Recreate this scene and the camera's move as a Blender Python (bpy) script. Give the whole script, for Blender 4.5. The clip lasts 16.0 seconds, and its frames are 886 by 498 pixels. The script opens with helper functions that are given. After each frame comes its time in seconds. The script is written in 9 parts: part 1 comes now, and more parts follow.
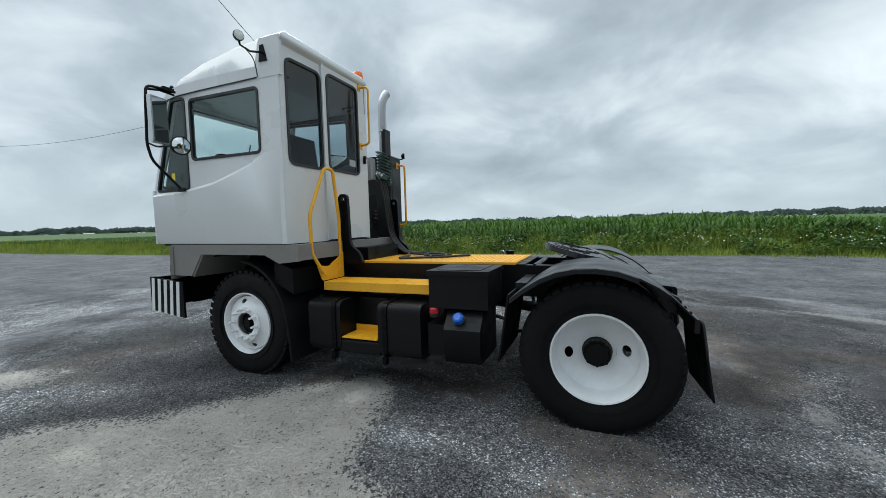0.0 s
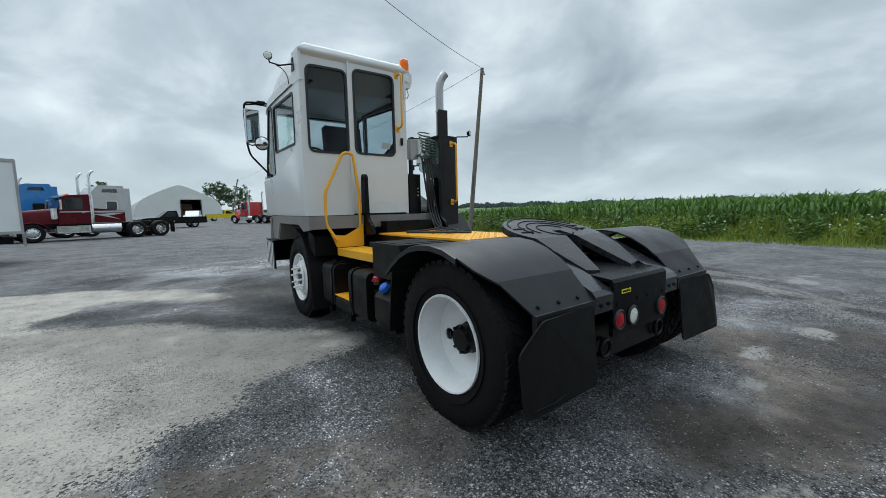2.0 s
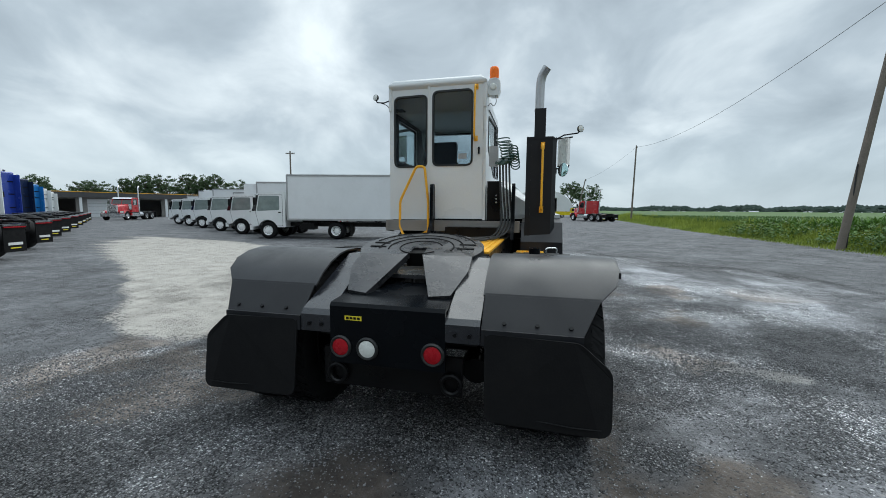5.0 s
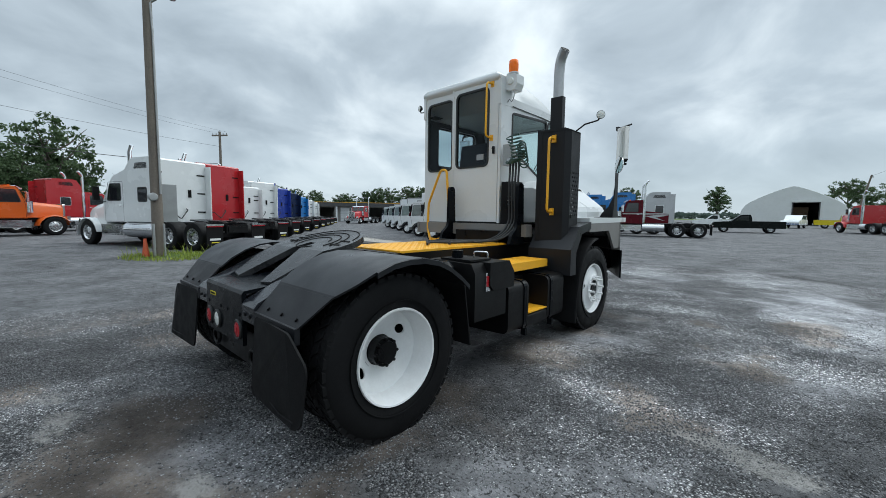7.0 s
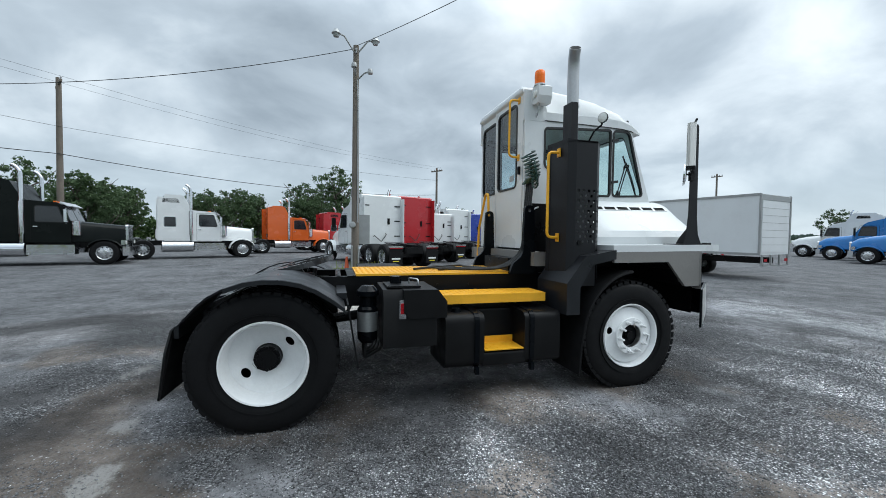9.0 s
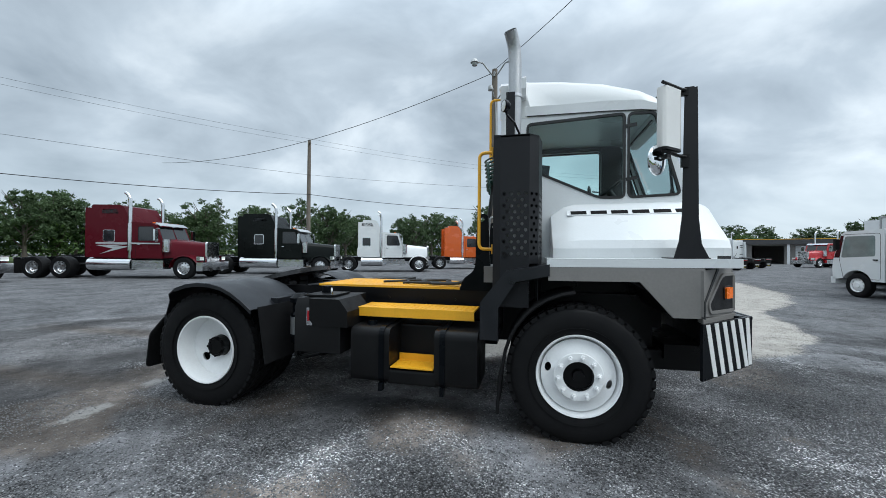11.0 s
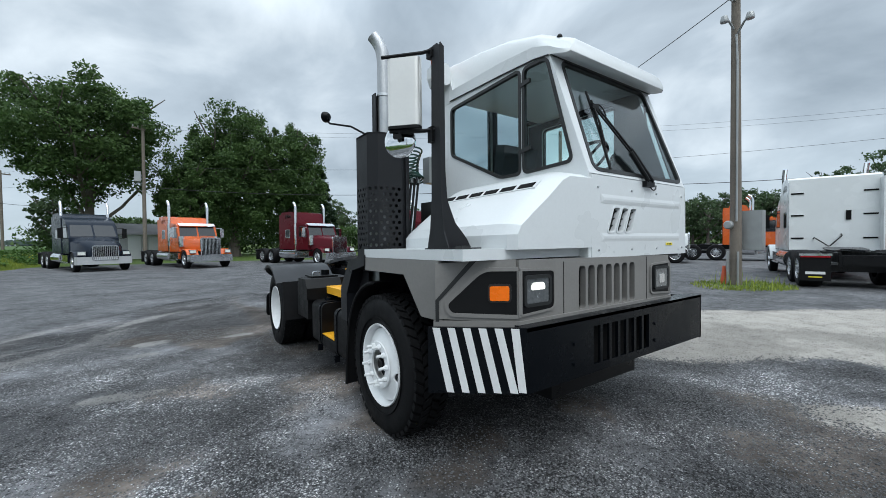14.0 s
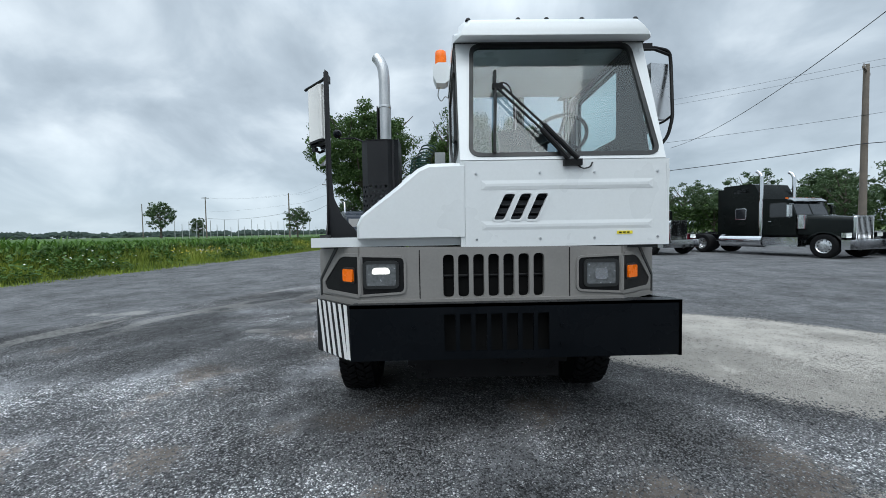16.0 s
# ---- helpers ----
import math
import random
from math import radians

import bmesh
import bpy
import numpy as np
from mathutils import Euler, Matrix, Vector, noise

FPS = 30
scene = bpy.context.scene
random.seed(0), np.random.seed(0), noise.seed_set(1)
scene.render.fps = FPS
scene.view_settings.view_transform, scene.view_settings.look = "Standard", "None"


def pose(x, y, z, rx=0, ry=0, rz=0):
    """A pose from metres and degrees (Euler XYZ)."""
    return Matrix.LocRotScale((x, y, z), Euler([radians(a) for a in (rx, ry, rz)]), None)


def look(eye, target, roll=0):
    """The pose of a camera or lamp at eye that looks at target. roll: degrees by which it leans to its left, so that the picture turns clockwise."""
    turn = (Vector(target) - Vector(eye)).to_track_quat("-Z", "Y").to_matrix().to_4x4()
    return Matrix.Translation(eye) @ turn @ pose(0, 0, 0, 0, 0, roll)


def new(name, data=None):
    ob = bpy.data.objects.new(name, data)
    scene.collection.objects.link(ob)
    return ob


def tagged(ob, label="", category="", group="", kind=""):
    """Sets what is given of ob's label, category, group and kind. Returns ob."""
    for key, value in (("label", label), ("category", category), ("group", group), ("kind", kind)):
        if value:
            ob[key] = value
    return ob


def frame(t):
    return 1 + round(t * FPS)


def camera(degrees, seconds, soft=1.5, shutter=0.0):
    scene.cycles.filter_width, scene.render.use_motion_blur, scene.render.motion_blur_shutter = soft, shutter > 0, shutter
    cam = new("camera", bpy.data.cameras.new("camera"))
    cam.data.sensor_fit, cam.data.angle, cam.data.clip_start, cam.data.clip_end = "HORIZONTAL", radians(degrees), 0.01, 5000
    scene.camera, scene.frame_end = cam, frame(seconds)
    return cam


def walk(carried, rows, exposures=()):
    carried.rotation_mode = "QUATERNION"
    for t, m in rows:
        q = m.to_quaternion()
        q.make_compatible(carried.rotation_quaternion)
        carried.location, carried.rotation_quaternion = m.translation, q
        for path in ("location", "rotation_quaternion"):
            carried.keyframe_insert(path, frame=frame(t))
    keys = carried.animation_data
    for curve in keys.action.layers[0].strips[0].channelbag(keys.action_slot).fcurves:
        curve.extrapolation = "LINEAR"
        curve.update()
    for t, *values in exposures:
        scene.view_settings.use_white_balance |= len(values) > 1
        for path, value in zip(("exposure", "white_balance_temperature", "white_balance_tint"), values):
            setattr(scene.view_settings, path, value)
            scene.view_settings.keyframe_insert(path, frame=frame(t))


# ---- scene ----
cam = camera(97.8, 16.0, soft=0.5)
PATH = [
    (0, (-3.836, -0.007, 1.394), (-1.984, 0.737, 1.27), -1.6),
    (0.5, (-3.677, -0.525, 1.403), (-1.926, 0.429, 1.245), -1.8),
    (1, (-3.355, -0.967, 1.383), (-1.751, 0.212, 1.197), -1.5),
    (1.5, (-2.995, -1.43, 1.341), (-1.581, -0.031, 1.14), -1.0),
    (2, (-2.544, -1.826, 1.303), (-1.358, -0.228, 1.1), -1.3),
    (2.5, (-2.032, -2.182, 1.321), (-1.104, -0.421, 1.125), -1.9),
    (3, (-1.522, -2.513, 1.354), (-0.868, -0.632, 1.167), -2.7),
    (3.5, (-0.935, -2.608, 1.367), (-0.556, -0.653, 1.177), -2.6),
    (4, (-0.338, -2.726, 1.356), (-0.238, -0.739, 1.156), -1.5),
    (4.5, (0.232, -2.68, 1.346), (0.043, -0.7, 1.141), -0.40),
    (4.7, (0.457, -2.641, 1.395), (0.153, -0.675, 1.194), 0.10),
    (5.2, (1.046, -2.526, 1.387), (0.478, -0.619, 1.189), 0.5),
    (5.7, (1.611, -2.326, 1.389), (0.795, -0.506, 1.198), 0.9),
    (6.2, (2.15, -2.062, 1.378), (1.11, -0.357, 1.194), 1.1),
    (6.5, (2.455, -1.874, 1.367), (1.292, -0.251, 1.187), 1.1),
    (6.8, (2.755, -1.689, 1.348), (1.479, -0.159, 1.172), 0.6),
    (7, (2.922, -1.499, 1.351), (1.57, -0.035, 1.179), 0.7),
    (7.5, (3.315, -1.059, 1.354), (1.783, 0.216, 1.191), 0.46),
    (8, (3.651, -0.576, 1.378), (1.954, 0.471, 1.231), 0.22),
    (8.5, (3.888, -0.051, 1.403), (2.058, 0.747, 1.291), 0.40),
    (9, (4.112, 0.472, 1.409), (2.188, 1.014, 1.342), 0.7),
    (9.2, (4.151, 0.694, 1.377), (2.201, 1.131, 1.318), 0.8),
    (9.7, (4.236, 1.278, 1.367), (2.238, 1.469, 1.344), 0.7),
    (10.2, (4.232, 1.877, 1.36), (2.225, 1.817, 1.36), 0.7),
    (10.7, (4.147, 2.487, 1.372), (2.166, 2.177, 1.384), 0.6),
    (11, (4.063, 2.853, 1.386), (2.114, 2.394, 1.4), 0.5),
    (11.3, (3.948, 3.223, 1.408), (2.04, 2.621, 1.416), 0.3),
    (11.5, (3.891, 3.456, 1.408), (2.017, 2.757, 1.426), 0.5),
    (12, (3.687, 4.015, 1.426), (1.92, 3.08, 1.425), 0.1),
    (12.5, (3.494, 4.554, 1.389), (1.845, 3.422, 1.389), -0.0),
    (13, (3.162, 5.018, 1.356), (1.656, 3.702, 1.346), 0.0),
    (13.5, (2.752, 5.424, 1.384), (1.417, 3.936, 1.354), -0.3),
    (14, (2.345, 5.786, 1.399), (1.203, 4.145, 1.359), -0.6),
    (14.5, (1.846, 6.105, 1.417), (0.946, 4.32, 1.358), -1.3),
    (15, (1.352, 6.453, 1.396), (0.707, 4.561, 1.314), -1.3),
    (15.5, (0.845, 6.633, 1.375), (0.494, 4.667, 1.281), -1.3),
    (16, (0.3, 6.748, 1.382), (0.266, 4.751, 1.293), -1.0),
]
walk(cam, [(t, look(eye, target, roll)) for t, eye, target, roll in PATH], [(0, 0.34, 6320, 4), (4.5, 0.34, 6320, 4), (8, 0.40, 6250, 5), (12, 0.47, 6200, 6), (16, 0.40, 6200, 6)])

# ==== world and light ====
world = bpy.data.worlds.new("overcast_sky")
scene.world = world
world.use_nodes = True
wn, wl = world.node_tree.nodes, world.node_tree.links
wn.clear()


def wnode(kind, **values):
    n = wn.new(kind)
    for key, value in values.items():
        n.inputs[key].default_value = value
    return n


w_out, w_bg = wn.new("ShaderNodeOutputWorld"), wnode("ShaderNodeBackground", Strength=1.0)
w_sky = wn.new("ShaderNodeTexSky")
w_sky.sky_type, w_sky.sun_disc = "NISHITA", False
w_sky.sun_elevation, w_sky.sun_rotation = radians(58), radians(-20)
w_co = wn.new("ShaderNodeTexCoord")
w_sep = wn.new("ShaderNodeSeparateXYZ")
wl.new(w_co.outputs["Generated"], w_sep.inputs[0])
# the cloud layer lies on a plane overhead, so that it draws together towards the horizon
w_up = wn.new("ShaderNodeMath")
w_up.operation, w_up.inputs[1].default_value = "MAXIMUM", 0.0
w_add = wn.new("ShaderNodeMath")
w_add.operation, w_add.inputs[1].default_value = "ADD", 0.42
wl.new(w_sep.outputs["Z"], w_up.inputs[0])
wl.new(w_up.outputs[0], w_add.inputs[0])
w_dx, w_dy = wn.new("ShaderNodeMath"), wn.new("ShaderNodeMath")
w_dx.operation = w_dy.operation = "DIVIDE"
for n, axis in ((w_dx, "X"), (w_dy, "Y")):
    wl.new(w_sep.outputs[axis], n.inputs[0])
    wl.new(w_add.outputs[0], n.inputs[1])
w_com = wn.new("ShaderNodeCombineXYZ")
wl.new(w_dx.outputs[0], w_com.inputs["X"])
wl.new(w_dy.outputs[0], w_com.inputs["Y"])
w_map = wn.new("ShaderNodeMapping")
w_map.inputs["Rotation"].default_value = (0, 0, radians(20))
w_map.inputs["Scale"].default_value = (1.15, 1.0, 1.0)
wl.new(w_com.outputs[0], w_map.inputs["Vector"])
w_n1 = wnode("ShaderNodeTexNoise", Scale=2.3, Detail=6.0, Roughness=0.52, Distortion=0.35)
w_n2 = wnode("ShaderNodeTexNoise", Scale=0.9, Detail=2.0, Roughness=0.5, Distortion=0.3)
wl.new(w_map.outputs[0], w_n1.inputs["Vector"])
wl.new(w_map.outputs[0], w_n2.inputs["Vector"])
w_mix = wn.new("ShaderNodeMath")
w_mix.operation, w_mix.inputs[1].default_value = "MULTIPLY_ADD", 0.55
w_half = wn.new("ShaderNodeMath")
w_half.operation, w_half.inputs[1].default_value = "MULTIPLY", 0.45
wl.new(w_n2.outputs[0], w_half.inputs[0])
wl.new(w_n1.outputs[0], w_mix.inputs[0])
wl.new(w_half.outputs[0], w_mix.inputs[2])
w_ramp = wn.new("ShaderNodeValToRGB")
w_ramp.color_ramp.elements[0].position, w_ramp.color_ramp.elements[0].color = 0.36, (0.26, 0.30, 0.345, 1)
w_ramp.color_ramp.elements[1].position, w_ramp.color_ramp.elements[1].color = 0.66, (0.78, 0.82, 0.86, 1)
e = w_ramp.color_ramp.elements.new(0.50)
e.color = (0.43, 0.48, 0.535, 1)
wl.new(w_mix.outputs[0], w_ramp.inputs[0])
# towards the horizon the layer thins to an even pale grey
w_hz = wn.new("ShaderNodeMapRange")
w_hz.inputs["From Min"].default_value, w_hz.inputs["From Max"].default_value = 0.0, 0.20
w_hz.inputs["To Min"].default_value, w_hz.inputs["To Max"].default_value = 0.75, 0.0
wl.new(w_sep.outputs["Z"], w_hz.inputs["Value"])
w_hmix = wn.new("ShaderNodeMixRGB")
w_hmix.inputs["Color2"].default_value = (0.47, 0.54, 0.60, 1)
wl.new(w_hz.outputs[0], w_hmix.inputs["Fac"])
wl.new(w_ramp.outputs[0], w_hmix.inputs["Color1"])
w_skyf = wn.new("ShaderNodeMixRGB")
w_skyf.blend_type = "MULTIPLY"
w_skyf.inputs["Fac"].default_value, w_skyf.inputs["Color2"].default_value = 1.0, (0.1, 0.1, 0.1, 1)
wl.new(w_sky.outputs[0], w_skyf.inputs["Color1"])
w_all = wn.new("ShaderNodeMixRGB")
w_all.inputs["Fac"].default_value = 0.94
wl.new(w_skyf.outputs[0], w_all.inputs["Color1"])
wl.new(w_hmix.outputs[0], w_all.inputs["Color2"])
# an overcast sky is brightest overhead
w_zen = wn.new("ShaderNodeMapRange")
w_zen.inputs["From Min"].default_value, w_zen.inputs["From Max"].default_value = 0.45, 1.0
w_zen.inputs["To Min"].default_value, w_zen.inputs["To Max"].default_value = 1.0, 2.4
wl.new(w_sep.outputs["Z"], w_zen.inputs["Value"])
wl.new(w_zen.outputs[0], w_bg.inputs["Strength"])
wl.new(w_all.outputs[0], w_bg.inputs["Color"])
wl.new(w_bg.outputs[0], w_out.inputs["Surface"])

sun_data = bpy.data.lights.new("sun", "SUN")
sun_data.energy, sun_data.angle, sun_data.color = 1.5, radians(60), (1.0, 0.985, 0.96)
sun = new("sun", sun_data)
sun.matrix_world = pose(0, 0, 30, 32, 0, 180 - 20)


# ==== materials ====
def mat(name, base, rough=0.5, metal=0.0, vary=0.12, scale=6.0, fine=60.0, bump=0.0, bump_scale=120.0, dirt=0.0,
        dirt_color=(0.16, 0.15, 0.13), coat=0.0, spec=0.5, emit=0.0, rough_vary=0.12, space="Object"):
    """A surface with broad and fine variation of colour, of gloss and of relief, and patches of dirt."""
    m = bpy.data.materials.new(name)
    m.use_nodes = True
    nt = m.node_tree
    nd, ln = nt.nodes, nt.links
    bsdf = nd["Principled BSDF"]
    co = nd.new("ShaderNodeTexCoord")
    a, b = nd.new("ShaderNodeTexNoise"), nd.new("ShaderNodeTexNoise")
    a.inputs["Scale"].default_value, a.inputs["Detail"].default_value = scale, 4.0
    b.inputs["Scale"].default_value, b.inputs["Detail"].default_value = fine, 3.0
    for n in (a, b):
        ln.new(co.outputs[space], n.inputs["Vector"])
    add = nd.new("ShaderNodeMath")
    add.operation = "ADD"
    ln.new(a.outputs[0], add.inputs[0])
    ln.new(b.outputs[0], add.inputs[1])
    span = nd.new("ShaderNodeMapRange")
    span.inputs["From Min"].default_value, span.inputs["From Max"].default_value = 0.6, 1.4
    span.inputs["To Min"].default_value, span.inputs["To Max"].default_value = 1.0 - vary, 1.0 + vary
    ln.new(add.outputs[0], span.inputs["Value"])
    tint = nd.new("ShaderNodeMixRGB")
    tint.blend_type = "MULTIPLY"
    tint.inputs["Fac"].default_value = 1.0
    tint.inputs["Color1"].default_value = (*base, 1)
    ln.new(span.outputs[0], tint.inputs["Color2"])
    last = tint
    if dirt > 0:
        d = nd.new("ShaderNodeTexNoise")
        d.inputs["Scale"].default_value, d.inputs["Detail"].default_value, d.inputs["Roughness"].default_value = 2.3, 9.0, 0.68
        ln.new(co.outputs[space], d.inputs["Vector"])
        dr = nd.new("ShaderNodeMapRange")
        dr.inputs["From Min"].default_value, dr.inputs["From Max"].default_value = 0.48, 0.78
        dr.inputs["To Min"].default_value, dr.inputs["To Max"].default_value = 0.0, dirt
        ln.new(d.outputs[0], dr.inputs["Value"])
        dm = nd.new("ShaderNodeMixRGB")
        dm.inputs["Color2"].default_value = (*dirt_color, 1)
        ln.new(dr.outputs[0], dm.inputs["Fac"])
        ln.new(last.outputs[0], dm.inputs["Color1"])
        last = dm
    ln.new(last.outputs[0], bsdf.inputs["Base Color"])
    rr = nd.new("ShaderNodeMapRange")
    rr.inputs["From Min"].default_value, rr.inputs["From Max"].default_value = 0.3, 0.7
    rr.inputs["To Min"].default_value, rr.inputs["To Max"].default_value = max(0.02, rough - rough_vary), min(1.0, rough + rough_vary)
    ln.new(a.outputs[0], rr.inputs["Value"])
    ln.new(rr.outputs[0], bsdf.inputs["Roughness"])
    bsdf.inputs["Metallic"].default_value = metal
    bsdf.inputs["Specular IOR Level"].default_value = spec
    bsdf.inputs["Coat Weight"].default_value = coat
    bsdf.inputs["Coat Roughness"].default_value = 0.08
    if bump > 0:
        t = nd.new("ShaderNodeTexNoise")
        t.inputs["Scale"].default_value, t.inputs["Detail"].default_value = bump_scale, 3.0
        ln.new(co.outputs[space], t.inputs["Vector"])
        bn = nd.new("ShaderNodeBump")
        bn.inputs["Strength"].default_value, bn.inputs["Distance"].default_value = bump, 0.004
        ln.new(t.outputs[0], bn.inputs["Height"])
        ln.new(bn.outputs[0], bsdf.inputs["Normal"])
    if emit > 0:
        bsdf.inputs["Emission Color"].default_value = (*base, 1)
        bsdf.inputs["Emission Strength"].default_value = emit
    return m


def glass(name, tint, gloss=0.03, shine=0.018):
    """A thin tinted pane: it lets light through straight, and mirrors the sky at a flat angle."""
    m = bpy.data.materials.new(name)
    m.use_nodes = True
    nd, ln = m.node_tree.nodes, m.node_tree.links
    nd.clear()
    out, mix = nd.new("ShaderNodeOutputMaterial"), nd.new("ShaderNodeMixShader")
    tr, gl, fr = nd.new("ShaderNodeBsdfTransparent"), nd.new("ShaderNodeBsdfGlossy"), nd.new("ShaderNodeLayerWeight")
    tr.inputs["Color"].default_value = (*tint, 1)
    gl.inputs["Roughness"].default_value = gloss
    fr.inputs["Blend"].default_value = 0.5
    pw, ad = nd.new("ShaderNodeMath"), nd.new("ShaderNodeMath")
    pw.operation, pw.inputs[1].default_value = "POWER", 4.0
    ad.operation, ad.inputs[1].default_value, ad.inputs[2].default_value = "MULTIPLY_ADD", 0.6, shine
    ln.new(fr.outputs["Facing"], pw.inputs[0])
    ln.new(pw.outputs[0], ad.inputs[0])
    ln.new(ad.outputs[0], mix.inputs["Fac"])
    ln.new(tr.outputs[0], mix.inputs[1])
    ln.new(gl.outputs[0], mix.inputs[2])
    ln.new(mix.outputs[0], out.inputs["Surface"])
    return m


WHITE = mat("white_paint", (0.67, 0.69, 0.695), 0.34, vary=0.03, scale=1.5, dirt=0.10, dirt_color=(0.45, 0.44, 0.42), coat=0.25, bump=0.05, bump_scale=25)
WHITE_RIM = mat("white_rim_paint", (0.83, 0.84, 0.84), 0.42, vary=0.04, scale=5, dirt=0.22, dirt_color=(0.33, 0.31, 0.28), bump=0.06, bump_scale=60)
SKIRT = mat("taupe_grey_paint", (0.205, 0.196, 0.185), 0.45, vary=0.08, scale=3, dirt=0.35, dirt_color=(0.10, 0.095, 0.09), bump=0.08, bump_scale=180)
BLACK = mat("black_chassis_paint", (0.0034, 0.0035, 0.0042), 0.36, vary=0.25, scale=5, dirt=0.35, dirt_color=(0.010, 0.010, 0.0095), spec=0.22, bump=0.1, bump_scale=140)
BLACK_SATIN = mat("satin_black_paint", (0.0030, 0.0040, 0.0056), 0.25, vary=0.2, scale=4, dirt=0.25, dirt_color=(0.008, 0.008, 0.0085), spec=0.12, bump=0.08, bump_scale=200)
CHARCOAL = mat("charcoal_powder_coat", (0.011, 0.0115, 0.0135), 0.48, vary=0.12, scale=4, dirt=0.15, dirt_color=(0.018, 0.018, 0.018), spec=0.28, bump=0.12, bump_scale=320)
PLASTIC = mat("black_plastic", (0.0045, 0.0045, 0.005), 0.46, vary=0.2, scale=6, dirt=0.4, dirt_color=(0.012, 0.012, 0.0115), spec=0.22, bump=0.15, bump_scale=260)
FENDER = mat("black_fender_plastic", (0.0088, 0.0098, 0.0125), 0.38, vary=0.2, scale=4, dirt=0.45, dirt_color=(0.022, 0.0225, 0.0235), spec=0.4, bump=0.1, bump_scale=220)
RUBBER = mat("tyre_rubber", (0.0058, 0.0059, 0.0066), 0.66, vary=0.2, scale=8, dirt=0.4, dirt_color=(0.014, 0.0135, 0.013), spec=0.18, bump=0.25, bump_scale=90)
YELLOW = mat("yellow_paint", (0.84, 0.42, 0.018), 0.45, vary=0.08, scale=4, dirt=0.25, dirt_color=(0.35, 0.2, 0.05), bump=0.1, bump_scale=90)
ORANGE_LENS = mat("orange_lens", (0.92, 0.17, 0.004), 0.3, vary=0.08, scale=20, coat=0.1, spec=0.3)
RED_LENS = mat("red_lens", (0.36, 0.006, 0.014), 0.3, vary=0.1, scale=30, coat=0.1, spec=0.3)
CLEAR_LENS = mat("clear_lens", (0.72, 0.74, 0.70), 0.25, vary=0.06, scale=30, coat=0.5)
LAMP_LIT = mat("lit_lamp", (1.0, 0.98, 0.9), 0.3, vary=0.05, emit=0.5)
HEADLAMP = mat("headlamp_reflector", (0.20, 0.21, 0.215), 0.18, metal=0.6, vary=0.25, scale=30, coat=0.5)
MIRROR_BACK = mat("polished_mirror_shell", (0.82, 0.80, 0.76), 0.24, metal=0.5, vary=0.02, scale=2, rough_vary=0.03, dirt=0.15, dirt_color=(0.45, 0.42, 0.38))
CHROME = mat("chrome", (0.75, 0.76, 0.78), 0.14, metal=1.0, vary=0.05, scale=5, rough_vary=0.08)
STEEL = mat("brushed_steel", (0.58, 0.59, 0.60), 0.30, metal=1.0, vary=0.08, scale=6, dirt=0.25, dirt_color=(0.3, 0.29, 0.27))
MIRROR = mat("mirror_glass", (0.85, 0.87, 0.88), 0.03, metal=1.0, vary=0.02, rough_vary=0.01)
GREY_METAL = mat("grey_galvanised_metal", (0.38, 0.39, 0.39), 0.45, metal=0.6, vary=0.12, scale=5, dirt=0.2)
STACK = mat("aluminised_pipe", (0.46, 0.47, 0.48), 0.42, metal=0.85, vary=0.1, scale=7, dirt=0.2, dirt_color=(0.3, 0.29, 0.28))
GREASE = mat("greased_steel", (0.030, 0.031, 0.034), 0.30, metal=0.35, vary=0.35, scale=9, dirt=0.5, dirt_color=(0.11, 0.11, 0.11), bump=0.35, bump_scale=40)
RAMP_GREY = mat("worn_grey_black_paint", (0.0135, 0.0152, 0.0195), 0.27, vary=0.25, scale=7, dirt=0.5, dirt_color=(0.032, 0.034, 0.039), spec=0.6, coat=0.2, bump=0.15, bump_scale=90)
HOSE = mat("rubber_hose", (0.012, 0.013, 0.013), 0.5, vary=0.2)
GREEN_COIL = mat("green_coil_hose", (0.012, 0.05, 0.038), 0.4, vary=0.2)
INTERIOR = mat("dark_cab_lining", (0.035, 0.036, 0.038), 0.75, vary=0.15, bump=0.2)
LINING = mat("light_grey_cab_lining", (0.22, 0.225, 0.225), 0.7, vary=0.06, scale=3, dirt=0.2, dirt_color=(0.2, 0.2, 0.19), bump=0.1)
SEAT_GREY = mat("grey_seat_fabric", (0.06, 0.062, 0.068), 0.85, vary=0.15, bump=0.3, bump_scale=300)
LABEL_YELLOW = mat("yellow_sticker", (0.75, 0.62, 0.03), 0.5, vary=0.05)
# print and joints, and the painted-in shade of slots, bores and holes
INK_SHADE = mat("black_ink", (0.006, 0.006, 0.006), 0.7, vary=0.05, spec=0.12)
RED_PLASTIC = mat("red_plastic", (0.42, 0.015, 0.03), 0.4, vary=0.1)
BLUE_PLASTIC = mat("blue_plastic", (0.012, 0.12, 0.55), 0.4, vary=0.1)
STRIPE_WHITE = mat("white_reflective_tape", (0.72, 0.72, 0.71), 0.5, vary=0.06, dirt=0.25, dirt_color=(0.4, 0.4, 0.38))
CAB_GLASS = glass("cab_window_glass", (0.90, 0.975, 0.965))
SCREEN_GLASS = glass("windscreen_glass", (0.85, 0.90, 0.905), 0.03, 0.05)
REAR_GLASS = glass("smoked_rear_glass", (0.70, 0.74, 0.77), 0.03, 0.010)
PALE_GLASS = mat("pale_vehicle_glass", (0.20, 0.245, 0.235), 0.10, vary=0.35, scale=2.5, rough_vary=0.04, coat=0.3)
DARK_GLASS = mat("dark_vehicle_glass", (0.012, 0.014, 0.017), 0.08, vary=0.1, rough_vary=0.04, coat=0.5)


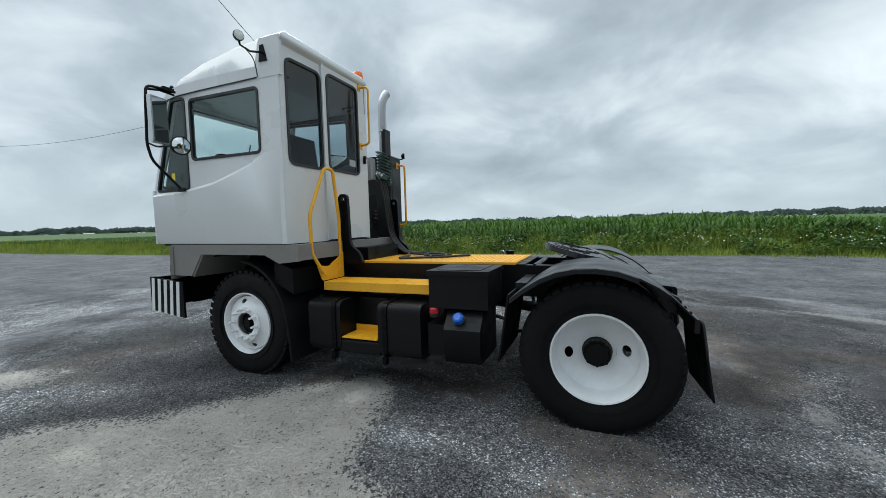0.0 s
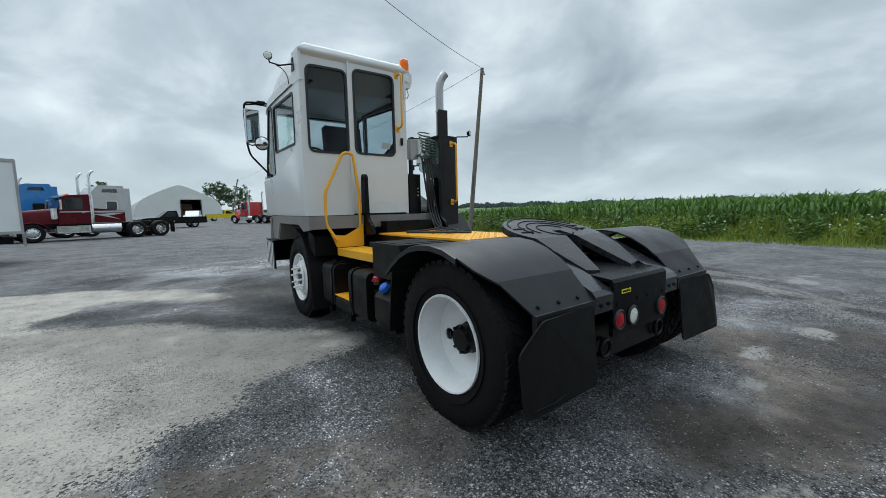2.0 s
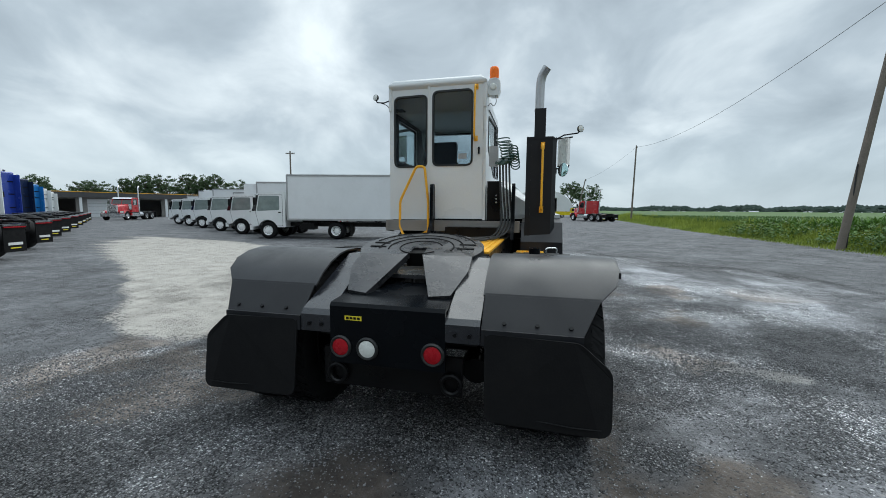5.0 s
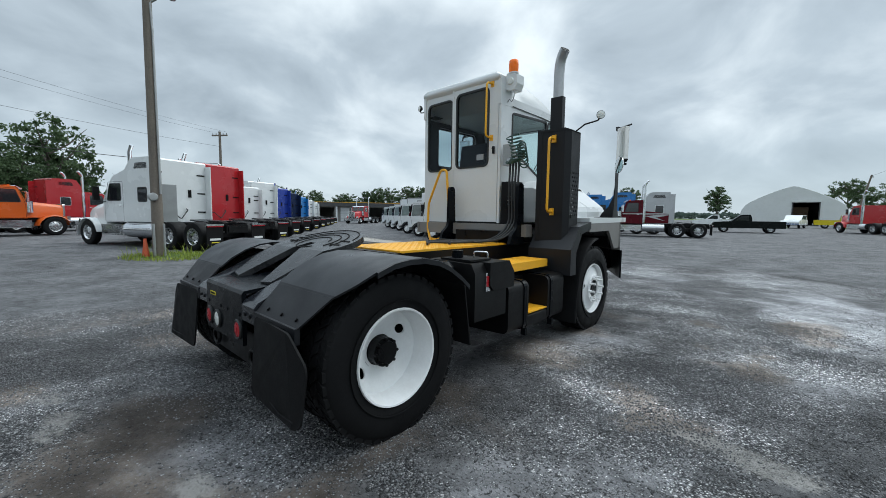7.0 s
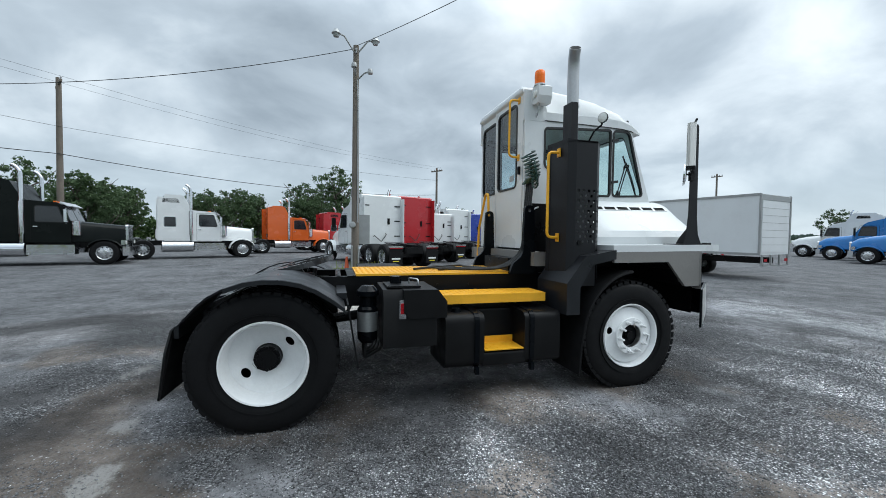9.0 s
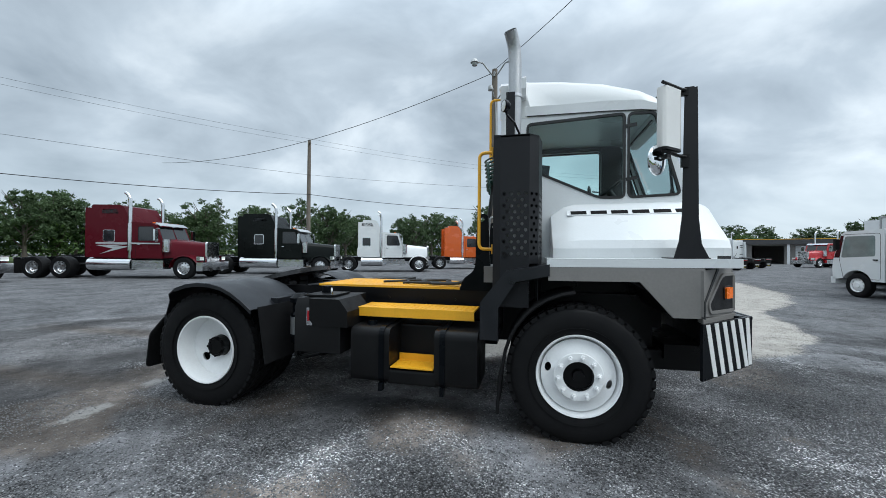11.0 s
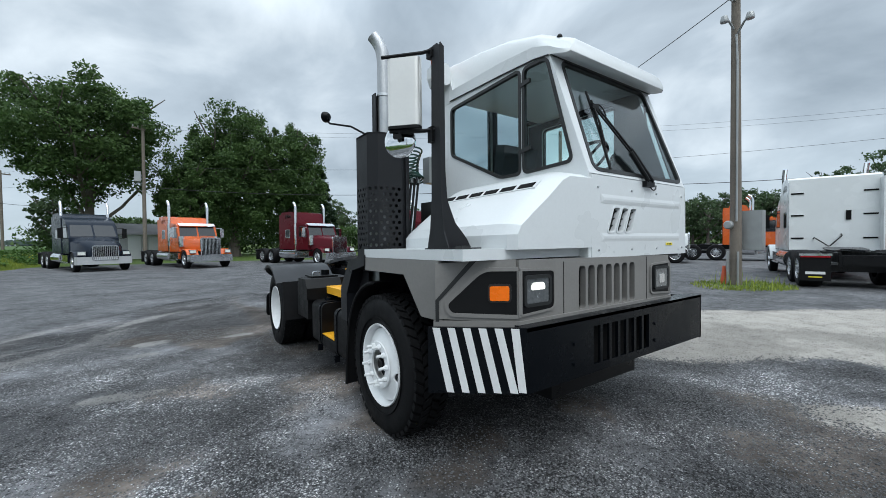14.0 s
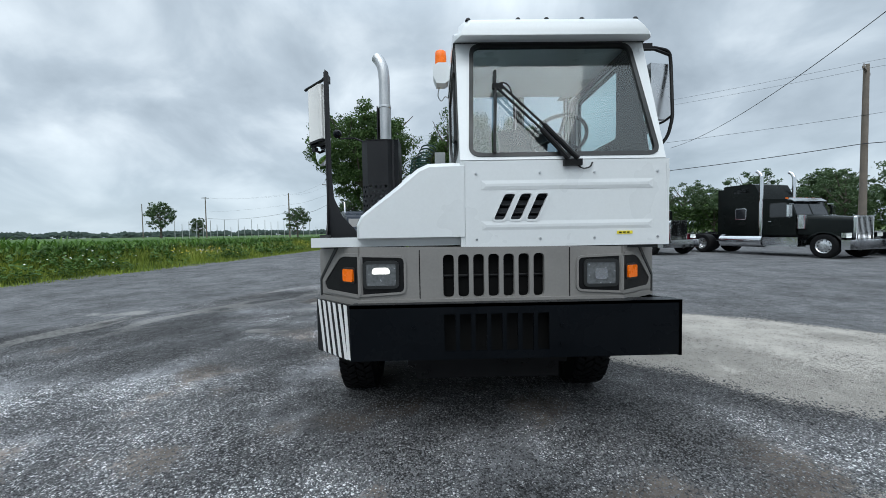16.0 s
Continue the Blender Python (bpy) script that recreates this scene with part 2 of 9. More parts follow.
# ==== mesh tools ====
TRIM = False


def trim(p):
    """The tractor's final proportions: it is drawn up slightly long."""
    return Vector((p.x, 0.982 * p.y if p.y < 2.58 else 2.535 + 0.937 * (p.y - 2.58), p.z + 0.011 * max(p.y - 3.2, 0)))


def part(name, bm, material, parent=None, label="", smooth=False, angle=35, recalc=True):
    """Links a bmesh as one mesh object under a thing or under a part."""
    if recalc:
        bmesh.ops.recalc_face_normals(bm, faces=bm.faces)
    if TRIM:
        for v in bm.verts:
            v.co = trim(v.co)
    me = bpy.data.meshes.new(name)
    bm.to_mesh(me)
    bm.free()
    for m in material if isinstance(material, (list, tuple)) else [material]:
        me.materials.append(m)
    if smooth:
        me.polygons.foreach_set("use_smooth", [True] * len(me.polygons))
        me.set_sharp_from_angle(angle=radians(angle))
    ob = new(name, me)
    if parent is not None:
        ob.parent = parent
    if label:
        tagged(ob, label)
    return ob


def share(name, ob, parent, m=None, label=""):
    """One more object on the mesh of ob."""
    o = new(name, ob.data)
    o.parent = parent
    if m is not None:
        o.matrix_basis = m
    if label:
        tagged(o, label)
    return o


def thing(name, label, category, m=None, group="", kind=""):
    ob = new(name)
    ob.empty_display_size = 0.2
    if m is not None:
        ob.matrix_world = m
    return tagged(ob, label, category, group, kind)


def bevel(bm, w, seg=2, angle=30, geom=None):
    edges = [e for e in (geom or bm.edges) if len(e.link_faces) == 2 and e.calc_face_angle(0) > radians(angle)]
    if edges:
        bmesh.ops.bevel(bm, geom=edges, offset=w, segments=seg, affect="EDGES", profile=0.5, clamp_overlap=True)
    return bm


def box(bm, x0, x1, y0, y1, z0, z1):
    v = [bm.verts.new((x, y, z)) for z in (z0, z1) for y in (y0, y1) for x in (x0, x1)]
    for f in ((0, 1, 3, 2), (4, 6, 7, 5), (0, 4, 5, 1), (2, 3, 7, 6), (0, 2, 6, 4), (1, 5, 7, 3)):
        bm.faces.new([v[i] for i in f])
    return bm


def obox(bm, c, sx, sy, sz, rx=0, ry=0, rz=0):
    """A box turned about its centre."""
    m = pose(*c, rx, ry, rz)
    v = [bm.verts.new(m @ Vector((x, y, z))) for z in (-sz / 2, sz / 2) for y in (-sy / 2, sy / 2) for x in (-sx / 2, sx / 2)]
    for f in ((0, 1, 3, 2), (4, 6, 7, 5), (0, 4, 5, 1), (2, 3, 7, 6), (0, 2, 6, 4), (1, 5, 7, 3)):
        bm.faces.new([v[i] for i in f])
    return bm


def at_axis(axis, a, b, c):
    return {"x": (c, a, b), "y": (a, c, b), "z": (a, b, c)}[axis]


def prism(bm, pts, axis, lo, hi):
    """A polygon, in the two other axes, drawn out along an axis."""
    a = [bm.verts.new(at_axis(axis, u, v, lo)) for u, v in pts]
    b = [bm.verts.new(at_axis(axis, u, v, hi)) for u, v in pts]
    n = len(pts)
    bm.faces.new(a)
    bm.faces.new(b[::-1])
    for i in range(n):
        bm.faces.new((a[i], b[i], b[(i + 1) % n], a[(i + 1) % n]))
    return bm


def loft(bm, loops, caps=True):
    rows = [[bm.verts.new(p) for p in loop] for loop in loops]
    n = len(rows[0])
    for r, s in zip(rows, rows[1:]):
        for i in range(n):
            bm.faces.new((r[i], s[i], s[(i + 1) % n], r[(i + 1) % n]))
    if caps:
        bm.faces.new(rows[0])
        bm.faces.new(rows[-1][::-1])
    return bm


def cyl(bm, p, q, r, r2=None, n=16, caps=True):
    p, q = Vector(p), Vector(q)
    d = (q - p).normalized()
    u = d.orthogonal().normalized()
    w = d.cross(u)
    r2 = r if r2 is None else r2
    ring = lambda c, rr: [c + (u * math.cos(t) + w * math.sin(t)) * rr for t in (2 * math.pi * i / n for i in range(n))]  # noqa: E731
    return loft(bm, [ring(p, r), ring(q, r2)], caps)


def tube(bm, pts, r, n=8):
    """A round bar along a line of points."""
    pts = [Vector(p) for p in pts]
    u = None
    loops = []
    for i, p in enumerate(pts):
        d = ((pts[min(i + 1, len(pts) - 1)] - p).normalized() + (p - pts[max(i - 1, 0)]).normalized())
        d = d.normalized() if d.length > 1e-6 else Vector((0, 0, 1))
        u = d.orthogonal().normalized() if u is None else (u - d * u.dot(d)).normalized()
        w = d.cross(u)
        loops.append([p + (u * math.cos(t) + w * math.sin(t)) * r for t in (2 * math.pi * k / n for k in range(n))])
    return loft(bm, loops)


def soft_line(pts, r, seg=4):
    """Rounds the corners of an open line of points."""
    pts = [Vector(p) for p in pts]
    out = [pts[0]]
    for a, b, c in zip(pts, pts[1:], pts[2:]):
        k = min(r, (a - b).length * 0.45, (c - b).length * 0.45)
        p, q = b + (a - b).normalized() * k, b + (c - b).normalized() * k
        out += [(1 - t) ** 2 * p + 2 * t * (1 - t) * b + t * t * q for t in (i / seg for i in range(seg + 1))]
    return out + [pts[-1]]


def round_poly(pts, r, seg=4):
    """Rounds the corners of a flat polygon."""
    out, n = [], len(pts)
    for i in range(n):
        a, b, c = (Vector(pts[(i + k) % n]) for k in (-1, 0, 1))
        rr = r[i] if isinstance(r, (list, tuple)) else r
        k = min(rr, (a - b).length * 0.48, (c - b).length * 0.48)
        p, q = b + (a - b).normalized() * k, b + (c - b).normalized() * k
        for s in range(seg + 1):
            t = s / seg
            v = (1 - t) ** 2 * p + 2 * t * (1 - t) * b + t * t * q
            out.append((v.x, v.y))
    return out


def inset(pts, d):
    """A polygon drawn in (d > 0) or out along its corners' bisectors."""
    n = len(pts)
    area = sum(pts[i][0] * pts[(i + 1) % n][1] - pts[(i + 1) % n][0] * pts[i][1] for i in range(n))
    s = 1 if area > 0 else -1
    out = []
    for i in range(n):
        a, b, c = (Vector(pts[(i + k) % n]) for k in (-1, 0, 1))
        e, f = (b - a), (c - b)
        e, f = (e.normalized() if e.length > 1e-9 else f.normalized()), (f.normalized() if f.length > 1e-9 else e.normalized())
        ne, nf = Vector((-e.y, e.x)) * s, Vector((-f.y, f.x)) * s
        m = ne + nf
        m = m / max(m.length_squared / 2, 0.3) if m.length > 1e-6 else ne
        out.append((b.x + m.x * d, b.y + m.y * d))
    return out


def panel(bm, outer, holes, place, thick):
    """A sheet with openings. place(u, v) gives a point of its outer face, thick the way to its inner face."""
    t = bmesh.new()
    loops = []
    for loop in [outer, *holes]:
        vs = [t.verts.new((u, v, 0)) for u, v in loop]
        for i in range(len(vs)):
            t.edges.new((vs[i], vs[(i + 1) % len(vs)]))
        loops.append(vs)
    bmesh.ops.triangle_fill(t, use_beauty=True, use_dissolve=False, edges=list(t.edges))
    t.verts.index_update()
    thick = Vector(thick)
    front = [bm.verts.new(place(v.co.x, v.co.y)) for v in t.verts]
    back = [bm.verts.new(f.co + thick) for f in front]
    for f in t.faces:
        ids = [v.index for v in f.verts]
        bm.faces.new([front[i] for i in ids])
        bm.faces.new([back[i] for i in reversed(ids)])
    for loop in loops:
        ids = [v.index for v in loop]
        for a, b in zip(ids, ids[1:] + ids[:1]):
            bm.faces.new((front[a], front[b], back[b], back[a]))
    t.free()
    return bm


def ring_strip(bm, outer, inner, place, thick):
    """A frame between two polygons of the same number of corners."""
    thick = Vector(thick)
    n = len(outer)
    a, b = [bm.verts.new(place(*p)) for p in outer], [bm.verts.new(place(*p)) for p in inner]
    c, d = [bm.verts.new(v.co + thick) for v in a], [bm.verts.new(v.co + thick) for v in b]
    for i in range(n):
        j = (i + 1) % n
        bm.faces.new((a[i], a[j], b[j], b[i]))
        bm.faces.new((c[i], d[i], d[j], c[j]))
        bm.faces.new((a[i], c[i], c[j], a[j]))
        bm.faces.new((b[i], b[j], d[j], d[i]))
    return bm


def lathe(bm, profile, c, axis="x", n=40):
    """A profile of (radius, along) turned about an axis through c."""
    c = Vector(c)
    loops = []
    for i in range(n):
        t = 2 * math.pi * i / n
        k, s = math.cos(t), math.sin(t)
        put = {"x": lambda r, h: (h, r * k, r * s), "y": lambda r, h: (r * k, h, r * s), "z": lambda r, h: (r * k, r * s, h)}[axis]
        loops.append([bm.verts.new(c + Vector(put(r, h))) for r, h in profile])
    m = len(profile)
    for i in range(n):
        a, b = loops[i], loops[(i + 1) % n]
        for j in range(m - 1):
            if profile[j][0] < 1e-6 and profile[j + 1][0] < 1e-6:
                continue
            bm.faces.new((a[j], b[j], b[j + 1], a[j + 1]))
    bmesh.ops.remove_doubles(bm, verts=[v for l in loops for v in l], dist=1e-5)
    return bm


def disc_holes(r, holes, n=32):
    """An outline of a disc and round holes in it, for panel()."""
    circle = lambda cx, cy, a, b, m, turn=0.0: [(cx + a * math.cos(t) * math.cos(turn) - b * math.sin(t) * math.sin(turn),  # noqa: E731
                                                 cy + a * math.cos(t) * math.sin(turn) + b * math.sin(t) * math.cos(turn))
                                                for t in (2 * math.pi * i / m for i in range(m))]
    return circle(0, 0, r, r, n), [circle(*h) for h in holes]


B = bmesh.new

# ==== the ground ====
def smooth01(v):
    v = np.clip(v, 0, 1)
    return v * v * (3 - 2 * v)


def value_noise(x, y, seed=0):
    """Cheap smooth noise on arrays."""
    xi, yi = np.floor(x).astype(int), np.floor(y).astype(int)
    xf, yf = x - xi, y - yi

    def h(a, b):
        n = (a * 374761393 + b * 668265263 + seed * 974634777) & 0x7FFFFFFF
        n = ((n ^ (n >> 13)) * 1274126177) & 0x7FFFFFFF
        return ((n ^ (n >> 16)) & 0xFFFF) / 65535.0

    u, v = xf * xf * (3 - 2 * xf), yf * yf * (3 - 2 * yf)
    return (h(xi, yi) * (1 - u) + h(xi + 1, yi) * u) * (1 - v) + (h(xi, yi + 1) * (1 - u) + h(xi + 1, yi + 1) * u) * v


def fbm(x, y, seed=0, octaves=4):
    return sum(value_noise(x * 2**k, y * 2**k, seed + k) / 2**k for k in range(octaves)) / sum(1 / 2**k for k in range(octaves))


def field_edge(y):
    """The x at which the yard ends and the verge of the field begins."""
    return np.interp(y, [-70, -40, -24, -14, -5, 4, 12, 25, 60, 200], [6.0, 8.8, 10.5, 11.4, 12.7, 13.0, 12.0, 11.8, 12.2, 16.0])


def ground_z(x, y):
    """The lie of the land: flat yard, a slow rise far ahead of the truck, a low bank under the field."""
    x, y = np.asarray(x, float), np.asarray(y, float)
    rise = 0.009 * np.maximum(y - 40, 0)
    return np.minimum(rise, 1.0) + 0.25 * smooth01((x - field_edge(y) - 0.2) / 2.5)


PALE = [(-0.85, 1.92), (-1.25, 1.60), (-1.80, 1.45), (-2.10, 1.32), (-2.2, 1.0), (-2.6, 0.95), (-2.8, 0.66), (-3.6, 0.75), (-4.4, 1.2), (-5.2, 2.0), (-7.1, 3.4), (-9.0, 4.7), (-10.8, 5.7), (-16, 9.2),
        (-18, 12.5), (-12, 11.5), (-9.0, 10.0), (-6.8, 8.15), (-5.3, 7.8), (-3.8, 7.4), (-2.3, 6.4), (-1.68, 5.05), (-1.9, 4.85), (-2.4, 5.5), (-3.2, 6.0), (-4.0, 5.1), (-3.9, 4.6), (-3.2, 4.2),
        (-2.5, 3.75), (-2.0, 3.0), (-1.4, 2.55)]


APRON = [(6.5, 1.3), (6.05, -0.1), (5.0, -1.65), (4.4, -3.0), (3.5, -4.1), (2.4, -5.4), (0.7, -6.2), (-1.2, -6.0), (-2.9, -4.8), (-4.1, -2.6), (-4.2, -1.2), (-3.5, 0.5), (-5.2, 2.6), (-6.0, 6.0), (-3.5, 9.5),
         (2.0, 11.5), (6.2, 8.5), (7.0, 4.5)]


def inside_dist(px, py, poly):
    """Signed distance to a polygon, positive inside."""
    best = np.full(px.shape, 1e9)
    odd = np.zeros(px.shape, bool)
    for (ax, ay), (bx, by) in zip(poly, poly[1:] + poly[:1]):
        t = np.clip(((px - ax) * (bx - ax) + (py - ay) * (by - ay)) / ((bx - ax) ** 2 + (by - ay) ** 2), 0, 1)
        best = np.minimum(best, np.hypot(px - ax - t * (bx - ax), py - ay - t * (by - ay)))
        cross = (ay > py) != (by > py)
        odd ^= cross & (px < (bx - ax) * (py - ay) / (by - ay + 1e-12) + ax)
    return np.where(odd, best, -best)


def stone_cover(x, y):
    """How thick the loose chippings lie."""
    c = 0.10 + 0.55 * smooth01((fbm(x * 0.55, y * 0.55, 51, 5) - 0.42) / 0.22)
    for sx, sy, ra, rb, k in ((-2.5, -0.7, 2.0, 1.2, 1.0), (-1.5, 0.7, 0.9, 0.6, 0.9), (1.6, 1.9, 0.9, 0.55, 1.0), (2.2, 2.4, 0.8, 0.6, 0.8), (0.5, 5.6, 2.2, 0.9, 0.85), (-1.6, 4.6, 1.0, 0.8, 0.8),
                              (1.9, -1.3, 0.9, 0.5, 0.6), (-0.6, -1.9, 0.7, 0.5, 0.7), (3.2, 0.3, 0.8, 0.5, 0.6), (-3.0, 4.9, 0.7, 0.5, 0.8), (2.6, 4.6, 1.0, 0.6, 0.7), (2.75, 3.7, 1.1, 0.4, 0.95), (0.8, 4.45, 0.8, 0.3, 1.0), (2.7, 2.2, 0.9, 0.35, 0.9), (2.1, 1.2, 0.7, 0.5, 0.95), (2.6, 2.0, 0.5, 0.4, 0.9), (1.5, -0.26, 0.3, 0.14, 1.0), (1.1, 3.4, 0.35, 0.25, 0.9)):
        c = np.maximum(c, k * np.exp(-(((x - sx) / ra) ** 2 + ((y - sy) / rb) ** 2) ** 1.5) * (0.65 + 0.7 * fbm(x * 1.3, y * 1.3, 55, 4)))
    # trodden, muddy ground behind the tail
    return c * (1 - 0.88 * np.exp(-(((x - 0.45) / 0.95) ** 2 + ((y + 1.35) / 0.75) ** 2) ** 2))


def stops(lo, hi, step, far, grow):
    a = list(np.arange(lo, hi + step / 2, step))
    s, left, right = step, [], []
    p = hi
    while p < far:
        s *= grow
        p += s
        right.append(p)
    s, p = step, lo
    while p > -far:
        s *= grow
        p -= s
        left.append(p)
    return np.array(left[::-1] + a + right)


gx, gy = stops(-7, 8, 0.09, 1500, 1.14), stops(-6, 11, 0.09, 1500, 1.14)
GX, GY = np.meshgrid(gx, gy)
GZ = ground_z(GX, GY) + 0.012 * (fbm(GX * 0.9, GY * 0.9, 3) - 0.5) * (np.hypot(GX, GY) < 60)
nx, ny = len(gx), len(gy)
co = np.stack([GX, GY, GZ], -1).reshape(-1, 3)
ii = np.arange(nx * ny).reshape(ny, nx)
quads = np.stack([ii[:-1, :-1], ii[:-1, 1:], ii[1:, 1:], ii[1:, :-1]], -1).reshape(-1, 4)
me = bpy.data.meshes.new("ground")
me.from_pydata(co.tolist(), [], quads.tolist())
px, py = co[:, 0], co[:, 1]
d = inside_dist(px, py, PALE) + 0.30 * (fbm(px * 2.2, py * 2.2, 11, 5) - 0.5)
pale = smooth01(d / 0.30 + 0.78)
# the loose apron the truck stands on; smooth worn asphalt lies all round it
apron_d = inside_dist(px, py, APRON) + 0.55 * (fbm(px * 1.1, py * 1.1, 13, 5) - 0.5)
road = 1 - smooth01(apron_d / 0.35 + 0.5)
# bare, paler scars that turning wheels have dragged along the rim of the apron
bend = np.arctan2(py - 2.5, px + 1.0) * 5.0
drag = smooth01((fbm(apron_d * 1.8 + 7, bend * 0.5, 21, 5) - 0.47) / 0.10) * smooth01((apron_d + 0.1) / 0.4) * smooth01((2.3 - apron_d) / 1.2) * smooth01((px - 1.2) / 1.5) * smooth01((2.6 - py) / 1.2)
drag = np.maximum(drag, 0.7 * smooth01((fbm(px * 2.4, py * 1.2, 25, 5) - 0.58) / 0.08) * np.exp(-((px + 2.0) / 0.8) ** 2 - ((py - 4.6) / 0.6) ** 2))
spots = np.zeros_like(px)
for sx, sy, ra, rb in ((1.55, -0.85, 0.22, 0.13), (0.8, -1.0, 0.16, 0.1), (2.65, -0.35, 0.28, 0.14), (-0.85, -1.43, 0.26, 0.13), (-0.3, -1.5, 0.2, 0.1), (2.56, 1.25, 0.30, 0.12), (2.9, 1.15, 0.25, 0.12), (-0.84, 4.15, 0.16, 0.07), (2.6, -1.0, 0.28, 0.15),
                       (-0.55, -1.40, 0.52, 0.24), (4.1, -0.9, 0.5, 0.22), (6.0, -0.3, 0.6, 0.25)):
    spots = np.maximum(spots, smooth01(1.25 - np.hypot((px - sx) / ra, (py - sy) / rb) + 2.6 * (fbm(px * 2.6, py * 2.6, 31, 5) - 0.5)))
grass = smooth01((px - field_edge(py)) / 0.5 + 0.9 * (fbm(px * 1.2, py * 1.2, 41) - 0.5))
grass = np.maximum(grass, smooth01(1.2 - np.hypot((px + 11.6) / 1.5, (py - 1.6) / 1.3) + 0.8 * (fbm(px * 2, py * 2, 43) - 0.5)))
grass = np.maximum(grass, smooth01((-py - 27 - 0.12 * px) / 2.0) * (px > -40) * (px < 40))
grass = np.maximum(grass, smooth01((np.hypot(px, py) - 130) / 30))
stone = stone_cover(px, py)
mud = smooth01((fbm(px * 0.8, py * 0.8, 61, 4) - 0.60) / 0.06) * smooth01((6.5 - np.hypot(px - 0.6, py - 1.5)) / 2.5)
# darker ground behind the tail; paler chippings ahead of the truck
tail_dark = np.exp(-((px - 1.6) / 2.6) ** 2 - ((py + 3.2) / 2.2) ** 2) * (0.75 + 0.5 * fbm(px * 0.7, py * 0.7, 65, 4))
ahead_pale = smooth01((py - 2.0) / 2.5) * smooth01((px - 0.8) / 1.5 + (py - 4.6) / 1.5) * smooth01((9 - np.hypot(px, py - 4)) / 4)
ruts = np.maximum(np.exp(-((np.abs(px) - 1.0) / 0.28) ** 2), 0.25) * smooth01((-0.6 - py) / 0.8) * smooth01((py + 7) / 3)
mud = np.maximum(mud, ruts * smooth01((fbm(px * 1.6, py * 0.5, 67, 4) - 0.36) / 0.18))
for sx, sy, ra, rb in ((1.05, 0.6, 0.5, 0.28), (1.25, 0.0, 0.45, 0.25), (1.65, 0.45, 0.55, 0.22), (0.95, 3.9, 0.32, 0.16), (1.5, 4.05, 0.2, 0.1), (1.12, 1.95, 0.5, 0.55), (1.16, 3.0, 0.45, 0.35), (1.42, 2.4, 0.5, 0.4),
                       (2.4, 2.85, 0.7, 0.3), (-1.05, 2.4, 0.3, 0.22), (-1.05, 1.85, 0.25, 0.2), (-1.4, 5.4, 0.9, 0.35), (0.2, -1.0, 0.8, 0.3), (0.5, -1.3, 0.8, 0.6)):
    mud = np.maximum(mud, smooth01(1.2 - np.hypot((px - sx) / ra, (py - sy) / rb) + 2.4 * (fbm(px * 2.2, py * 2.2, 71, 5) - 0.5)))
# lighter chippings beside the tanks and out ahead of the right-hand wheel
light = np.zeros_like(px)
for sx, sy, ra, rb in ((1.3, 1.95, 0.42, 0.65), (2.0, 1.5, 0.9, 0.2), (2.9, 3.6, 1.2, 0.8), (1.2, 4.9, 1.5, 0.75), (2.9, 4.8, 1.4, 1.2), (-1.7, 5.0, 1.3, 0.8), (-0.4, -1.7, 1.0, 0.4), (-1.6, 0.4, 0.8, 0.9), (-2.1, -0.6, 1.5, 0.8), (1.1, 4.5, 0.9, 0.45), (-0.8, 4.6, 0.6, 0.45), (2.75, 0.6, 0.35, 0.9), (0.6, 6.2, 2.2, 0.8)):
    light = np.maximum(light, smooth01(1.35 - np.hypot((px - sx) / ra, (py - sy) / rb) + 2.6 * (fbm(px * 2.0, py * 2.0, 73, 5) - 0.5)))
light = light * (1 - 0.9 * np.exp(-((px + 0.12 * py - 0.45) / 0.30) ** 2) * smooth01((py - 3.3) / 0.4))
mud = mud * (1 - road)
stone = np.clip(np.maximum(stone, 0.95 * light) * (1 - 0.85 * mud) * (1 - 0.85 * road), 0, 1)
patch = fbm(px * 0.9, py * 0.9, 75, 5)
swept = fbm(apron_d * 1.9 + 3, bend * 0.7, 79, 5)
tone = np.clip(1.0 - 0.2 * tail_dark, 0.4, 1) * (0.62 + 0.95 * smooth01((0.5 * patch + 0.5 * swept - 0.38) / 0.24)) * (1 + 0.9 * light + 0.85 * ahead_pale)
tone = tone * (1 - road) + road * (0.86 + 0.25 * (fbm(px * 0.35, py * 0.35, 77, 3) - 0.5))
for name, values in (("pale", pale), ("scar", np.clip(drag * 0.85 + spots, 0, 1)), ("grass", grass), ("stone", stone), ("mud", mud), ("tone", tone), ("road", road)):
    me.attributes.new(name, "FLOAT", "POINT").data.foreach_set("value", values.astype(np.float32))


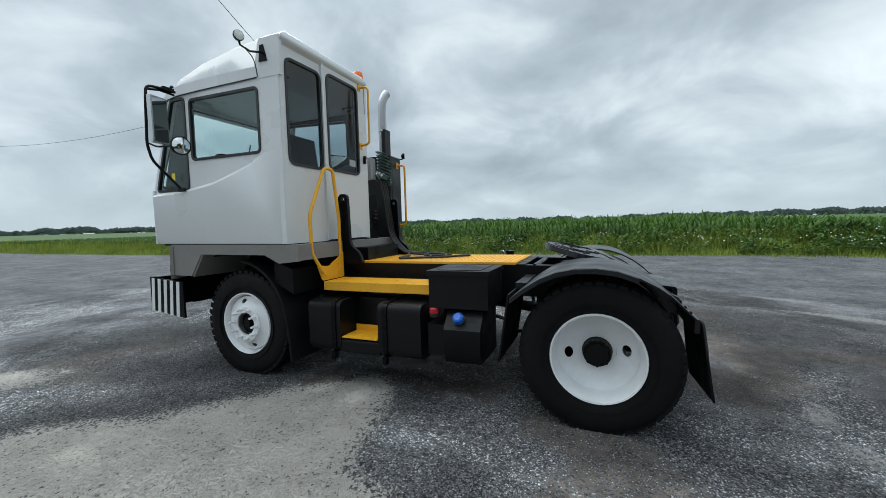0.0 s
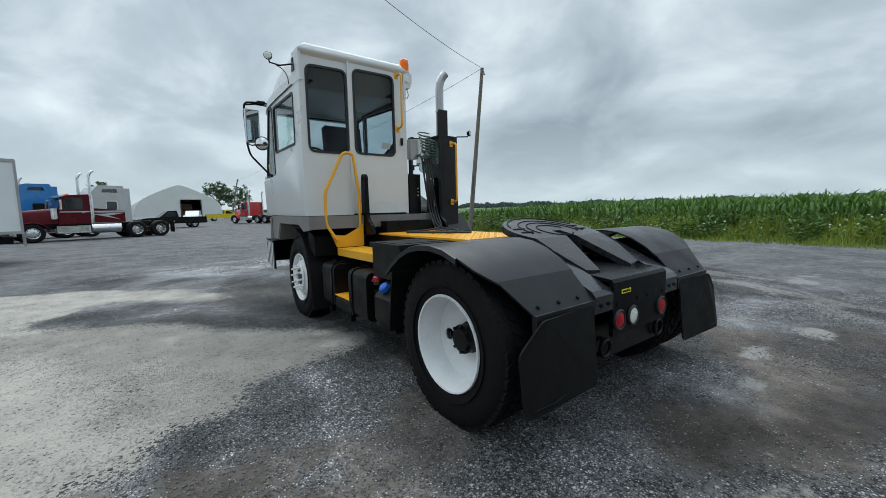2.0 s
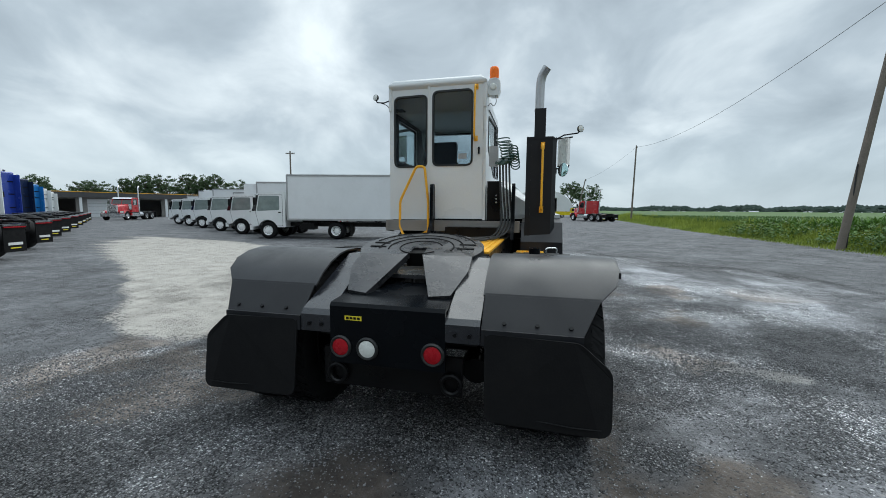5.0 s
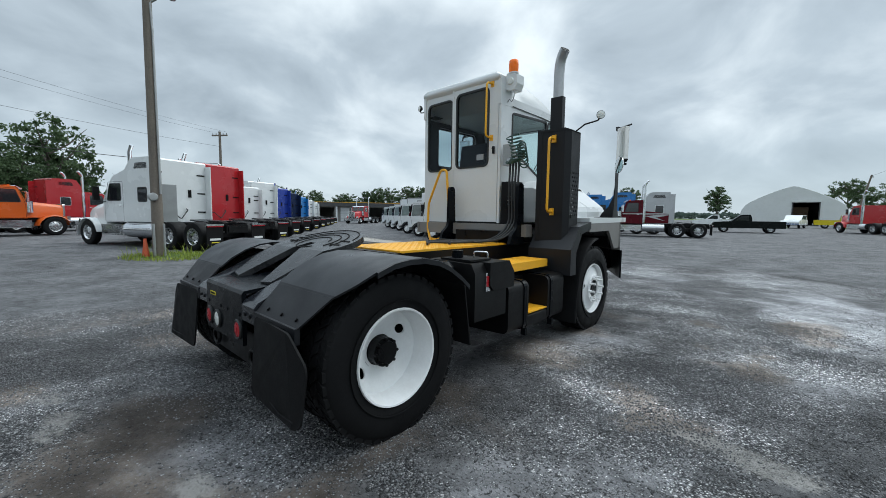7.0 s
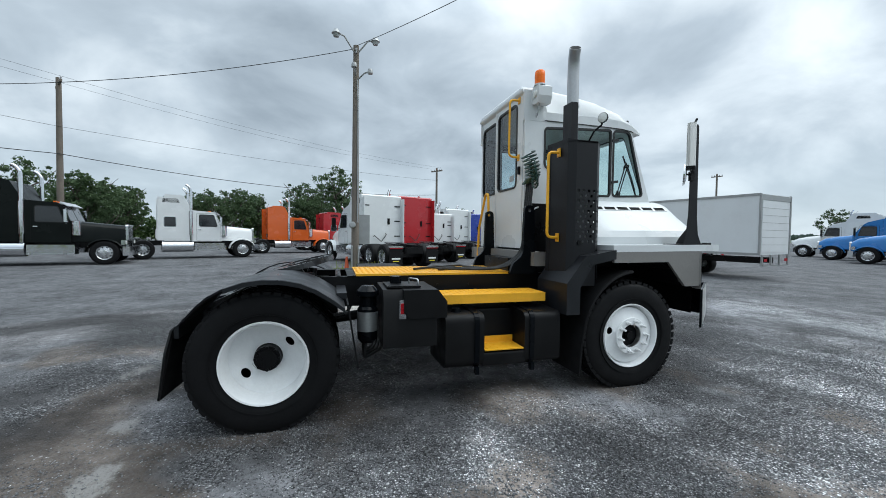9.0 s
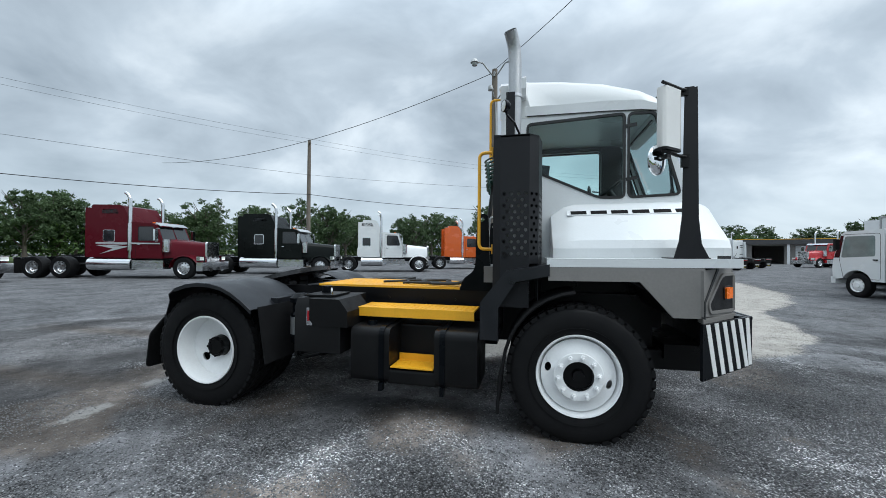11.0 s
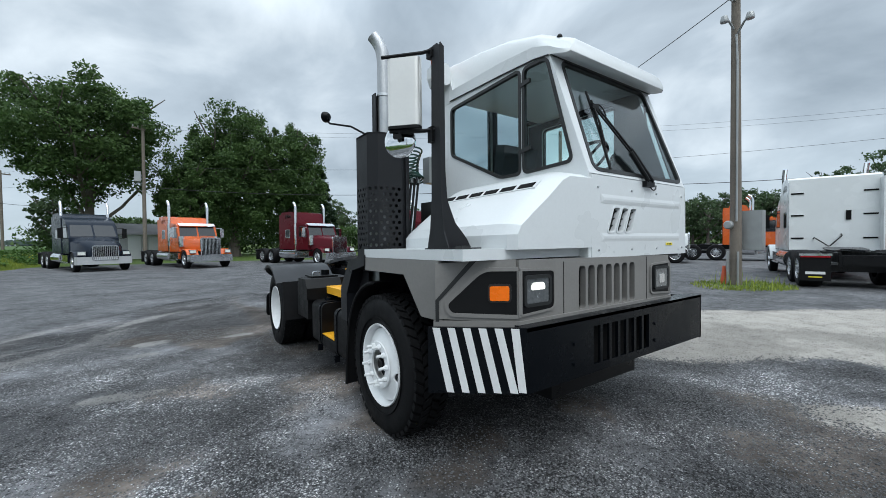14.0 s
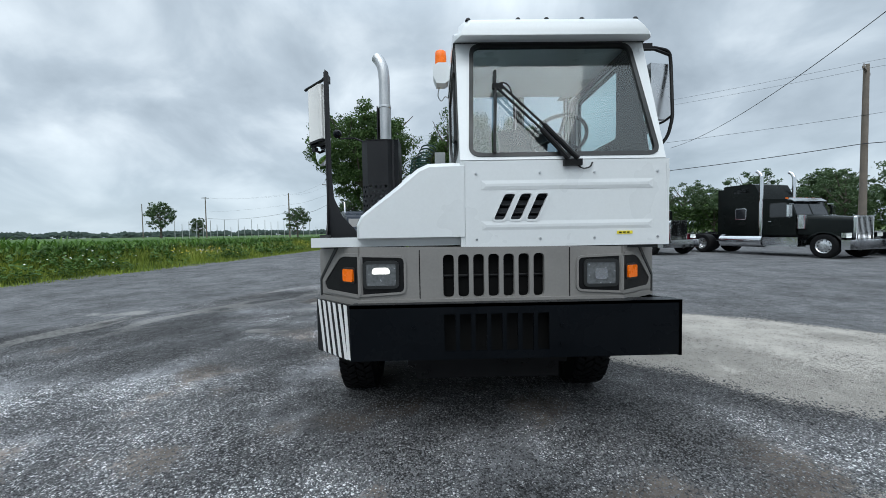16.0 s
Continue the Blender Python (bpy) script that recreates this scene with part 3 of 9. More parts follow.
def ground_material():
    m = bpy.data.materials.new("gravelly_asphalt")
    m.use_nodes = True
    nd, ln = m.node_tree.nodes, m.node_tree.links
    bsdf = nd["Principled BSDF"]
    co = nd.new("ShaderNodeTexCoord").outputs["Object"]

    def attr(name):
        n = nd.new("ShaderNodeAttribute")
        n.attribute_name = name
        return n.outputs["Fac"]

    def noise_tex(scale, detail=4.0, rough=0.6):
        n = nd.new("ShaderNodeTexNoise")
        n.inputs["Scale"].default_value, n.inputs["Detail"].default_value, n.inputs["Roughness"].default_value = scale, detail, rough
        ln.new(co, n.inputs["Vector"])
        return n.outputs[0]

    def span(value, a, b, c=0.0, d=1.0):
        n = nd.new("ShaderNodeMapRange")
        for key, v in zip(("From Min", "From Max", "To Min", "To Max"), (a, b, c, d)):
            n.inputs[key].default_value = v
        ln.new(value, n.inputs["Value"])
        return n.outputs[0]

    def op(kind, a, b):
        n = nd.new("ShaderNodeMath")
        n.operation = kind
        for k, v in enumerate((a, b)):
            if isinstance(v, (int, float)):
                n.inputs[k].default_value = v
            else:
                ln.new(v, n.inputs[k])
        return n.outputs[0]

    def mix(fac, a, b):
        n = nd.new("ShaderNodeMixRGB")
        for key, v in (("Fac", fac), ("Color1", a), ("Color2", b)):
            if isinstance(v, tuple):
                n.inputs[key].default_value = (*v, 1)
            else:
                ln.new(v, n.inputs[key])
        return n.outputs[0]

    vor = nd.new("ShaderNodeTexVoronoi")
    vor.inputs["Scale"].default_value = 92.0
    ln.new(co, vor.inputs["Vector"])
    chips = nd.new("ShaderNodeSeparateColor")
    ln.new(vor.outputs["Color"], chips.inputs[0])
    vor2 = nd.new("ShaderNodeTexVoronoi")
    vor2.inputs["Scale"].default_value = 52.0
    ln.new(co, vor2.inputs["Vector"])
    chips2 = nd.new("ShaderNodeSeparateColor")
    ln.new(vor2.outputs["Color"], chips2.inputs[0])
    broad, mid, fine = noise_tex(0.35, 5), noise_tex(3.0, 6, 0.65), noise_tex(45.0, 5, 0.7)
    dark = mix(span(mid, 0.35, 0.7), (0.075, 0.076, 0.080), (0.140, 0.141, 0.146))
    dark = mix(span(broad, 0.4, 0.62), dark, (0.105, 0.106, 0.112))
    dark = mix(span(fine, 0.52, 0.66, 0.0, 0.6), dark, (0.028, 0.029, 0.031))
    fleck = span(noise_tex(150.0, 3, 0.6), 0.60, 0.70, 0.0, 0.5)
    dark = mix(fleck, dark, (0.22, 0.22, 0.225))
    smooth = mix(span(mid, 0.35, 0.7), (0.115, 0.117, 0.123), (0.150, 0.152, 0.158))
    smooth = mix(span(noise_tex(110.0, 4, 0.65), 0.50, 0.68, 0.0, 0.55), smooth, (0.062, 0.063, 0.067))
    smooth = mix(span(noise_tex(1.3, 6, 0.7), 0.56, 0.66, 0.0, 0.35), smooth, (0.085, 0.087, 0.092))
    dark = mix(attr("road"), dark, smooth)
    thick = op("ADD", attr("stone"), op("MULTIPLY", op("SUBTRACT", mid, 0.5), 0.6))

    def chip_layer(under, vor_node, cells, cover, lo, hi, gap):
        """Chips of broken stone, each cell of its own grey, with dark gaps between."""
        shown = span(op("SUBTRACT", cover, cells.outputs[0]), 0.0, 0.06)
        tint = mix(op("POWER", cells.outputs[1], 1.9), lo, hi)
        tint = mix(span(vor_node.outputs["Distance"], 0.34, 0.62, 0.0, 0.85), tint, gap)
        return mix(shown, under, tint), shown

    dark = mix(op("MULTIPLY", attr("mud"), span(fine, 0.2, 0.5)), dark, (0.074, 0.063, 0.055))
    dark, on1 = chip_layer(dark, vor, chips, span(thick, 0.0, 0.8, 0.05, 1.0), (0.048, 0.049, 0.052), (0.46, 0.463, 0.47), (0.018, 0.018, 0.019))
    dark, on2 = chip_layer(dark, vor2, chips2, span(thick, 0.1, 1.0, 0.02, 0.34), (0.07, 0.071, 0.075), (0.50, 0.50, 0.505), (0.02, 0.02, 0.021))
    worn = op("MULTIPLY", attr("tone"), op("MULTIPLY", span(noise_tex(1.1, 7, 0.70), 0.36, 0.66, 0.80, 1.70), span(noise_tex(7.0, 6, 0.72), 0.40, 0.62, 0.78, 1.25)))
    shade = nd.new("ShaderNodeMixRGB")
    shade.blend_type, shade.inputs["Fac"].default_value = "MULTIPLY", 1.0
    ln.new(dark, shade.inputs["Color1"])
    ln.new(worn, shade.inputs["Color2"])
    dark = shade.outputs[0]
    pale = mix(span(mid, 0.3, 0.75), (0.45, 0.422, 0.382), (0.34, 0.320, 0.292))
    pale = mix(span(noise_tex(120.0, 3, 0.6), 0.56, 0.68, 0.0, 0.35), pale, (0.15, 0.147, 0.142))
    pale, _ = chip_layer(pale, vor, chips, op("MULTIPLY", span(attr("pale"), 0.6, 1.0, 0.18, 0.05), span(mid, 0.3, 0.65, 0.2, 1.8)), (0.055, 0.056, 0.058), (0.21, 0.207, 0.20), (0.05, 0.05, 0.05))
    near_edge = span(attr("pale"), 0.75, 1.0, 0.20, 0.03)
    pale, _ = chip_layer(pale, vor2, chips2, op("MULTIPLY", near_edge, span(mid, 0.35, 0.62, 0.3, 1.7)), (0.07, 0.071, 0.075), (0.20, 0.20, 0.202), (0.06, 0.06, 0.06))
    edge = span(op("ADD", attr("pale"), op("MULTIPLY", op("SUBTRACT", fine, 0.5), 2.6)), 0.38, 0.62)
    col = mix(edge, dark, pale)
    scar = span(op("ADD", attr("scar"), op("MULTIPLY", op("SUBTRACT", noise_tex(16.0, 7, 0.75), 0.5), 2.0)), 0.50, 0.95, 0.0, 0.85)
    col = mix(scar, col, (0.30, 0.293, 0.280))
    turf = mix(span(noise_tex(7.0, 5), 0.35, 0.7), (0.045, 0.085, 0.018), (0.11, 0.15, 0.035))
    col = mix(span(attr("grass"), 0.35, 0.65), col, turf)
    ln.new(col, bsdf.inputs["Base Color"])
    ln.new(span(mid, 0.3, 0.7, 0.62, 0.9), bsdf.inputs["Roughness"])
    bsdf.inputs["Specular IOR Level"].default_value = 0.16
    h = op("ADD", op("MULTIPLY", op("MULTIPLY", vor.outputs["Distance"], on1), -1.3), op("ADD", op("MULTIPLY", fine, 0.9), op("MULTIPLY", op("MULTIPLY", vor2.outputs["Distance"], on2), -1.5)))
    bn = nd.new("ShaderNodeBump")
    bn.inputs["Strength"].default_value, bn.inputs["Distance"].default_value = 1.0, 0.018
    ln.new(h, bn.inputs["Height"])
    ln.new(bn.outputs[0], bsdf.inputs["Normal"])
    return m


GROUND = ground_material()
me.materials.append(GROUND)
me.polygons.foreach_set("use_smooth", [True] * len(me.polygons))
tagged(new("ground", me), "dark worn asphalt and gravel yard with a pale bare patch", "ground", kind="structure")


def from_arrays(name, verts, faces, material, smooth=False):
    """A mesh from arrays of corners and of faces with equal numbers of corners."""
    me = bpy.data.meshes.new(name)
    verts, faces = np.asarray(verts, np.float32), np.asarray(faces, np.int32)
    me.vertices.add(len(verts))
    me.vertices.foreach_set("co", verts.ravel())
    k = faces.shape[1]
    me.loops.add(faces.size)
    me.loops.foreach_set("vertex_index", faces.ravel())
    me.polygons.add(len(faces))
    me.polygons.foreach_set("loop_start", np.arange(len(faces), dtype=np.int32) * k)
    me.polygons.foreach_set("loop_total", np.full(len(faces), k, np.int32))
    if smooth:
        me.polygons.foreach_set("use_smooth", [True] * len(faces))
    for m in material if isinstance(material, (list, tuple)) else [material]:
        me.materials.append(m)
    me.update(calc_edges=True)
    me.validate()
    return new(name, me)

# ==== the terminal tractor: x to its right, y ahead, rear axle at y 0 ====
TT = thing("terminal_tractor", "white terminal tractor with offset cab, black chassis and yellow steps", "truck")

TRIM = True

# ---- cab shell ----
CX0, CX1, CY0, CZ0, CZG = -1.185, 0.14, 2.58, 1.265, 2.745
LEFT = lambda u, v: (CX0, u, v)  # noqa: E731
RIGHT = lambda u, v: (CX1, u, v)  # noqa: E731
REAR = lambda u, v: (u, CY0, v)  # noqa: E731


def slope(u, v):
    """On the raked windscreen plane: v from 0 at its foot to 1 at its head."""
    return (u, 4.435 - 0.345 * v, 1.82 + 0.92 * v)


def window(name, poly, place, out, parent, pane_mat, r=0.07, seal=0.017, label="", seg=5):
    """A pane in a black rubber seal, in an opening with that outline."""
    hole = round_poly(poly, r, seg)
    w = part(name, ring_strip(B(), inset(hole, -seal * 0.45), inset(hole, seal), place, Vector(out) * -0.03), HOSE, parent, label)
    w.location = Vector(out) * 0.008
    pane = part("pane", panel(B(), inset(hole, seal * 0.6), [], lambda u, v: Vector(place(u, v)) - Vector(out) * 0.012, Vector(out) * -0.006), pane_mat, w, "tinted glass pane")
    pane.visible_shadow = False
    return hole


side_l = [(CY0 + 0.004, CZ0), (4.430, CZ0), (4.430, 1.82), (4.09, CZG), (CY0 + 0.004, CZG)]
win_l = [(2.845, 2.085), (3.79, 2.085), (3.79, 2.665), (2.845, 2.66)]
win_q = [(3.86, 1.795), (4.375, 1.80), (4.07, 2.695), (3.86, 2.695)]
win_r = [(2.84, 2.215), (3.56, 1.905), (3.80, 1.90), (3.80, 2.70), (2.84, 2.66)]
win_v = [(3.83, 1.90), (4.31, 1.915), (4.08, 2.695), (3.83, 2.70)]
b = panel(B(), side_l, [round_poly(win_l, 0.05, 5), round_poly(win_q, 0.05, 5)], LEFT, (0.035, 0, 0))
part("side_panel", b, WHITE, TT, "white painted cab side with a crease")
b = panel(B(), [(CY0 + 0.004, CZ0), (4.430, CZ0), (4.430, 1.82), (4.09, CZG), (CY0 + 0.004, CZG)], [round_poly(win_r, 0.05, 5), round_poly(win_v, 0.06, 5)], RIGHT, (-0.035, 0, 0))
part("side_panel", b, WHITE, TT)
window("side_window", win_l, LEFT, (-1, 0, 0), TT, CAB_GLASS, 0.05)
window("quarter_window", win_q, LEFT, (-1, 0, 0), TT, CAB_GLASS, 0.05)
window("side_window", win_r, RIGHT, (1, 0, 0), TT, CAB_GLASS, 0.05)
window("quarter_window", win_v, RIGHT, (1, 0, 0), TT, CAB_GLASS, 0.06)
# creased skin on the lower left side
crease = [(2.64, 1.272), (4.437, 1.272), (4.437, 1.785), (3.95, 1.80), (3.5, 1.86), (3.0, 1.995), (2.82, 2.08), (2.64, 2.09)]
depth = [0.002, 0.03, 0.042, 0.045, 0.042, 0.02, 0.006, 0.002]
inner = inset(crease, 0.035)
b = loft(B(), [[(CX0 - 0.001, u, v) for u, v in crease], [(CX0 - d, u, v) for (u, v), d in zip(inner, depth)]])
part("side_skin", b, WHITE, TT, smooth=True, angle=25)
# rear wall: a fixed left half and a door on the right
w1 = [(-1.112, 1.975), (-0.65, 1.975), (-0.65, 2.915), (-1.112, 2.905)]
w2 = [(-0.57, 1.985), (-0.035, 1.985), (-0.035, 2.955), (-0.57, 2.95)]
b = panel(B(), [(CX0 + 0.004, CZ0), (-0.625, CZ0), (-0.625, 3.05), (CX0 + 0.004, 3.04)], [round_poly(w1, 0.08, 6)], REAR, (0, 0.035, 0))
part("rear_panel", b, WHITE, TT)
b = panel(B(), [(-0.618, CZ0 + 0.015), (CX1 - 0.035, CZ0 + 0.015), (CX1 - 0.035, 3.055), (-0.618, 3.05)], [round_poly(w2, 0.08, 6)], lambda u, v: (u, CY0 - 0.012, v), (0, 0.04, 0))
door = part("door", bevel(b, 0.006, 2, 60), WHITE, TT, "white rear cab door with a tall window")
part("rear_post", bevel(box(B(), CX1 - 0.03, CX1 + 0.004, CY0 - 0.006, CY0 + 0.05, CZ0, 3.05), 0.006), WHITE, TT)
window("rear_window", w1, REAR, (0, -1, 0), TT, REAR_GLASS, 0.08)
window("rear_window", w2, lambda u, v: (u, CY0 - 0.012, v), (0, -1, 0), TT, REAR_GLASS, 0.08)
part("door_edge", bevel(box(B(), -0.640, -0.617, CY0 - 0.02, CY0 - 0.002, CZ0 + 0.01, 3.04), 0.004), WHITE, TT)
b = tube(B(), soft_line([(0.012, CY0 - 0.01, 2.975), (0.012, CY0 - 0.135, 2.975), (0.006, CY0 - 0.135, 2.335), (0.006, CY0 - 0.01, 2.325)], 0.05), 0.0125, 10)
for z in (2.975, 2.325):
    obox(b, (0.01, CY0 - 0.016, z), 0.05, 0.008, 0.07)
part("grab_handle", b, YELLOW, door, "yellow tubular grab handle", smooth=True)
b = obox(B(), (0.055, CY0 - 0.03, 2.17), 0.02, 0.03, 0.09)
cyl(b, (0.055, CY0 - 0.05, 2.19), (0.055, CY0 - 0.02, 2.19), 0.014)
part("door_latch", bevel(b, 0.003), BLACK, door)
part("window_sticker", box(B(), -0.22, -0.11, CY0 - 0.013, CY0 - 0.010, 2.07, 2.14), GREY_METAL, TT)
# windscreen wall
ws = [(0.075, 0.03), (-1.145, 0.03), (-1.09, 0.935), (0.035, 0.935)]
b = panel(B(), [(CX1 - 0.003, 0.0), (CX0 + 0.003, 0.0), (CX0 + 0.003, 1.0), (CX1 - 0.003, 1.0)], [round_poly(ws, 0.075, 6)], slope, (0, -0.03, -0.012))
part("windscreen_frame", b, WHITE, TT)
nv = Vector((0, 0.94, 0.34))
b = ring_strip(B(), inset(round_poly(ws, 0.075, 6), -0.008), inset(round_poly(ws, 0.075, 6), 0.020), lambda u, v: Vector(slope(u, v)) + nv * 0.006, nv * -0.03)
wsc = part("windscreen", b, HOSE, TT, "raked windscreen in a black rubber seal")
p = part("pane", panel(B(), inset(round_poly(ws, 0.075, 6), 0.012), [], lambda u, v: Vector(slope(u, v)) - nv * 0.006, nv * -0.005), SCREEN_GLASS, wsc)
p.visible_shadow = False
# front panel with three slanted slots and two pressed ribs
slots = [round_poly([(-0.070 - 0.106 * i, 1.440), (-0.138 - 0.106 * i, 1.440), (-0.213 - 0.106 * i, 1.603), (-0.145 - 0.106 * i, 1.603)], 0.018, 4) for i in range(3)]
FRONT = lambda u, v: (u, 4.437 - 0.008 * (v - 1.3), v)  # noqa: E731
b = panel(B(), [(0.111, CZ0), (CX0 - 0.02, CZ0), (CX0 - 0.02, 1.815), (0.111, 1.815)], slots, FRONT, (0, -0.03, 0))
fp = part("front_panel", b, WHITE, TT, "white front access panel with three slanted vents")
for s in slots:
    part("vent_trim", ring_strip(B(), inset(s, -0.014), inset(s, -0.001), lambda u, v: Vector(FRONT(u, v)) + Vector((0, 0.005, 0)), (0, -0.008, 0)), WHITE, fp)
for i in range(3):
    for k in range(3):
        x = -0.108 - 0.106 * i - 0.05 * k / 2
        part("vent_slat", obox(B(), (x, 4.405, 1.475 + 0.05 * k), 0.095, 0.03, 0.006, 35), BLACK_SATIN, fp)
for z in (1.660, 1.400):
    b = B()
    loft(b, [[(x, 4.436, z + d) for x, d in ((0.01, -0.03), (0.01, 0.03), (-1.10, 0.03), (-1.10, -0.03))],
             [(x, 4.4405, z + d) for x, d in ((-0.02, -0.008), (-0.02, 0.008), (-1.07, 0.008), (-1.07, -0.008))]])
    part("pressed_rib", b, WHITE, fp)
for x in (0.04, -0.37, -0.72, -1.13):
    for z in (1.735, 1.315):
        part("screw", cyl(B(), (x, 4.432, z), (x, 4.443, z), 0.009, 0.007, 10), STEEL, fp)
b = box(B(), -0.965, -0.865, 4.437, 4.441, 1.336, 1.356)
part("sticker", b, LABEL_YELLOW, fp, "small yellow sticker")
for i in range(3):
    part("sticker_bar", box(B(), -0.895 - 0.025 * i, -0.878 - 0.025 * i, 4.441, 4.4425, 1.342, 1.350), INK_SHADE, fp)
# roof cap with a gutter and an overhanging front brow
sections = []
for y, zb, zg, zt, gut, ins in ((2.545, 3.035, 3.05, 3.085, 0.0, 0.0), (2.56, 3.02, 3.05, 3.115, 0.0, 0.0), (2.80, 2.745, 2.83, 3.115, 0.0, 0.0), (2.86, 2.735, 2.83, 3.11, 0.014, 0.012),
                                (3.2, 2.735, 2.83, 3.085, 0.014, 0.012), (3.6, 2.73, 2.83, 3.025, 0.014, 0.012), (3.95, 2.72, 2.81, 2.93, 0.014, 0.014),
                                (4.10, 2.70, 2.76, 2.855, 0.014, 0.02), (4.19, 2.675, 2.71, 2.815, 0.008, 0.03), (4.245, 2.665, 2.69, 2.785, -0.008, 0.03), (4.268, 2.675, 2.69, 2.755, -0.03, 0.03)):
    g0, g1 = CX0 - gut, CX1 + gut
    sections.append([(g0, y, zb), (g0, y, zg), (CX0 + ins + 0.005, y, zg + 0.012), (CX0 + ins + 0.02, y, max(zg + 0.02, zt - 0.04)), (CX0 + ins + 0.07, y, zt),
                     (CX1 - ins - 0.07, y, zt), (CX1 - ins - 0.02, y, max(zg + 0.02, zt - 0.04)), (CX1 - ins - 0.005, y, zg + 0.012), (g1, y, zg), (g1, y, zb)])
part("roof", loft(B(), sections), WHITE, TT, "white moulded cab roof with an overhanging brow", smooth=True, angle=55)
b = B()
for x in (CX0 - 0.010, CX1 + 0.010):
    tube(b, [(x, 2.84, 2.735), (x, 3.6, 2.729), (x, 3.95, 2.718), (x, 4.10, 2.698)], 0.006, 6)
tube(b, [(CX0 - 0.008, 4.12, 2.692), (CX1 + 0.008, 4.12, 2.692)], 0.006, 6)
part("roof_seam", b, HOSE, TT, "black sealing line under the roof edge")
for y0, x in ((2.60, CX0), (2.60, CX1)):
    s = -1 if x < 0 else 1
    b = prism(B(), [(2.56, CZG - 0.02), (2.90, CZG - 0.02), (2.80, 3.06), (2.56, 3.06)], "x", x - s * 0.03, x + s * 0.003)
    part("corner_panel", b, WHITE, TT)
for x in (0.05, -0.30, -0.50, -0.75, -1.13):
    b = lathe(B(), [(0.0, 0.022), (0.012, 0.018), (0.02, 0.006), (0.022, 0.0)], (x, 4.12, 2.842), "z", 10)
    part("roof_bolt", b, PLASTIC, TT, smooth=True)
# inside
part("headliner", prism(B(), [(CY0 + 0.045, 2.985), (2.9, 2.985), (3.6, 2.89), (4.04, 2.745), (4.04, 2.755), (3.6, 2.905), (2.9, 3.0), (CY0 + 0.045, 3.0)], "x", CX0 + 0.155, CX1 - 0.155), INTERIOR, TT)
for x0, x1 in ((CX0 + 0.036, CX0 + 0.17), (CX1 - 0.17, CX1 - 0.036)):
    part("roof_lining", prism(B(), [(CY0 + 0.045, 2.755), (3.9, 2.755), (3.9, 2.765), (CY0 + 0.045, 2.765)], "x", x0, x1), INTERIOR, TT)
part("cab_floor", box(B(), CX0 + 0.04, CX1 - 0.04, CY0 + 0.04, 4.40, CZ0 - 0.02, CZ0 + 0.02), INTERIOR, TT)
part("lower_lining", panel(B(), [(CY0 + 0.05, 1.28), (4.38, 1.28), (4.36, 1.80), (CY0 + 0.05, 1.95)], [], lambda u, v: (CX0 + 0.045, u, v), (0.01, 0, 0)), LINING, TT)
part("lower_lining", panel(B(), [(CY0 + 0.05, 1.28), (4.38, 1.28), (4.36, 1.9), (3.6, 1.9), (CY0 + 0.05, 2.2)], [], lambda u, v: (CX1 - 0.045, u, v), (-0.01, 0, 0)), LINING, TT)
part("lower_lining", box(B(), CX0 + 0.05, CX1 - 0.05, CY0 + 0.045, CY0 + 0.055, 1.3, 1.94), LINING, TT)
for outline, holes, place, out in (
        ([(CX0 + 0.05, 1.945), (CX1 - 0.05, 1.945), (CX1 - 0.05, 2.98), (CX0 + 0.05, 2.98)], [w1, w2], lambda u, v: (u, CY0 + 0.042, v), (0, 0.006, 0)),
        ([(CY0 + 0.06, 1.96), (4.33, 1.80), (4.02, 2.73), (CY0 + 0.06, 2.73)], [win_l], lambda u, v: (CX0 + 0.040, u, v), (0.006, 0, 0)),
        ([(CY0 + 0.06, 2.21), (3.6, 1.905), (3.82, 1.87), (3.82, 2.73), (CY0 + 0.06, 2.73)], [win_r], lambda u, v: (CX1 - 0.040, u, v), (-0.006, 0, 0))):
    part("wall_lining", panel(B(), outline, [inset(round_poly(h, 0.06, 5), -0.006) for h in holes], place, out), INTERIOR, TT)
b = prism(B(), [(4.38, 1.3), (4.38, 1.80), (4.2, 1.86), (4.02, 1.83), (3.95, 1.7), (4.05, 1.3)], "x", CX0 + 0.05, CX1 - 0.05)
part("dashboard", bevel(b, 0.02), SEAT_GREY, TT)
seat = part("driver_seat", bevel(box(B(), -0.80, -0.32, 3.02, 3.50, 1.66, 1.80), 0.05, 3), SEAT_GREY, TT, "grey fabric driver seat", smooth=True)
b = obox(B(), (-0.56, 2.99, 2.05), 0.46, 0.13, 0.60, -8)
part("backrest", bevel(b, 0.055, 3), SEAT_GREY, seat, smooth=True)
part("seat_pedestal", bevel(box(B(), -0.72, -0.40, 3.08, 3.44, 1.28, 1.66), 0.02), INTERIOR, seat)
sw = pose(-0.68, 3.80, 2.10, 36)
b = B()
ring = [sw @ Vector((0.215 * math.cos(t), 0.215 * math.sin(t), 0)) for t in (2 * math.pi * i / 28 for i in range(29))]
tube(b, ring, 0.015, 8)
for a in (90, 210, 330):
    cyl(b, sw @ Vector((0, 0, 0)), sw @ Vector((0.21 * math.cos(radians(a)), 0.21 * math.sin(radians(a)), 0)), 0.013, n=8)
cyl(b, sw @ Vector((0, 0, -0.35)), sw @ Vector((0, 0, 0.02)), 0.035, n=12)
part("steering_wheel", b, HOSE, TT, smooth=True)
for z in (2.58, 2.08):
    part("window_clip", bevel(obox(B(), (CX1 + 0.004, 3.86, z), 0.02, 0.10, 0.03, 8), 0.006), HOSE, TT)
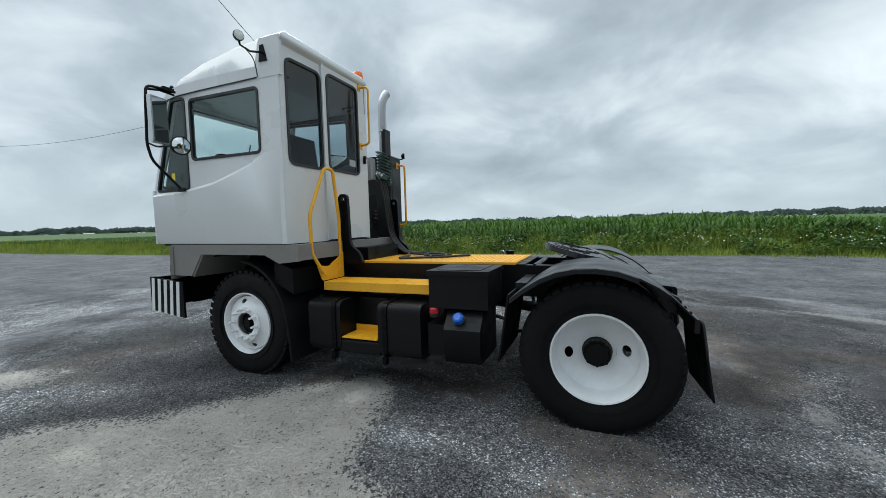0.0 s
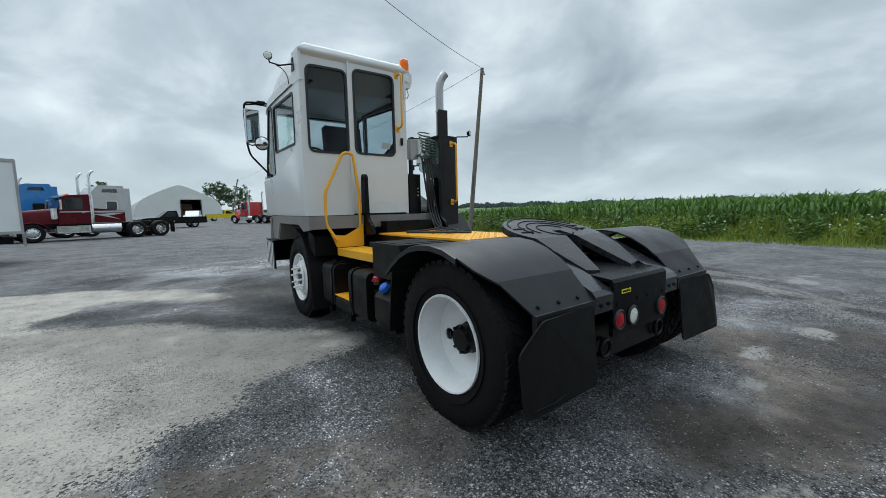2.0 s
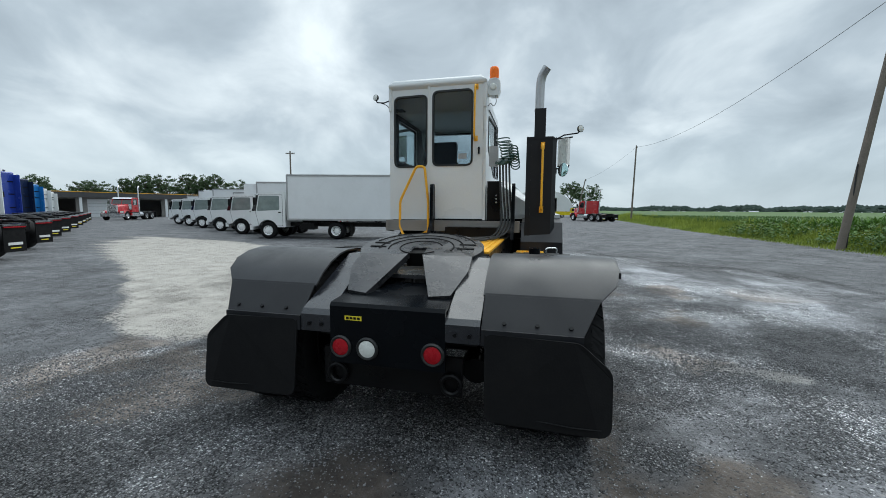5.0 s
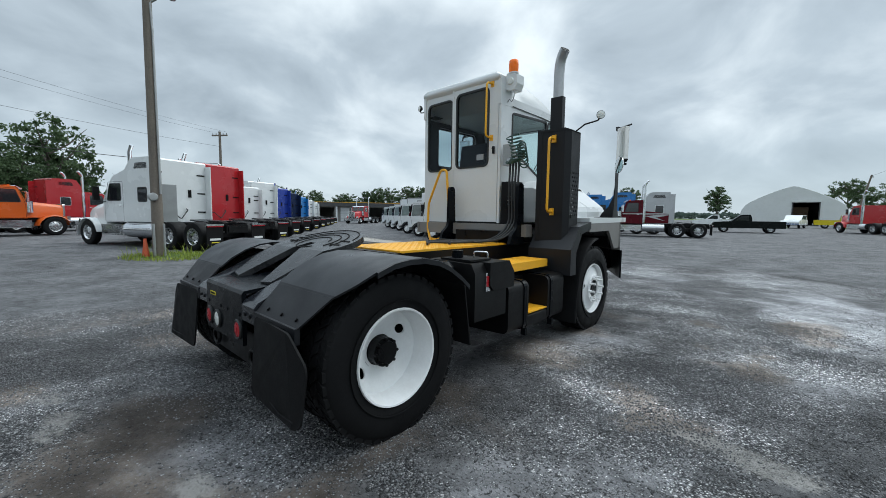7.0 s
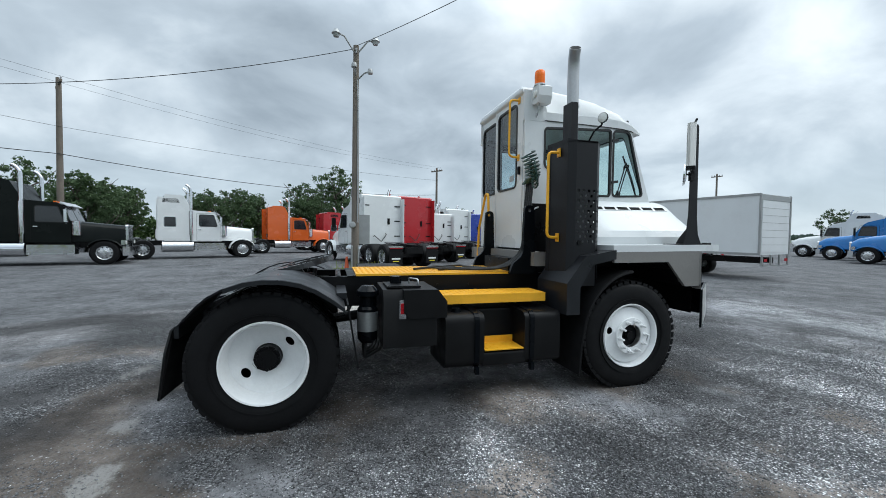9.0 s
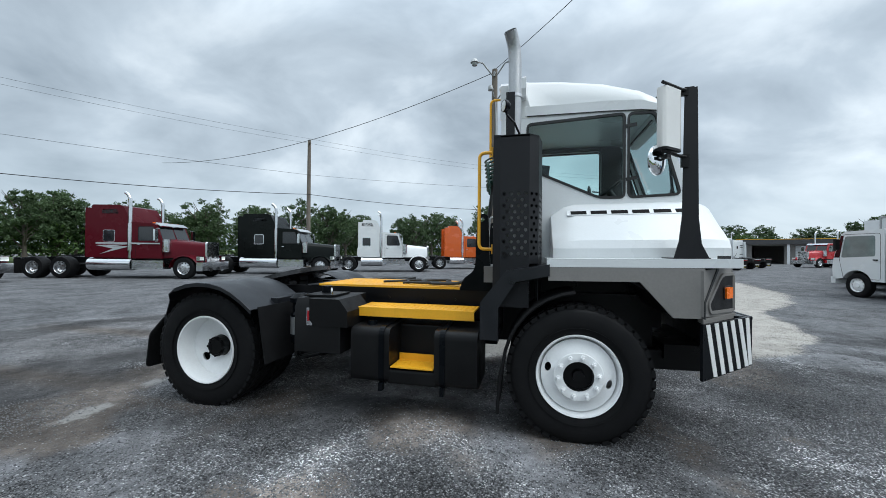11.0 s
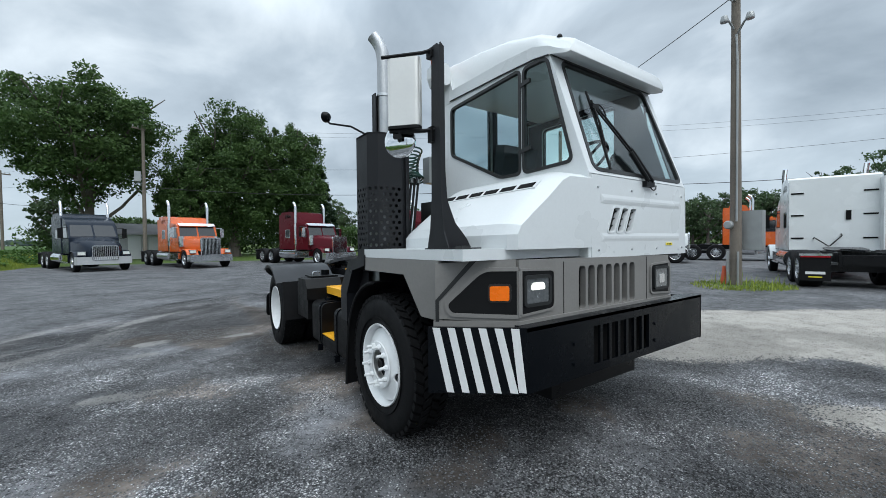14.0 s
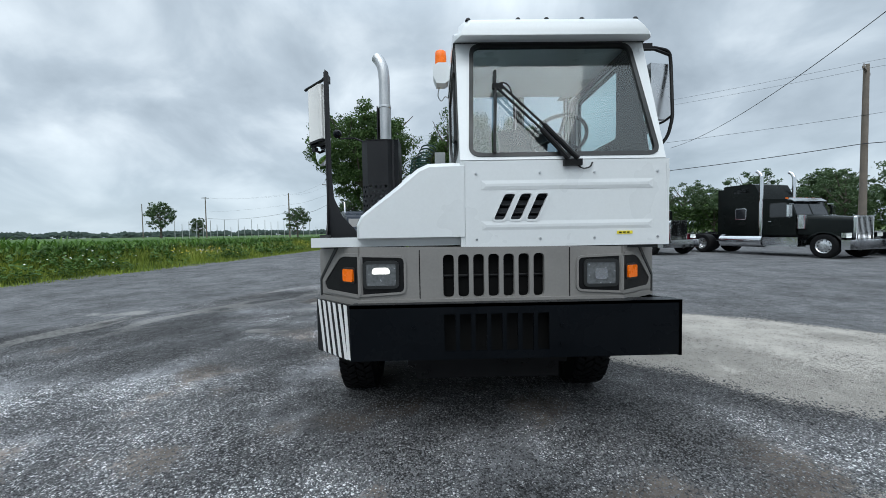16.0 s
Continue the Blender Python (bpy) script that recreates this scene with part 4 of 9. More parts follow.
# wiper
b = B()
on_screen = lambda x, z, out: (x, 4.435 - 0.375 * (z - 1.82) + out, z)  # noqa: E731
for x0, x1, x2, dz in ((-0.545, -0.385, -0.125, 0.0), (-0.605, -0.405, -0.145, 0.03)):
    tube(b, [on_screen(x0, 1.815, 0.03), on_screen(x1, 2.015 + dz, 0.055)], 0.017, 8)
    tube(b, [on_screen(x1, 2.015 + dz, 0.055), on_screen(x2, 2.315 + dz, 0.05)], 0.008, 6)
tube(b, soft_line([on_screen(-0.11, 2.33, 0.045), on_screen(-0.16, 2.36, 0.06), on_screen(-0.20, 2.33, 0.065), on_screen(-0.215, 2.27, 0.06)], 0.03), 0.005, 6)
obox(b, on_screen(-0.125, 2.33, 0.045), 0.07, 0.03, 0.035)
obox(b, (-0.575, 4.452, 1.795), 0.115, 0.035, 0.04)
wp = part("wiper", b, PLASTIC, TT, "black windscreen wiper parked aslant", smooth=True)
b = tube(B(), [on_screen(-0.08, 1.86, 0.03), on_screen(-0.10, 2.16, 0.035), on_screen(-0.12, 2.46, 0.025)], 0.010, 6)
tube(b, [on_screen(-0.09, 2.02, 0.045), on_screen(-0.105, 2.20, 0.055), on_screen(-0.115, 2.38, 0.045)], 0.008, 6)
part("wiper_blade", b, PLASTIC, wp)
part("washer_hose", tube(B(), soft_line([(-0.60, 4.445, 1.785), (-0.64, 4.45, 1.752), (-0.69, 4.447, 1.765), (-0.705, 4.44, 1.795)], 0.03), 0.005, 6), HOSE, wp, smooth=True)

# ---- hood beside the cab ----
def hood_loop(y, k, drop=0.0):
    inner = 0.114 if y > 4.431 else CX1 + 0.002
    pts = [(inner, 1.335), (inner, 1.83 - drop), (0.345, 1.825 - drop), (0.415, 1.795 - drop), (0.57, 1.665 - drop * 0.8), (0.70, 1.56 - drop * 0.5), (0.79, 1.485 - drop * 0.3), (0.82, 1.42), (0.82, 1.335)]
    return [(x if x < 0.15 else CX1 + (x - CX1) * k, y, z) for x, z in pts]


b = loft(B(), [hood_loop(3.08, 0.94, 0.10), hood_loop(3.20, 0.99, 0.02), hood_loop(3.30, 1.0), hood_loop(4.28, 1.0), hood_loop(4.375, 0.995, 0.015), hood_loop(4.438, 0.955, 0.045)])
hood = part("engine_hood", b, WHITE, TT, "white moulded engine cover with a row of slots", smooth=True, angle=22)
for i in range(6):
    y = 3.25 + i * 0.178
    # a solid black strip stands in for the shaded opening
    b = obox(B(), (0.492, y + 0.072, 1.7335), 0.046, 0.140, 0.012, 0, 40)
    part("slot", bevel(b, 0.004), INK_SHADE, hood)
b = obox(B(), (0.491, 3.765, 1.7320), 0.07, 1.09, 0.008, 0, 40)
part("slot_panel", bevel(b, 0.003), WHITE, hood)
b = box(B(), CX1, 1.12, 3.02, 4.36, 1.28, 1.342)
part("side_ledge", bevel(b, 0.008), WHITE, TT, "flat white ledge over the wheel")

# ---- taupe skirts, grille and lamps ----
b = panel(B(), [(3.03, 1.278), (3.03, 1.18), (3.69, 1.18), (3.915, 0.937), (4.12, 0.937), (4.12, 1.278)], [], lambda u, v: (1.122, u, v), (-0.03, 0, 0))
part("side_skirt", b, SKIRT, TT, "taupe grey wheel-arch skirt")
b = panel(B(), [(2.45, 1.258), (2.45, 1.112), (2.68, 1.09), (2.86, 1.165), (3.74, 1.165), (3.90, 0.945), (4.20, 0.945), (4.20, 1.258)], [], lambda u, v: (-1.20, u, v), (0.03, 0, 0))
part("side_skirt", b, SKIRT, TT)
part("arch_edge", bevel(prism(B(), [(3.72, 1.16), (3.75, 1.17), (3.91, 0.945), (3.88, 0.935)], "x", -1.19, -0.6), 0.004), SKIRT, TT)
b = box(B(), -1.195, 0.60, 2.46, 2.60, 1.115, 1.257)
part("rear_sill", bevel(b, 0.012), SKIRT, TT)
gr = [round_poly([(0.260 - 0.097 * i, 0.945), (0.260 - 0.097 * i - 0.070, 0.945), (0.260 - 0.097 * i - 0.070, 1.222), (0.260 - 0.097 * i, 1.222)], 0.03, 5) for i in range(7)]
b = panel(B(), [(0.79, 0.93), (-0.89, 0.925), (-0.89, 1.258), (0.79, 1.278)], gr, lambda u, v: (u, 4.445, v), (0, -0.045, 0))
grille = part("front_grille", b, SKIRT, TT, "taupe grey front skirt with seven grille slots")
for x in (0.41, -0.555):
    part("seam", box(B(), x - 0.003, x + 0.003, 4.444, 4.4465, 0.94, 1.255), INK_SHADE, grille)
# black sheet that paints the grille slots' depth dark
part("radiator", box(B(), -0.7, 0.66, 4.36, 4.375, 0.94, 1.26), INK_SHADE, TT)
part("grille_bar", cyl(B(), (-0.44, 4.385, 1.08), (0.30, 4.385, 1.08), 0.010), BLACK, TT)


def corner(side, x0, y1, x1, top, low):
    """The chamfered corner of the skirt with its dark lamp pod."""
    p, q = Vector((x0, 4.445, 0)), Vector((x1, y1, 0))
    along = (q - p)
    length = along.length
    along.normalize()
    out = Vector((-along.y, along.x, 0)) * (-1 if side > 0 else 1)
    out = out if out.y > 0 else -out
    on = lambda u, v, d=0.0: p + along * u + out * d + Vector((0, 0, v))  # noqa: E731
    c = part("corner_skirt", panel(B(), [(0, low), (length, low + 0.02), (length * 1.0, top - 0.02), (0.02, top)], [], lambda u, v: on(u, v), out * -0.03), SKIRT, TT)
    pod = round_poly([(0.004, low + 0.045), (length * 0.80, low + 0.055), (length * 0.85, low + 0.10), (length * 0.42, top - 0.065), (0.004, top - 0.065)], [0.0, 0.02, 0.02, 0.05, 0.0], 4)
    part("lamp_pod", panel(B(), pod, [], lambda u, v: on(u, v, 0.006), out * -0.02), PLASTIC, c)
    part("pod_rim", ring_strip(B(), inset(pod, -0.022), inset(pod, 0.0), lambda u, v: on(u, v, 0.012), out * -0.02), SKIRT, c)
    groove = [(length * 0.955, low + 0.004), (length * 0.998, low + 0.004), (length * 0.998, low + 0.125), (length * 0.58, top - 0.008), (length * 0.50, top - 0.008), (length * 0.955, low + 0.118)]
    part("groove", panel(B(), groove, [], lambda u, v: on(u, v, 0.005), out * -0.02), HOSE, c, "dark seam behind the lamp pod")
    lens = round_poly([(0.055, low + 0.125), (0.165, low + 0.125), (0.165, low + 0.205), (0.055, low + 0.205)], 0.012, 3)
    part("amber_surround", panel(B(), inset(lens, -0.012), [], lambda u, v: on(u, v, 0.012), out * -0.01), HOSE, c)
    part("amber_lamp", bevel(panel(B(), lens, [], lambda u, v: on(u, v, 0.024), out * -0.02), 0.005, 2, 60), ORANGE_LENS, c, "amber indicator lens")
    # the front-facing half with the headlamp
    s = 1 if side > 0 else -1
    xa = x0 - s * 0.28
    f = round_poly([(xa, low + 0.06), (x0, low + 0.045), (x0, top - 0.065), (xa, top - 0.075)], [0.03, 0, 0, 0.03], 4)
    part("lamp_pod", panel(B(), f, [], lambda u, v: (u, 4.452, v), (0, -0.02, 0)), PLASTIC, c)
    part("pod_rim", ring_strip(B(), inset(f, -0.014), f, lambda u, v: (u, 4.457, v), (0, -0.02, 0)), SKIRT, c)
    xc, zc = x0 - s * 0.135, (low + top) / 2 - 0.005
    h = round_poly([(xc - 0.10, zc - 0.075), (xc + 0.10, zc - 0.075), (xc + 0.10, zc + 0.075), (xc - 0.10, zc + 0.075)], 0.02, 3)
    part("headlamp_bezel", ring_strip(B(), inset(h, -0.014), inset(h, 0.006), lambda u, v: (u, 4.466, v), (0, -0.03, 0)), HOSE, c)
    part("headlamp_lens", panel(B(), h, [], lambda u, v: (u, 4.462 - 0.02 * abs(u - xc), v), (0, -0.012, 0)), HEADLAMP, c, "clear rectangular headlamp over a bright reflector")
    if side > 0:
        part("headlamp_glow", panel(B(), round_poly([(xc - 0.062, zc + 0.004), (xc + 0.062, zc + 0.004), (xc + 0.05, zc + 0.046), (xc - 0.05, zc + 0.046)], 0.02, 4), [], lambda u, v: (u, 4.4645, v), (0, -0.004, 0)), LAMP_LIT, c, "lit upper half of the headlamp")
    else:
        part("headlamp_bulb", panel(B(), round_poly([(xc - 0.04, zc - 0.04), (xc + 0.04, zc - 0.04), (xc + 0.04, zc + 0.03), (xc - 0.04, zc + 0.03)], 0.02, 4), [], lambda u, v: (u, 4.4645, v), (0, -0.004, 0)), CHROME, c)


corner(1, 0.79, 4.107, 1.135, 1.282, 0.93)
corner(-1, -0.89, 4.19, -1.225, 1.262, 0.925)
part("skirt_lip", bevel(prism(B(), [(-1.235, 4.18), (-0.90, 4.462), (0.80, 4.462), (1.145, 4.10), (1.05, 4.10), (0.76, 4.40), (-0.87, 4.40), (-1.14, 4.18)], "z", 0.905, 0.94), 0.008), SKIRT, TT)

# ---- bumper ----
bs = [[(0.26 - 0.097 * i, 0.625), (0.26 - 0.097 * i - 0.07, 0.625), (0.26 - 0.097 * i - 0.07, 0.857), (0.26 - 0.097 * i, 0.857)] for i in range(7)]
b = panel(B(), [(0.84, 0.575), (-1.225, 0.575), (-1.225, 0.92), (0.84, 0.925)], bs, lambda u, v: (u, 4.555, v), (0, -0.02, 0))
bumper = part("bumper", b, BLACK_SATIN, TT, "black steel bumper with striped ends")
b = prism(B(), [(-1.225, 4.555), (0.845, 4.555), (0.82, 4.43), (-1.20, 4.43)], "z", 0.902, 0.9215)
part("bumper_top", bevel(b, 0.008), BLACK_SATIN, bumper)
# black sheet behind the bumper slots in place of the shade there
part("bumper_back", box(B(), -0.85, 0.75, 4.44, 4.455, 0.58, 0.90), INK_SHADE, bumper)
pr, qr = Vector((0.84, 4.555, 0)), Vector((1.175, 4.085, 0))
ar = (qr - pr).normalized()
orr = Vector((-ar.y, ar.x, 0)) * (1 if ar.x * 0 - ar.y > 0 else -1)
orr = orr if orr.x > 0 else -orr
lr = (qr - pr).length
b = panel(B(), [(0, 0.575), (lr, 0.53), (lr, 0.905), (0, 0.925)], [], lambda u, v: pr + ar * u + Vector((0, 0, v)), orr * -0.02)
part("bumper_end", b, BLACK_SATIN, bumper)
for i in range(6):
    u0 = lr - 0.075 - 0.092 * i
    zt, zb = 0.925 - 0.02 * (u0 + 0.02) / lr, 0.575 - 0.045 * (u0 - 0.06) / lr
    q = [(u0 + 0.045, zt - 0.004), (u0, zt - 0.004), (u0 - 0.085 + 0.0, zb + 0.006), (u0 - 0.042, zb + 0.006)] if u0 - 0.085 > 0 else [(u0 + 0.045, zt - 0.004), (u0, zt - 0.004), (0.004, zb + 0.006), (0.046, zb + 0.006)]
    part("stripe", panel(B(), q, [], lambda u, v: pr + ar * u + orr * 0.003 + Vector((0, 0, v)), orr * -0.003), STRIPE_WHITE, bumper, "white warning stripe")
b = panel(B(), [(4.555, 0.57), (3.98, 0.525), (3.98, 0.885), (4.555, 0.915)], [], lambda u, v: (-1.225 - 0.04 * (4.555 - u), u, v), (0.02, 0, 0))
part("bumper_end", b, BLACK_SATIN, bumper)
for i in range(5):
    y = 4.515 - 0.108 * i
    q = [(y, 0.910 - 0.05 * (4.53 - y)), (y - 0.05, 0.908 - 0.05 * (4.53 - y)), (y - 0.02, 0.562 - 0.075 * (4.53 - y)), (y + 0.03, 0.566 - 0.075 * (4.53 - y))]
    part("stripe", panel(B(), q, [], lambda u, v: (-1.229 - 0.04 * (4.555 - u), u, v), (0.003, 0, 0)), STRIPE_WHITE, bumper)
for x in (0.45, -0.47):
    for z in (0.66, 0.78):
        part("bolt", cyl(B(), (x, 4.55, z), (x, 4.566, z), 0.013, 0.011, 6), BLACK_SATIN, bumper)
# two added boxes that keep skylight off the ground under the nose
part("oil_pan", bevel(box(B(), -0.50, 0.45, 3.55, 4.38, 0.40, 0.56), 0.03), BLACK, TT)
part("front_crossmember", bevel(box(B(), -0.55, 0.5, 4.05, 4.40, 0.50, 0.62), 0.02), BLACK, TT)

# ---- frame, axles ----
for s in (-1, 1):
    x = s * 0.43
    b = prism(B(), [(x, 0.745), (x, 1.02), (x - s * 0.08, 1.02), (x - s * 0.08, 1.008), (x - s * 0.012, 1.008), (x - s * 0.012, 0.757), (x - s * 0.08, 0.757), (x - s * 0.08, 0.745)], "y", 0.04, 4.05)
    rail = part("frame_rail", b, BLACK, TT)
    for k in range(9):
        part("frame_bolt", cyl(B(), (x, 0.8 + 0.17 * k, 0.93 - 0.06 * (k % 2)), (x + s * 0.012, 0.8 + 0.17 * k, 0.93 - 0.06 * (k % 2)), 0.012, n=6), BLACK, rail)
    for y, z, ln_ in ((3.28, 0.60, 1.1), (0.0, 0.62, 0.9)):
        b = B()
        for k in range(4):
            obox(b, (s * 0.46, y, z + 0.015 * k), 0.08, ln_ - 0.17 * k, 0.0155)
        part("leaf_spring", b, BLACK, TT)
for y in (0.75, 1.6, 2.35, 3.9):
    part("crossmember", box(B(), -0.42, 0.42, y - 0.04, y + 0.04, 0.80, 0.96), BLACK, TT)
b = cyl(B(), (-0.95, 0, 0.5), (0.95, 0, 0.5), 0.075, n=16)
lathe(b, [(0.0, -0.19), (0.10, -0.17), (0.19, -0.08), (0.21, 0.0), (0.19, 0.08), (0.10, 0.17), (0.0, 0.19)], (0.0, 0, 0.5), "y", 18)
part("rear_axle", b, BLACK, TT, smooth=True)
b = cyl(B(), (0, 0.18, 0.52), (0, 2.1, 0.72), 0.05, n=12)
part("drive_shaft", b, BLACK, TT, smooth=True)
part("front_axle", bevel(obox(B(), (0, 3.28, 0.46), 1.9, 0.11, 0.12), 0.02), BLACK, TT)
b = bevel(box(B(), -0.33, 0.33, 2.3, 4.0, 0.55, 1.18), 0.05)
part("engine_block", b, BLACK, TT)
part("gearbox", bevel(box(B(), -0.2, 0.2, 1.75, 2.35, 0.55, 0.95), 0.06), BLACK, TT)


# ---- wheels ----
TRIM = False


def tread(bm, c, r, half, n, rows):
    """Blocks round a tyre, each row turned against the next."""
    for k, h in enumerate(rows):
        for i in range(n):
            t = 2 * math.pi * (i + 0.5 * (k % 2)) / n
            w = half * 0.44
            skew = (0.4 if k % 2 else -0.4) * 0.05
            outer = abs(h) > half * 0.55
            ends = ((-w / 2, -skew), (w / 2, skew))
            dt = math.pi / n * 0.70
            vs = []
            for rr in (r - 0.03, r + 0.004 - (0.006 if outer else 0)):
                for hh, sk in ends:
                    for a in (-dt, dt):
                        ang = t + a + sk / r
                        vs.append(bm.verts.new((c[0] + h + hh, c[1] + rr * math.cos(ang), c[2] + rr * math.sin(ang))))
            for f in ((0, 1, 3, 2), (4, 6, 7, 5), (0, 4, 5, 1), (2, 3, 7, 6), (0, 2, 6, 4), (1, 5, 7, 3)):
                bm.faces.new([vs[i] for i in f])
    return bm


def tyre_profile(r, half, worn=0.0):
    k = half / 0.14
    return [(0.285, -0.115 * k), (0.30, -0.128 * k), (0.36, -0.143 * k), (0.42, -0.146 * k), (0.465, -0.138 * k), (r - 0.028 + worn, -0.125 * k), (r - 0.020 + worn * 1.2, -0.105 * k),
            (r - 0.020 + worn * 1.2, 0.105 * k), (r - 0.028 + worn, 0.125 * k), (0.465, 0.138 * k), (0.42, 0.146 * k), (0.36, 0.143 * k), (0.30, 0.128 * k), (0.285, 0.115 * k)]


def tyre(name, c, r, parent, label="", worn=0.0):
    t = part(name, lathe(B(), tyre_profile(r, 0.14, worn), c, "x", 56), RUBBER, parent, label, smooth=True, angle=40)
    part("tread", tread(B(), c, r, 0.14, 44, (-0.098, -0.034, 0.034, 0.098)), RUBBER, t, recalc=False)
    b = B()
    lathe(b, [(0.345, -0.150), (0.352, -0.152), (0.352, -0.14), (0.345, -0.14)], c, "x", 48)
    lathe(b, [(0.345, 0.150), (0.352, 0.152), (0.352, 0.14), (0.345, 0.14)], c, "x", 48)
    part("sidewall_rib", b, RUBBER, t)
    return t


def front_wheel(s):
    c = (s * 0.972, 3.172, 0.490)
    w = new("wheel")
    w.parent = TT
    tagged(w, "white steel steer wheel with long studs and black tyre")
    o = s
    tyre("tyre", c, 0.517, w)
    b = lathe(B(), [(0.302, o * 0.130), (0.298, o * 0.142), (0.290, o * 0.140), (0.284, o * 0.125), (0.280, o * 0.09), (0.262, o * 0.072), (0.258, -o * 0.1), (0.29, -o * 0.13)], c, "x", 48)
    rim = part("rim", b, WHITE_RIM, w, "white painted steel rim", smooth=True, angle=50)
    hu, hv, ha = (0.213, -0.05, -0.23) if s > 0 else (0.05, 0.213, 1.34)
    out, holes = disc_holes(0.264, [(0, 0, 0.108, 0.108, 24), (hu, hv, 0.022, 0.034, 14, ha), (-hu, -hv, 0.022, 0.034, 14, ha)], 40)
    part("wheel_disc", panel(B(), out, holes, lambda u, v: (c[0] + o * (0.096 + 0.05 * smooth01((0.245 - math.hypot(u, v)) / 0.09)), c[1] + u, c[2] + v), (-o * 0.012, 0, 0)), WHITE_RIM, rim, smooth=True, angle=60)
    b = lathe(B(), [(0.110, o * 0.148), (0.17, o * 0.149), (0.175, o * 0.142), (0.110, o * 0.135)], c, "x", 40)
    part("stud_ring", b, WHITE_RIM, rim, smooth=True)
    for i in range(10):
        t = 2 * math.pi * i / 10 + 0.1
        y, z = c[1] + 0.142 * math.cos(t), c[2] + 0.142 * math.sin(t)
        b = cyl(B(), (c[0] + o * 0.145, y, z), (c[0] + o * 0.172, y, z), 0.019, 0.018, 6)
        cyl(b, (c[0] + o * 0.17, y, z), (c[0] + o * 0.212, y, z), 0.011, n=8)
        part("wheel_nut", b, WHITE_RIM, rim)
    b = cyl(B(), (c[0] - o * 0.05, c[1], c[2]), (c[0] + o * 0.092, c[1], c[2]), 0.104, n=24)
    cyl(b, (c[0] + o * 0.10, c[1], c[2]), (c[0] + o * 0.135, c[1], c[2]), 0.045, 0.04, 16)
    part("hub", b, BLACK, w, "black wheel hub set back in the disc", smooth=True)


def rear_wheel(s):
    c = (s * 1.048, 0.0, 0.492)
    o = s
    w = new("wheel")
    w.parent = TT
    tagged(w, "white dished dual wheel with black tyres")
    tyre("tyre", c, 0.512, w, worn=0.012)
    tyre("inner_tyre", (s * 0.725, 0, 0.492), 0.512, w, worn=0.012)
    b = lathe(B(), [(0.302, o * 0.132), (0.298, o * 0.144), (0.288, o * 0.142), (0.282, o * 0.125), (0.272, o * 0.09), (0.266, -o * 0.02), (0.262, -o * 0.05), (0.288, -o * 0.12)], c, "x", 48)
    rim = part("rim", b, WHITE_RIM, w, "white dished steel rim", smooth=True, angle=50)
    hu, hv, ha = (0.152, 0.110, 0.63) if s > 0 else (0.187, -0.02, -0.1)
    out, holes = disc_holes(0.268, [(0, 0, 0.10, 0.10, 24), (hu, hv, 0.028, 0.040, 16, ha), (-hu, -hv, 0.028, 0.040, 16, ha)], 44)
    part("wheel_disc", panel(B(), out, holes, lambda u, v: (c[0] - o * (0.018 + 0.035 * smooth01((0.235 - math.hypot(u, v)) / 0.09)), c[1] + u, c[2] + v), (-o * 0.012, 0, 0)), WHITE_RIM, rim, smooth=True, angle=60)
    part("rub_mark", lathe(B(), [(0.136, -o * 0.0525), (0.1365, -o * 0.0515), (0.139, -o * 0.0515), (0.1395, -o * 0.0525)], (c[0], c[1] + 0.012, c[2] + 0.012), "x", 40), GREY_METAL, rim, "thin grey ring rubbed into the paint", smooth=True)
    b = cyl(B(), (c[0] - o * 0.2, 0, c[2]), (c[0] + o * 0.01, 0, c[2]), 0.098, 0.092, 24)
    cyl(b, (c[0] + o * 0.01, 0, c[2]), (c[0] + o * 0.028, 0, c[2]), 0.075, 0.07, 24)
    for i in range(8):
        t = 2 * math.pi * i / 8
        cyl(b, (c[0], 0.082 * math.cos(t), c[2] + 0.082 * math.sin(t)), (c[0] + o * 0.026, 0.082 * math.cos(t), c[2] + 0.082 * math.sin(t)), 0.011, n=6)
    part("hub", b, BLACK, w, "black axle hub with bolts")


for s in (-1, 1):
    front_wheel(s)
    rear_wheel(s)


TRIM = True


# ---- rear fenders and flaps ----
def sheet(bm, line, x0, x1, t, skew=None):
    """A bent sheet: a line of (y, z) drawn across x, with a thickness. skew(i) cuts the outer edge in."""
    n = len(line)
    rows = []
    for i, (y, z) in enumerate(line):
        a, c = line[max(i - 1, 0)], line[min(i + 1, n - 1)]
        d = Vector((c[0] - a[0], c[1] - a[1])).normalized()
        nrm = Vector((-d.y, d.x))
        xo = x1 if skew is None else skew(i, x1)
        rows.append([(x0, y, z), (xo, y, z), (xo, y - nrm.x * t, z - nrm.y * t), (x0, y - nrm.x * t, z - nrm.y * t)])
    return loft(bm, rows)


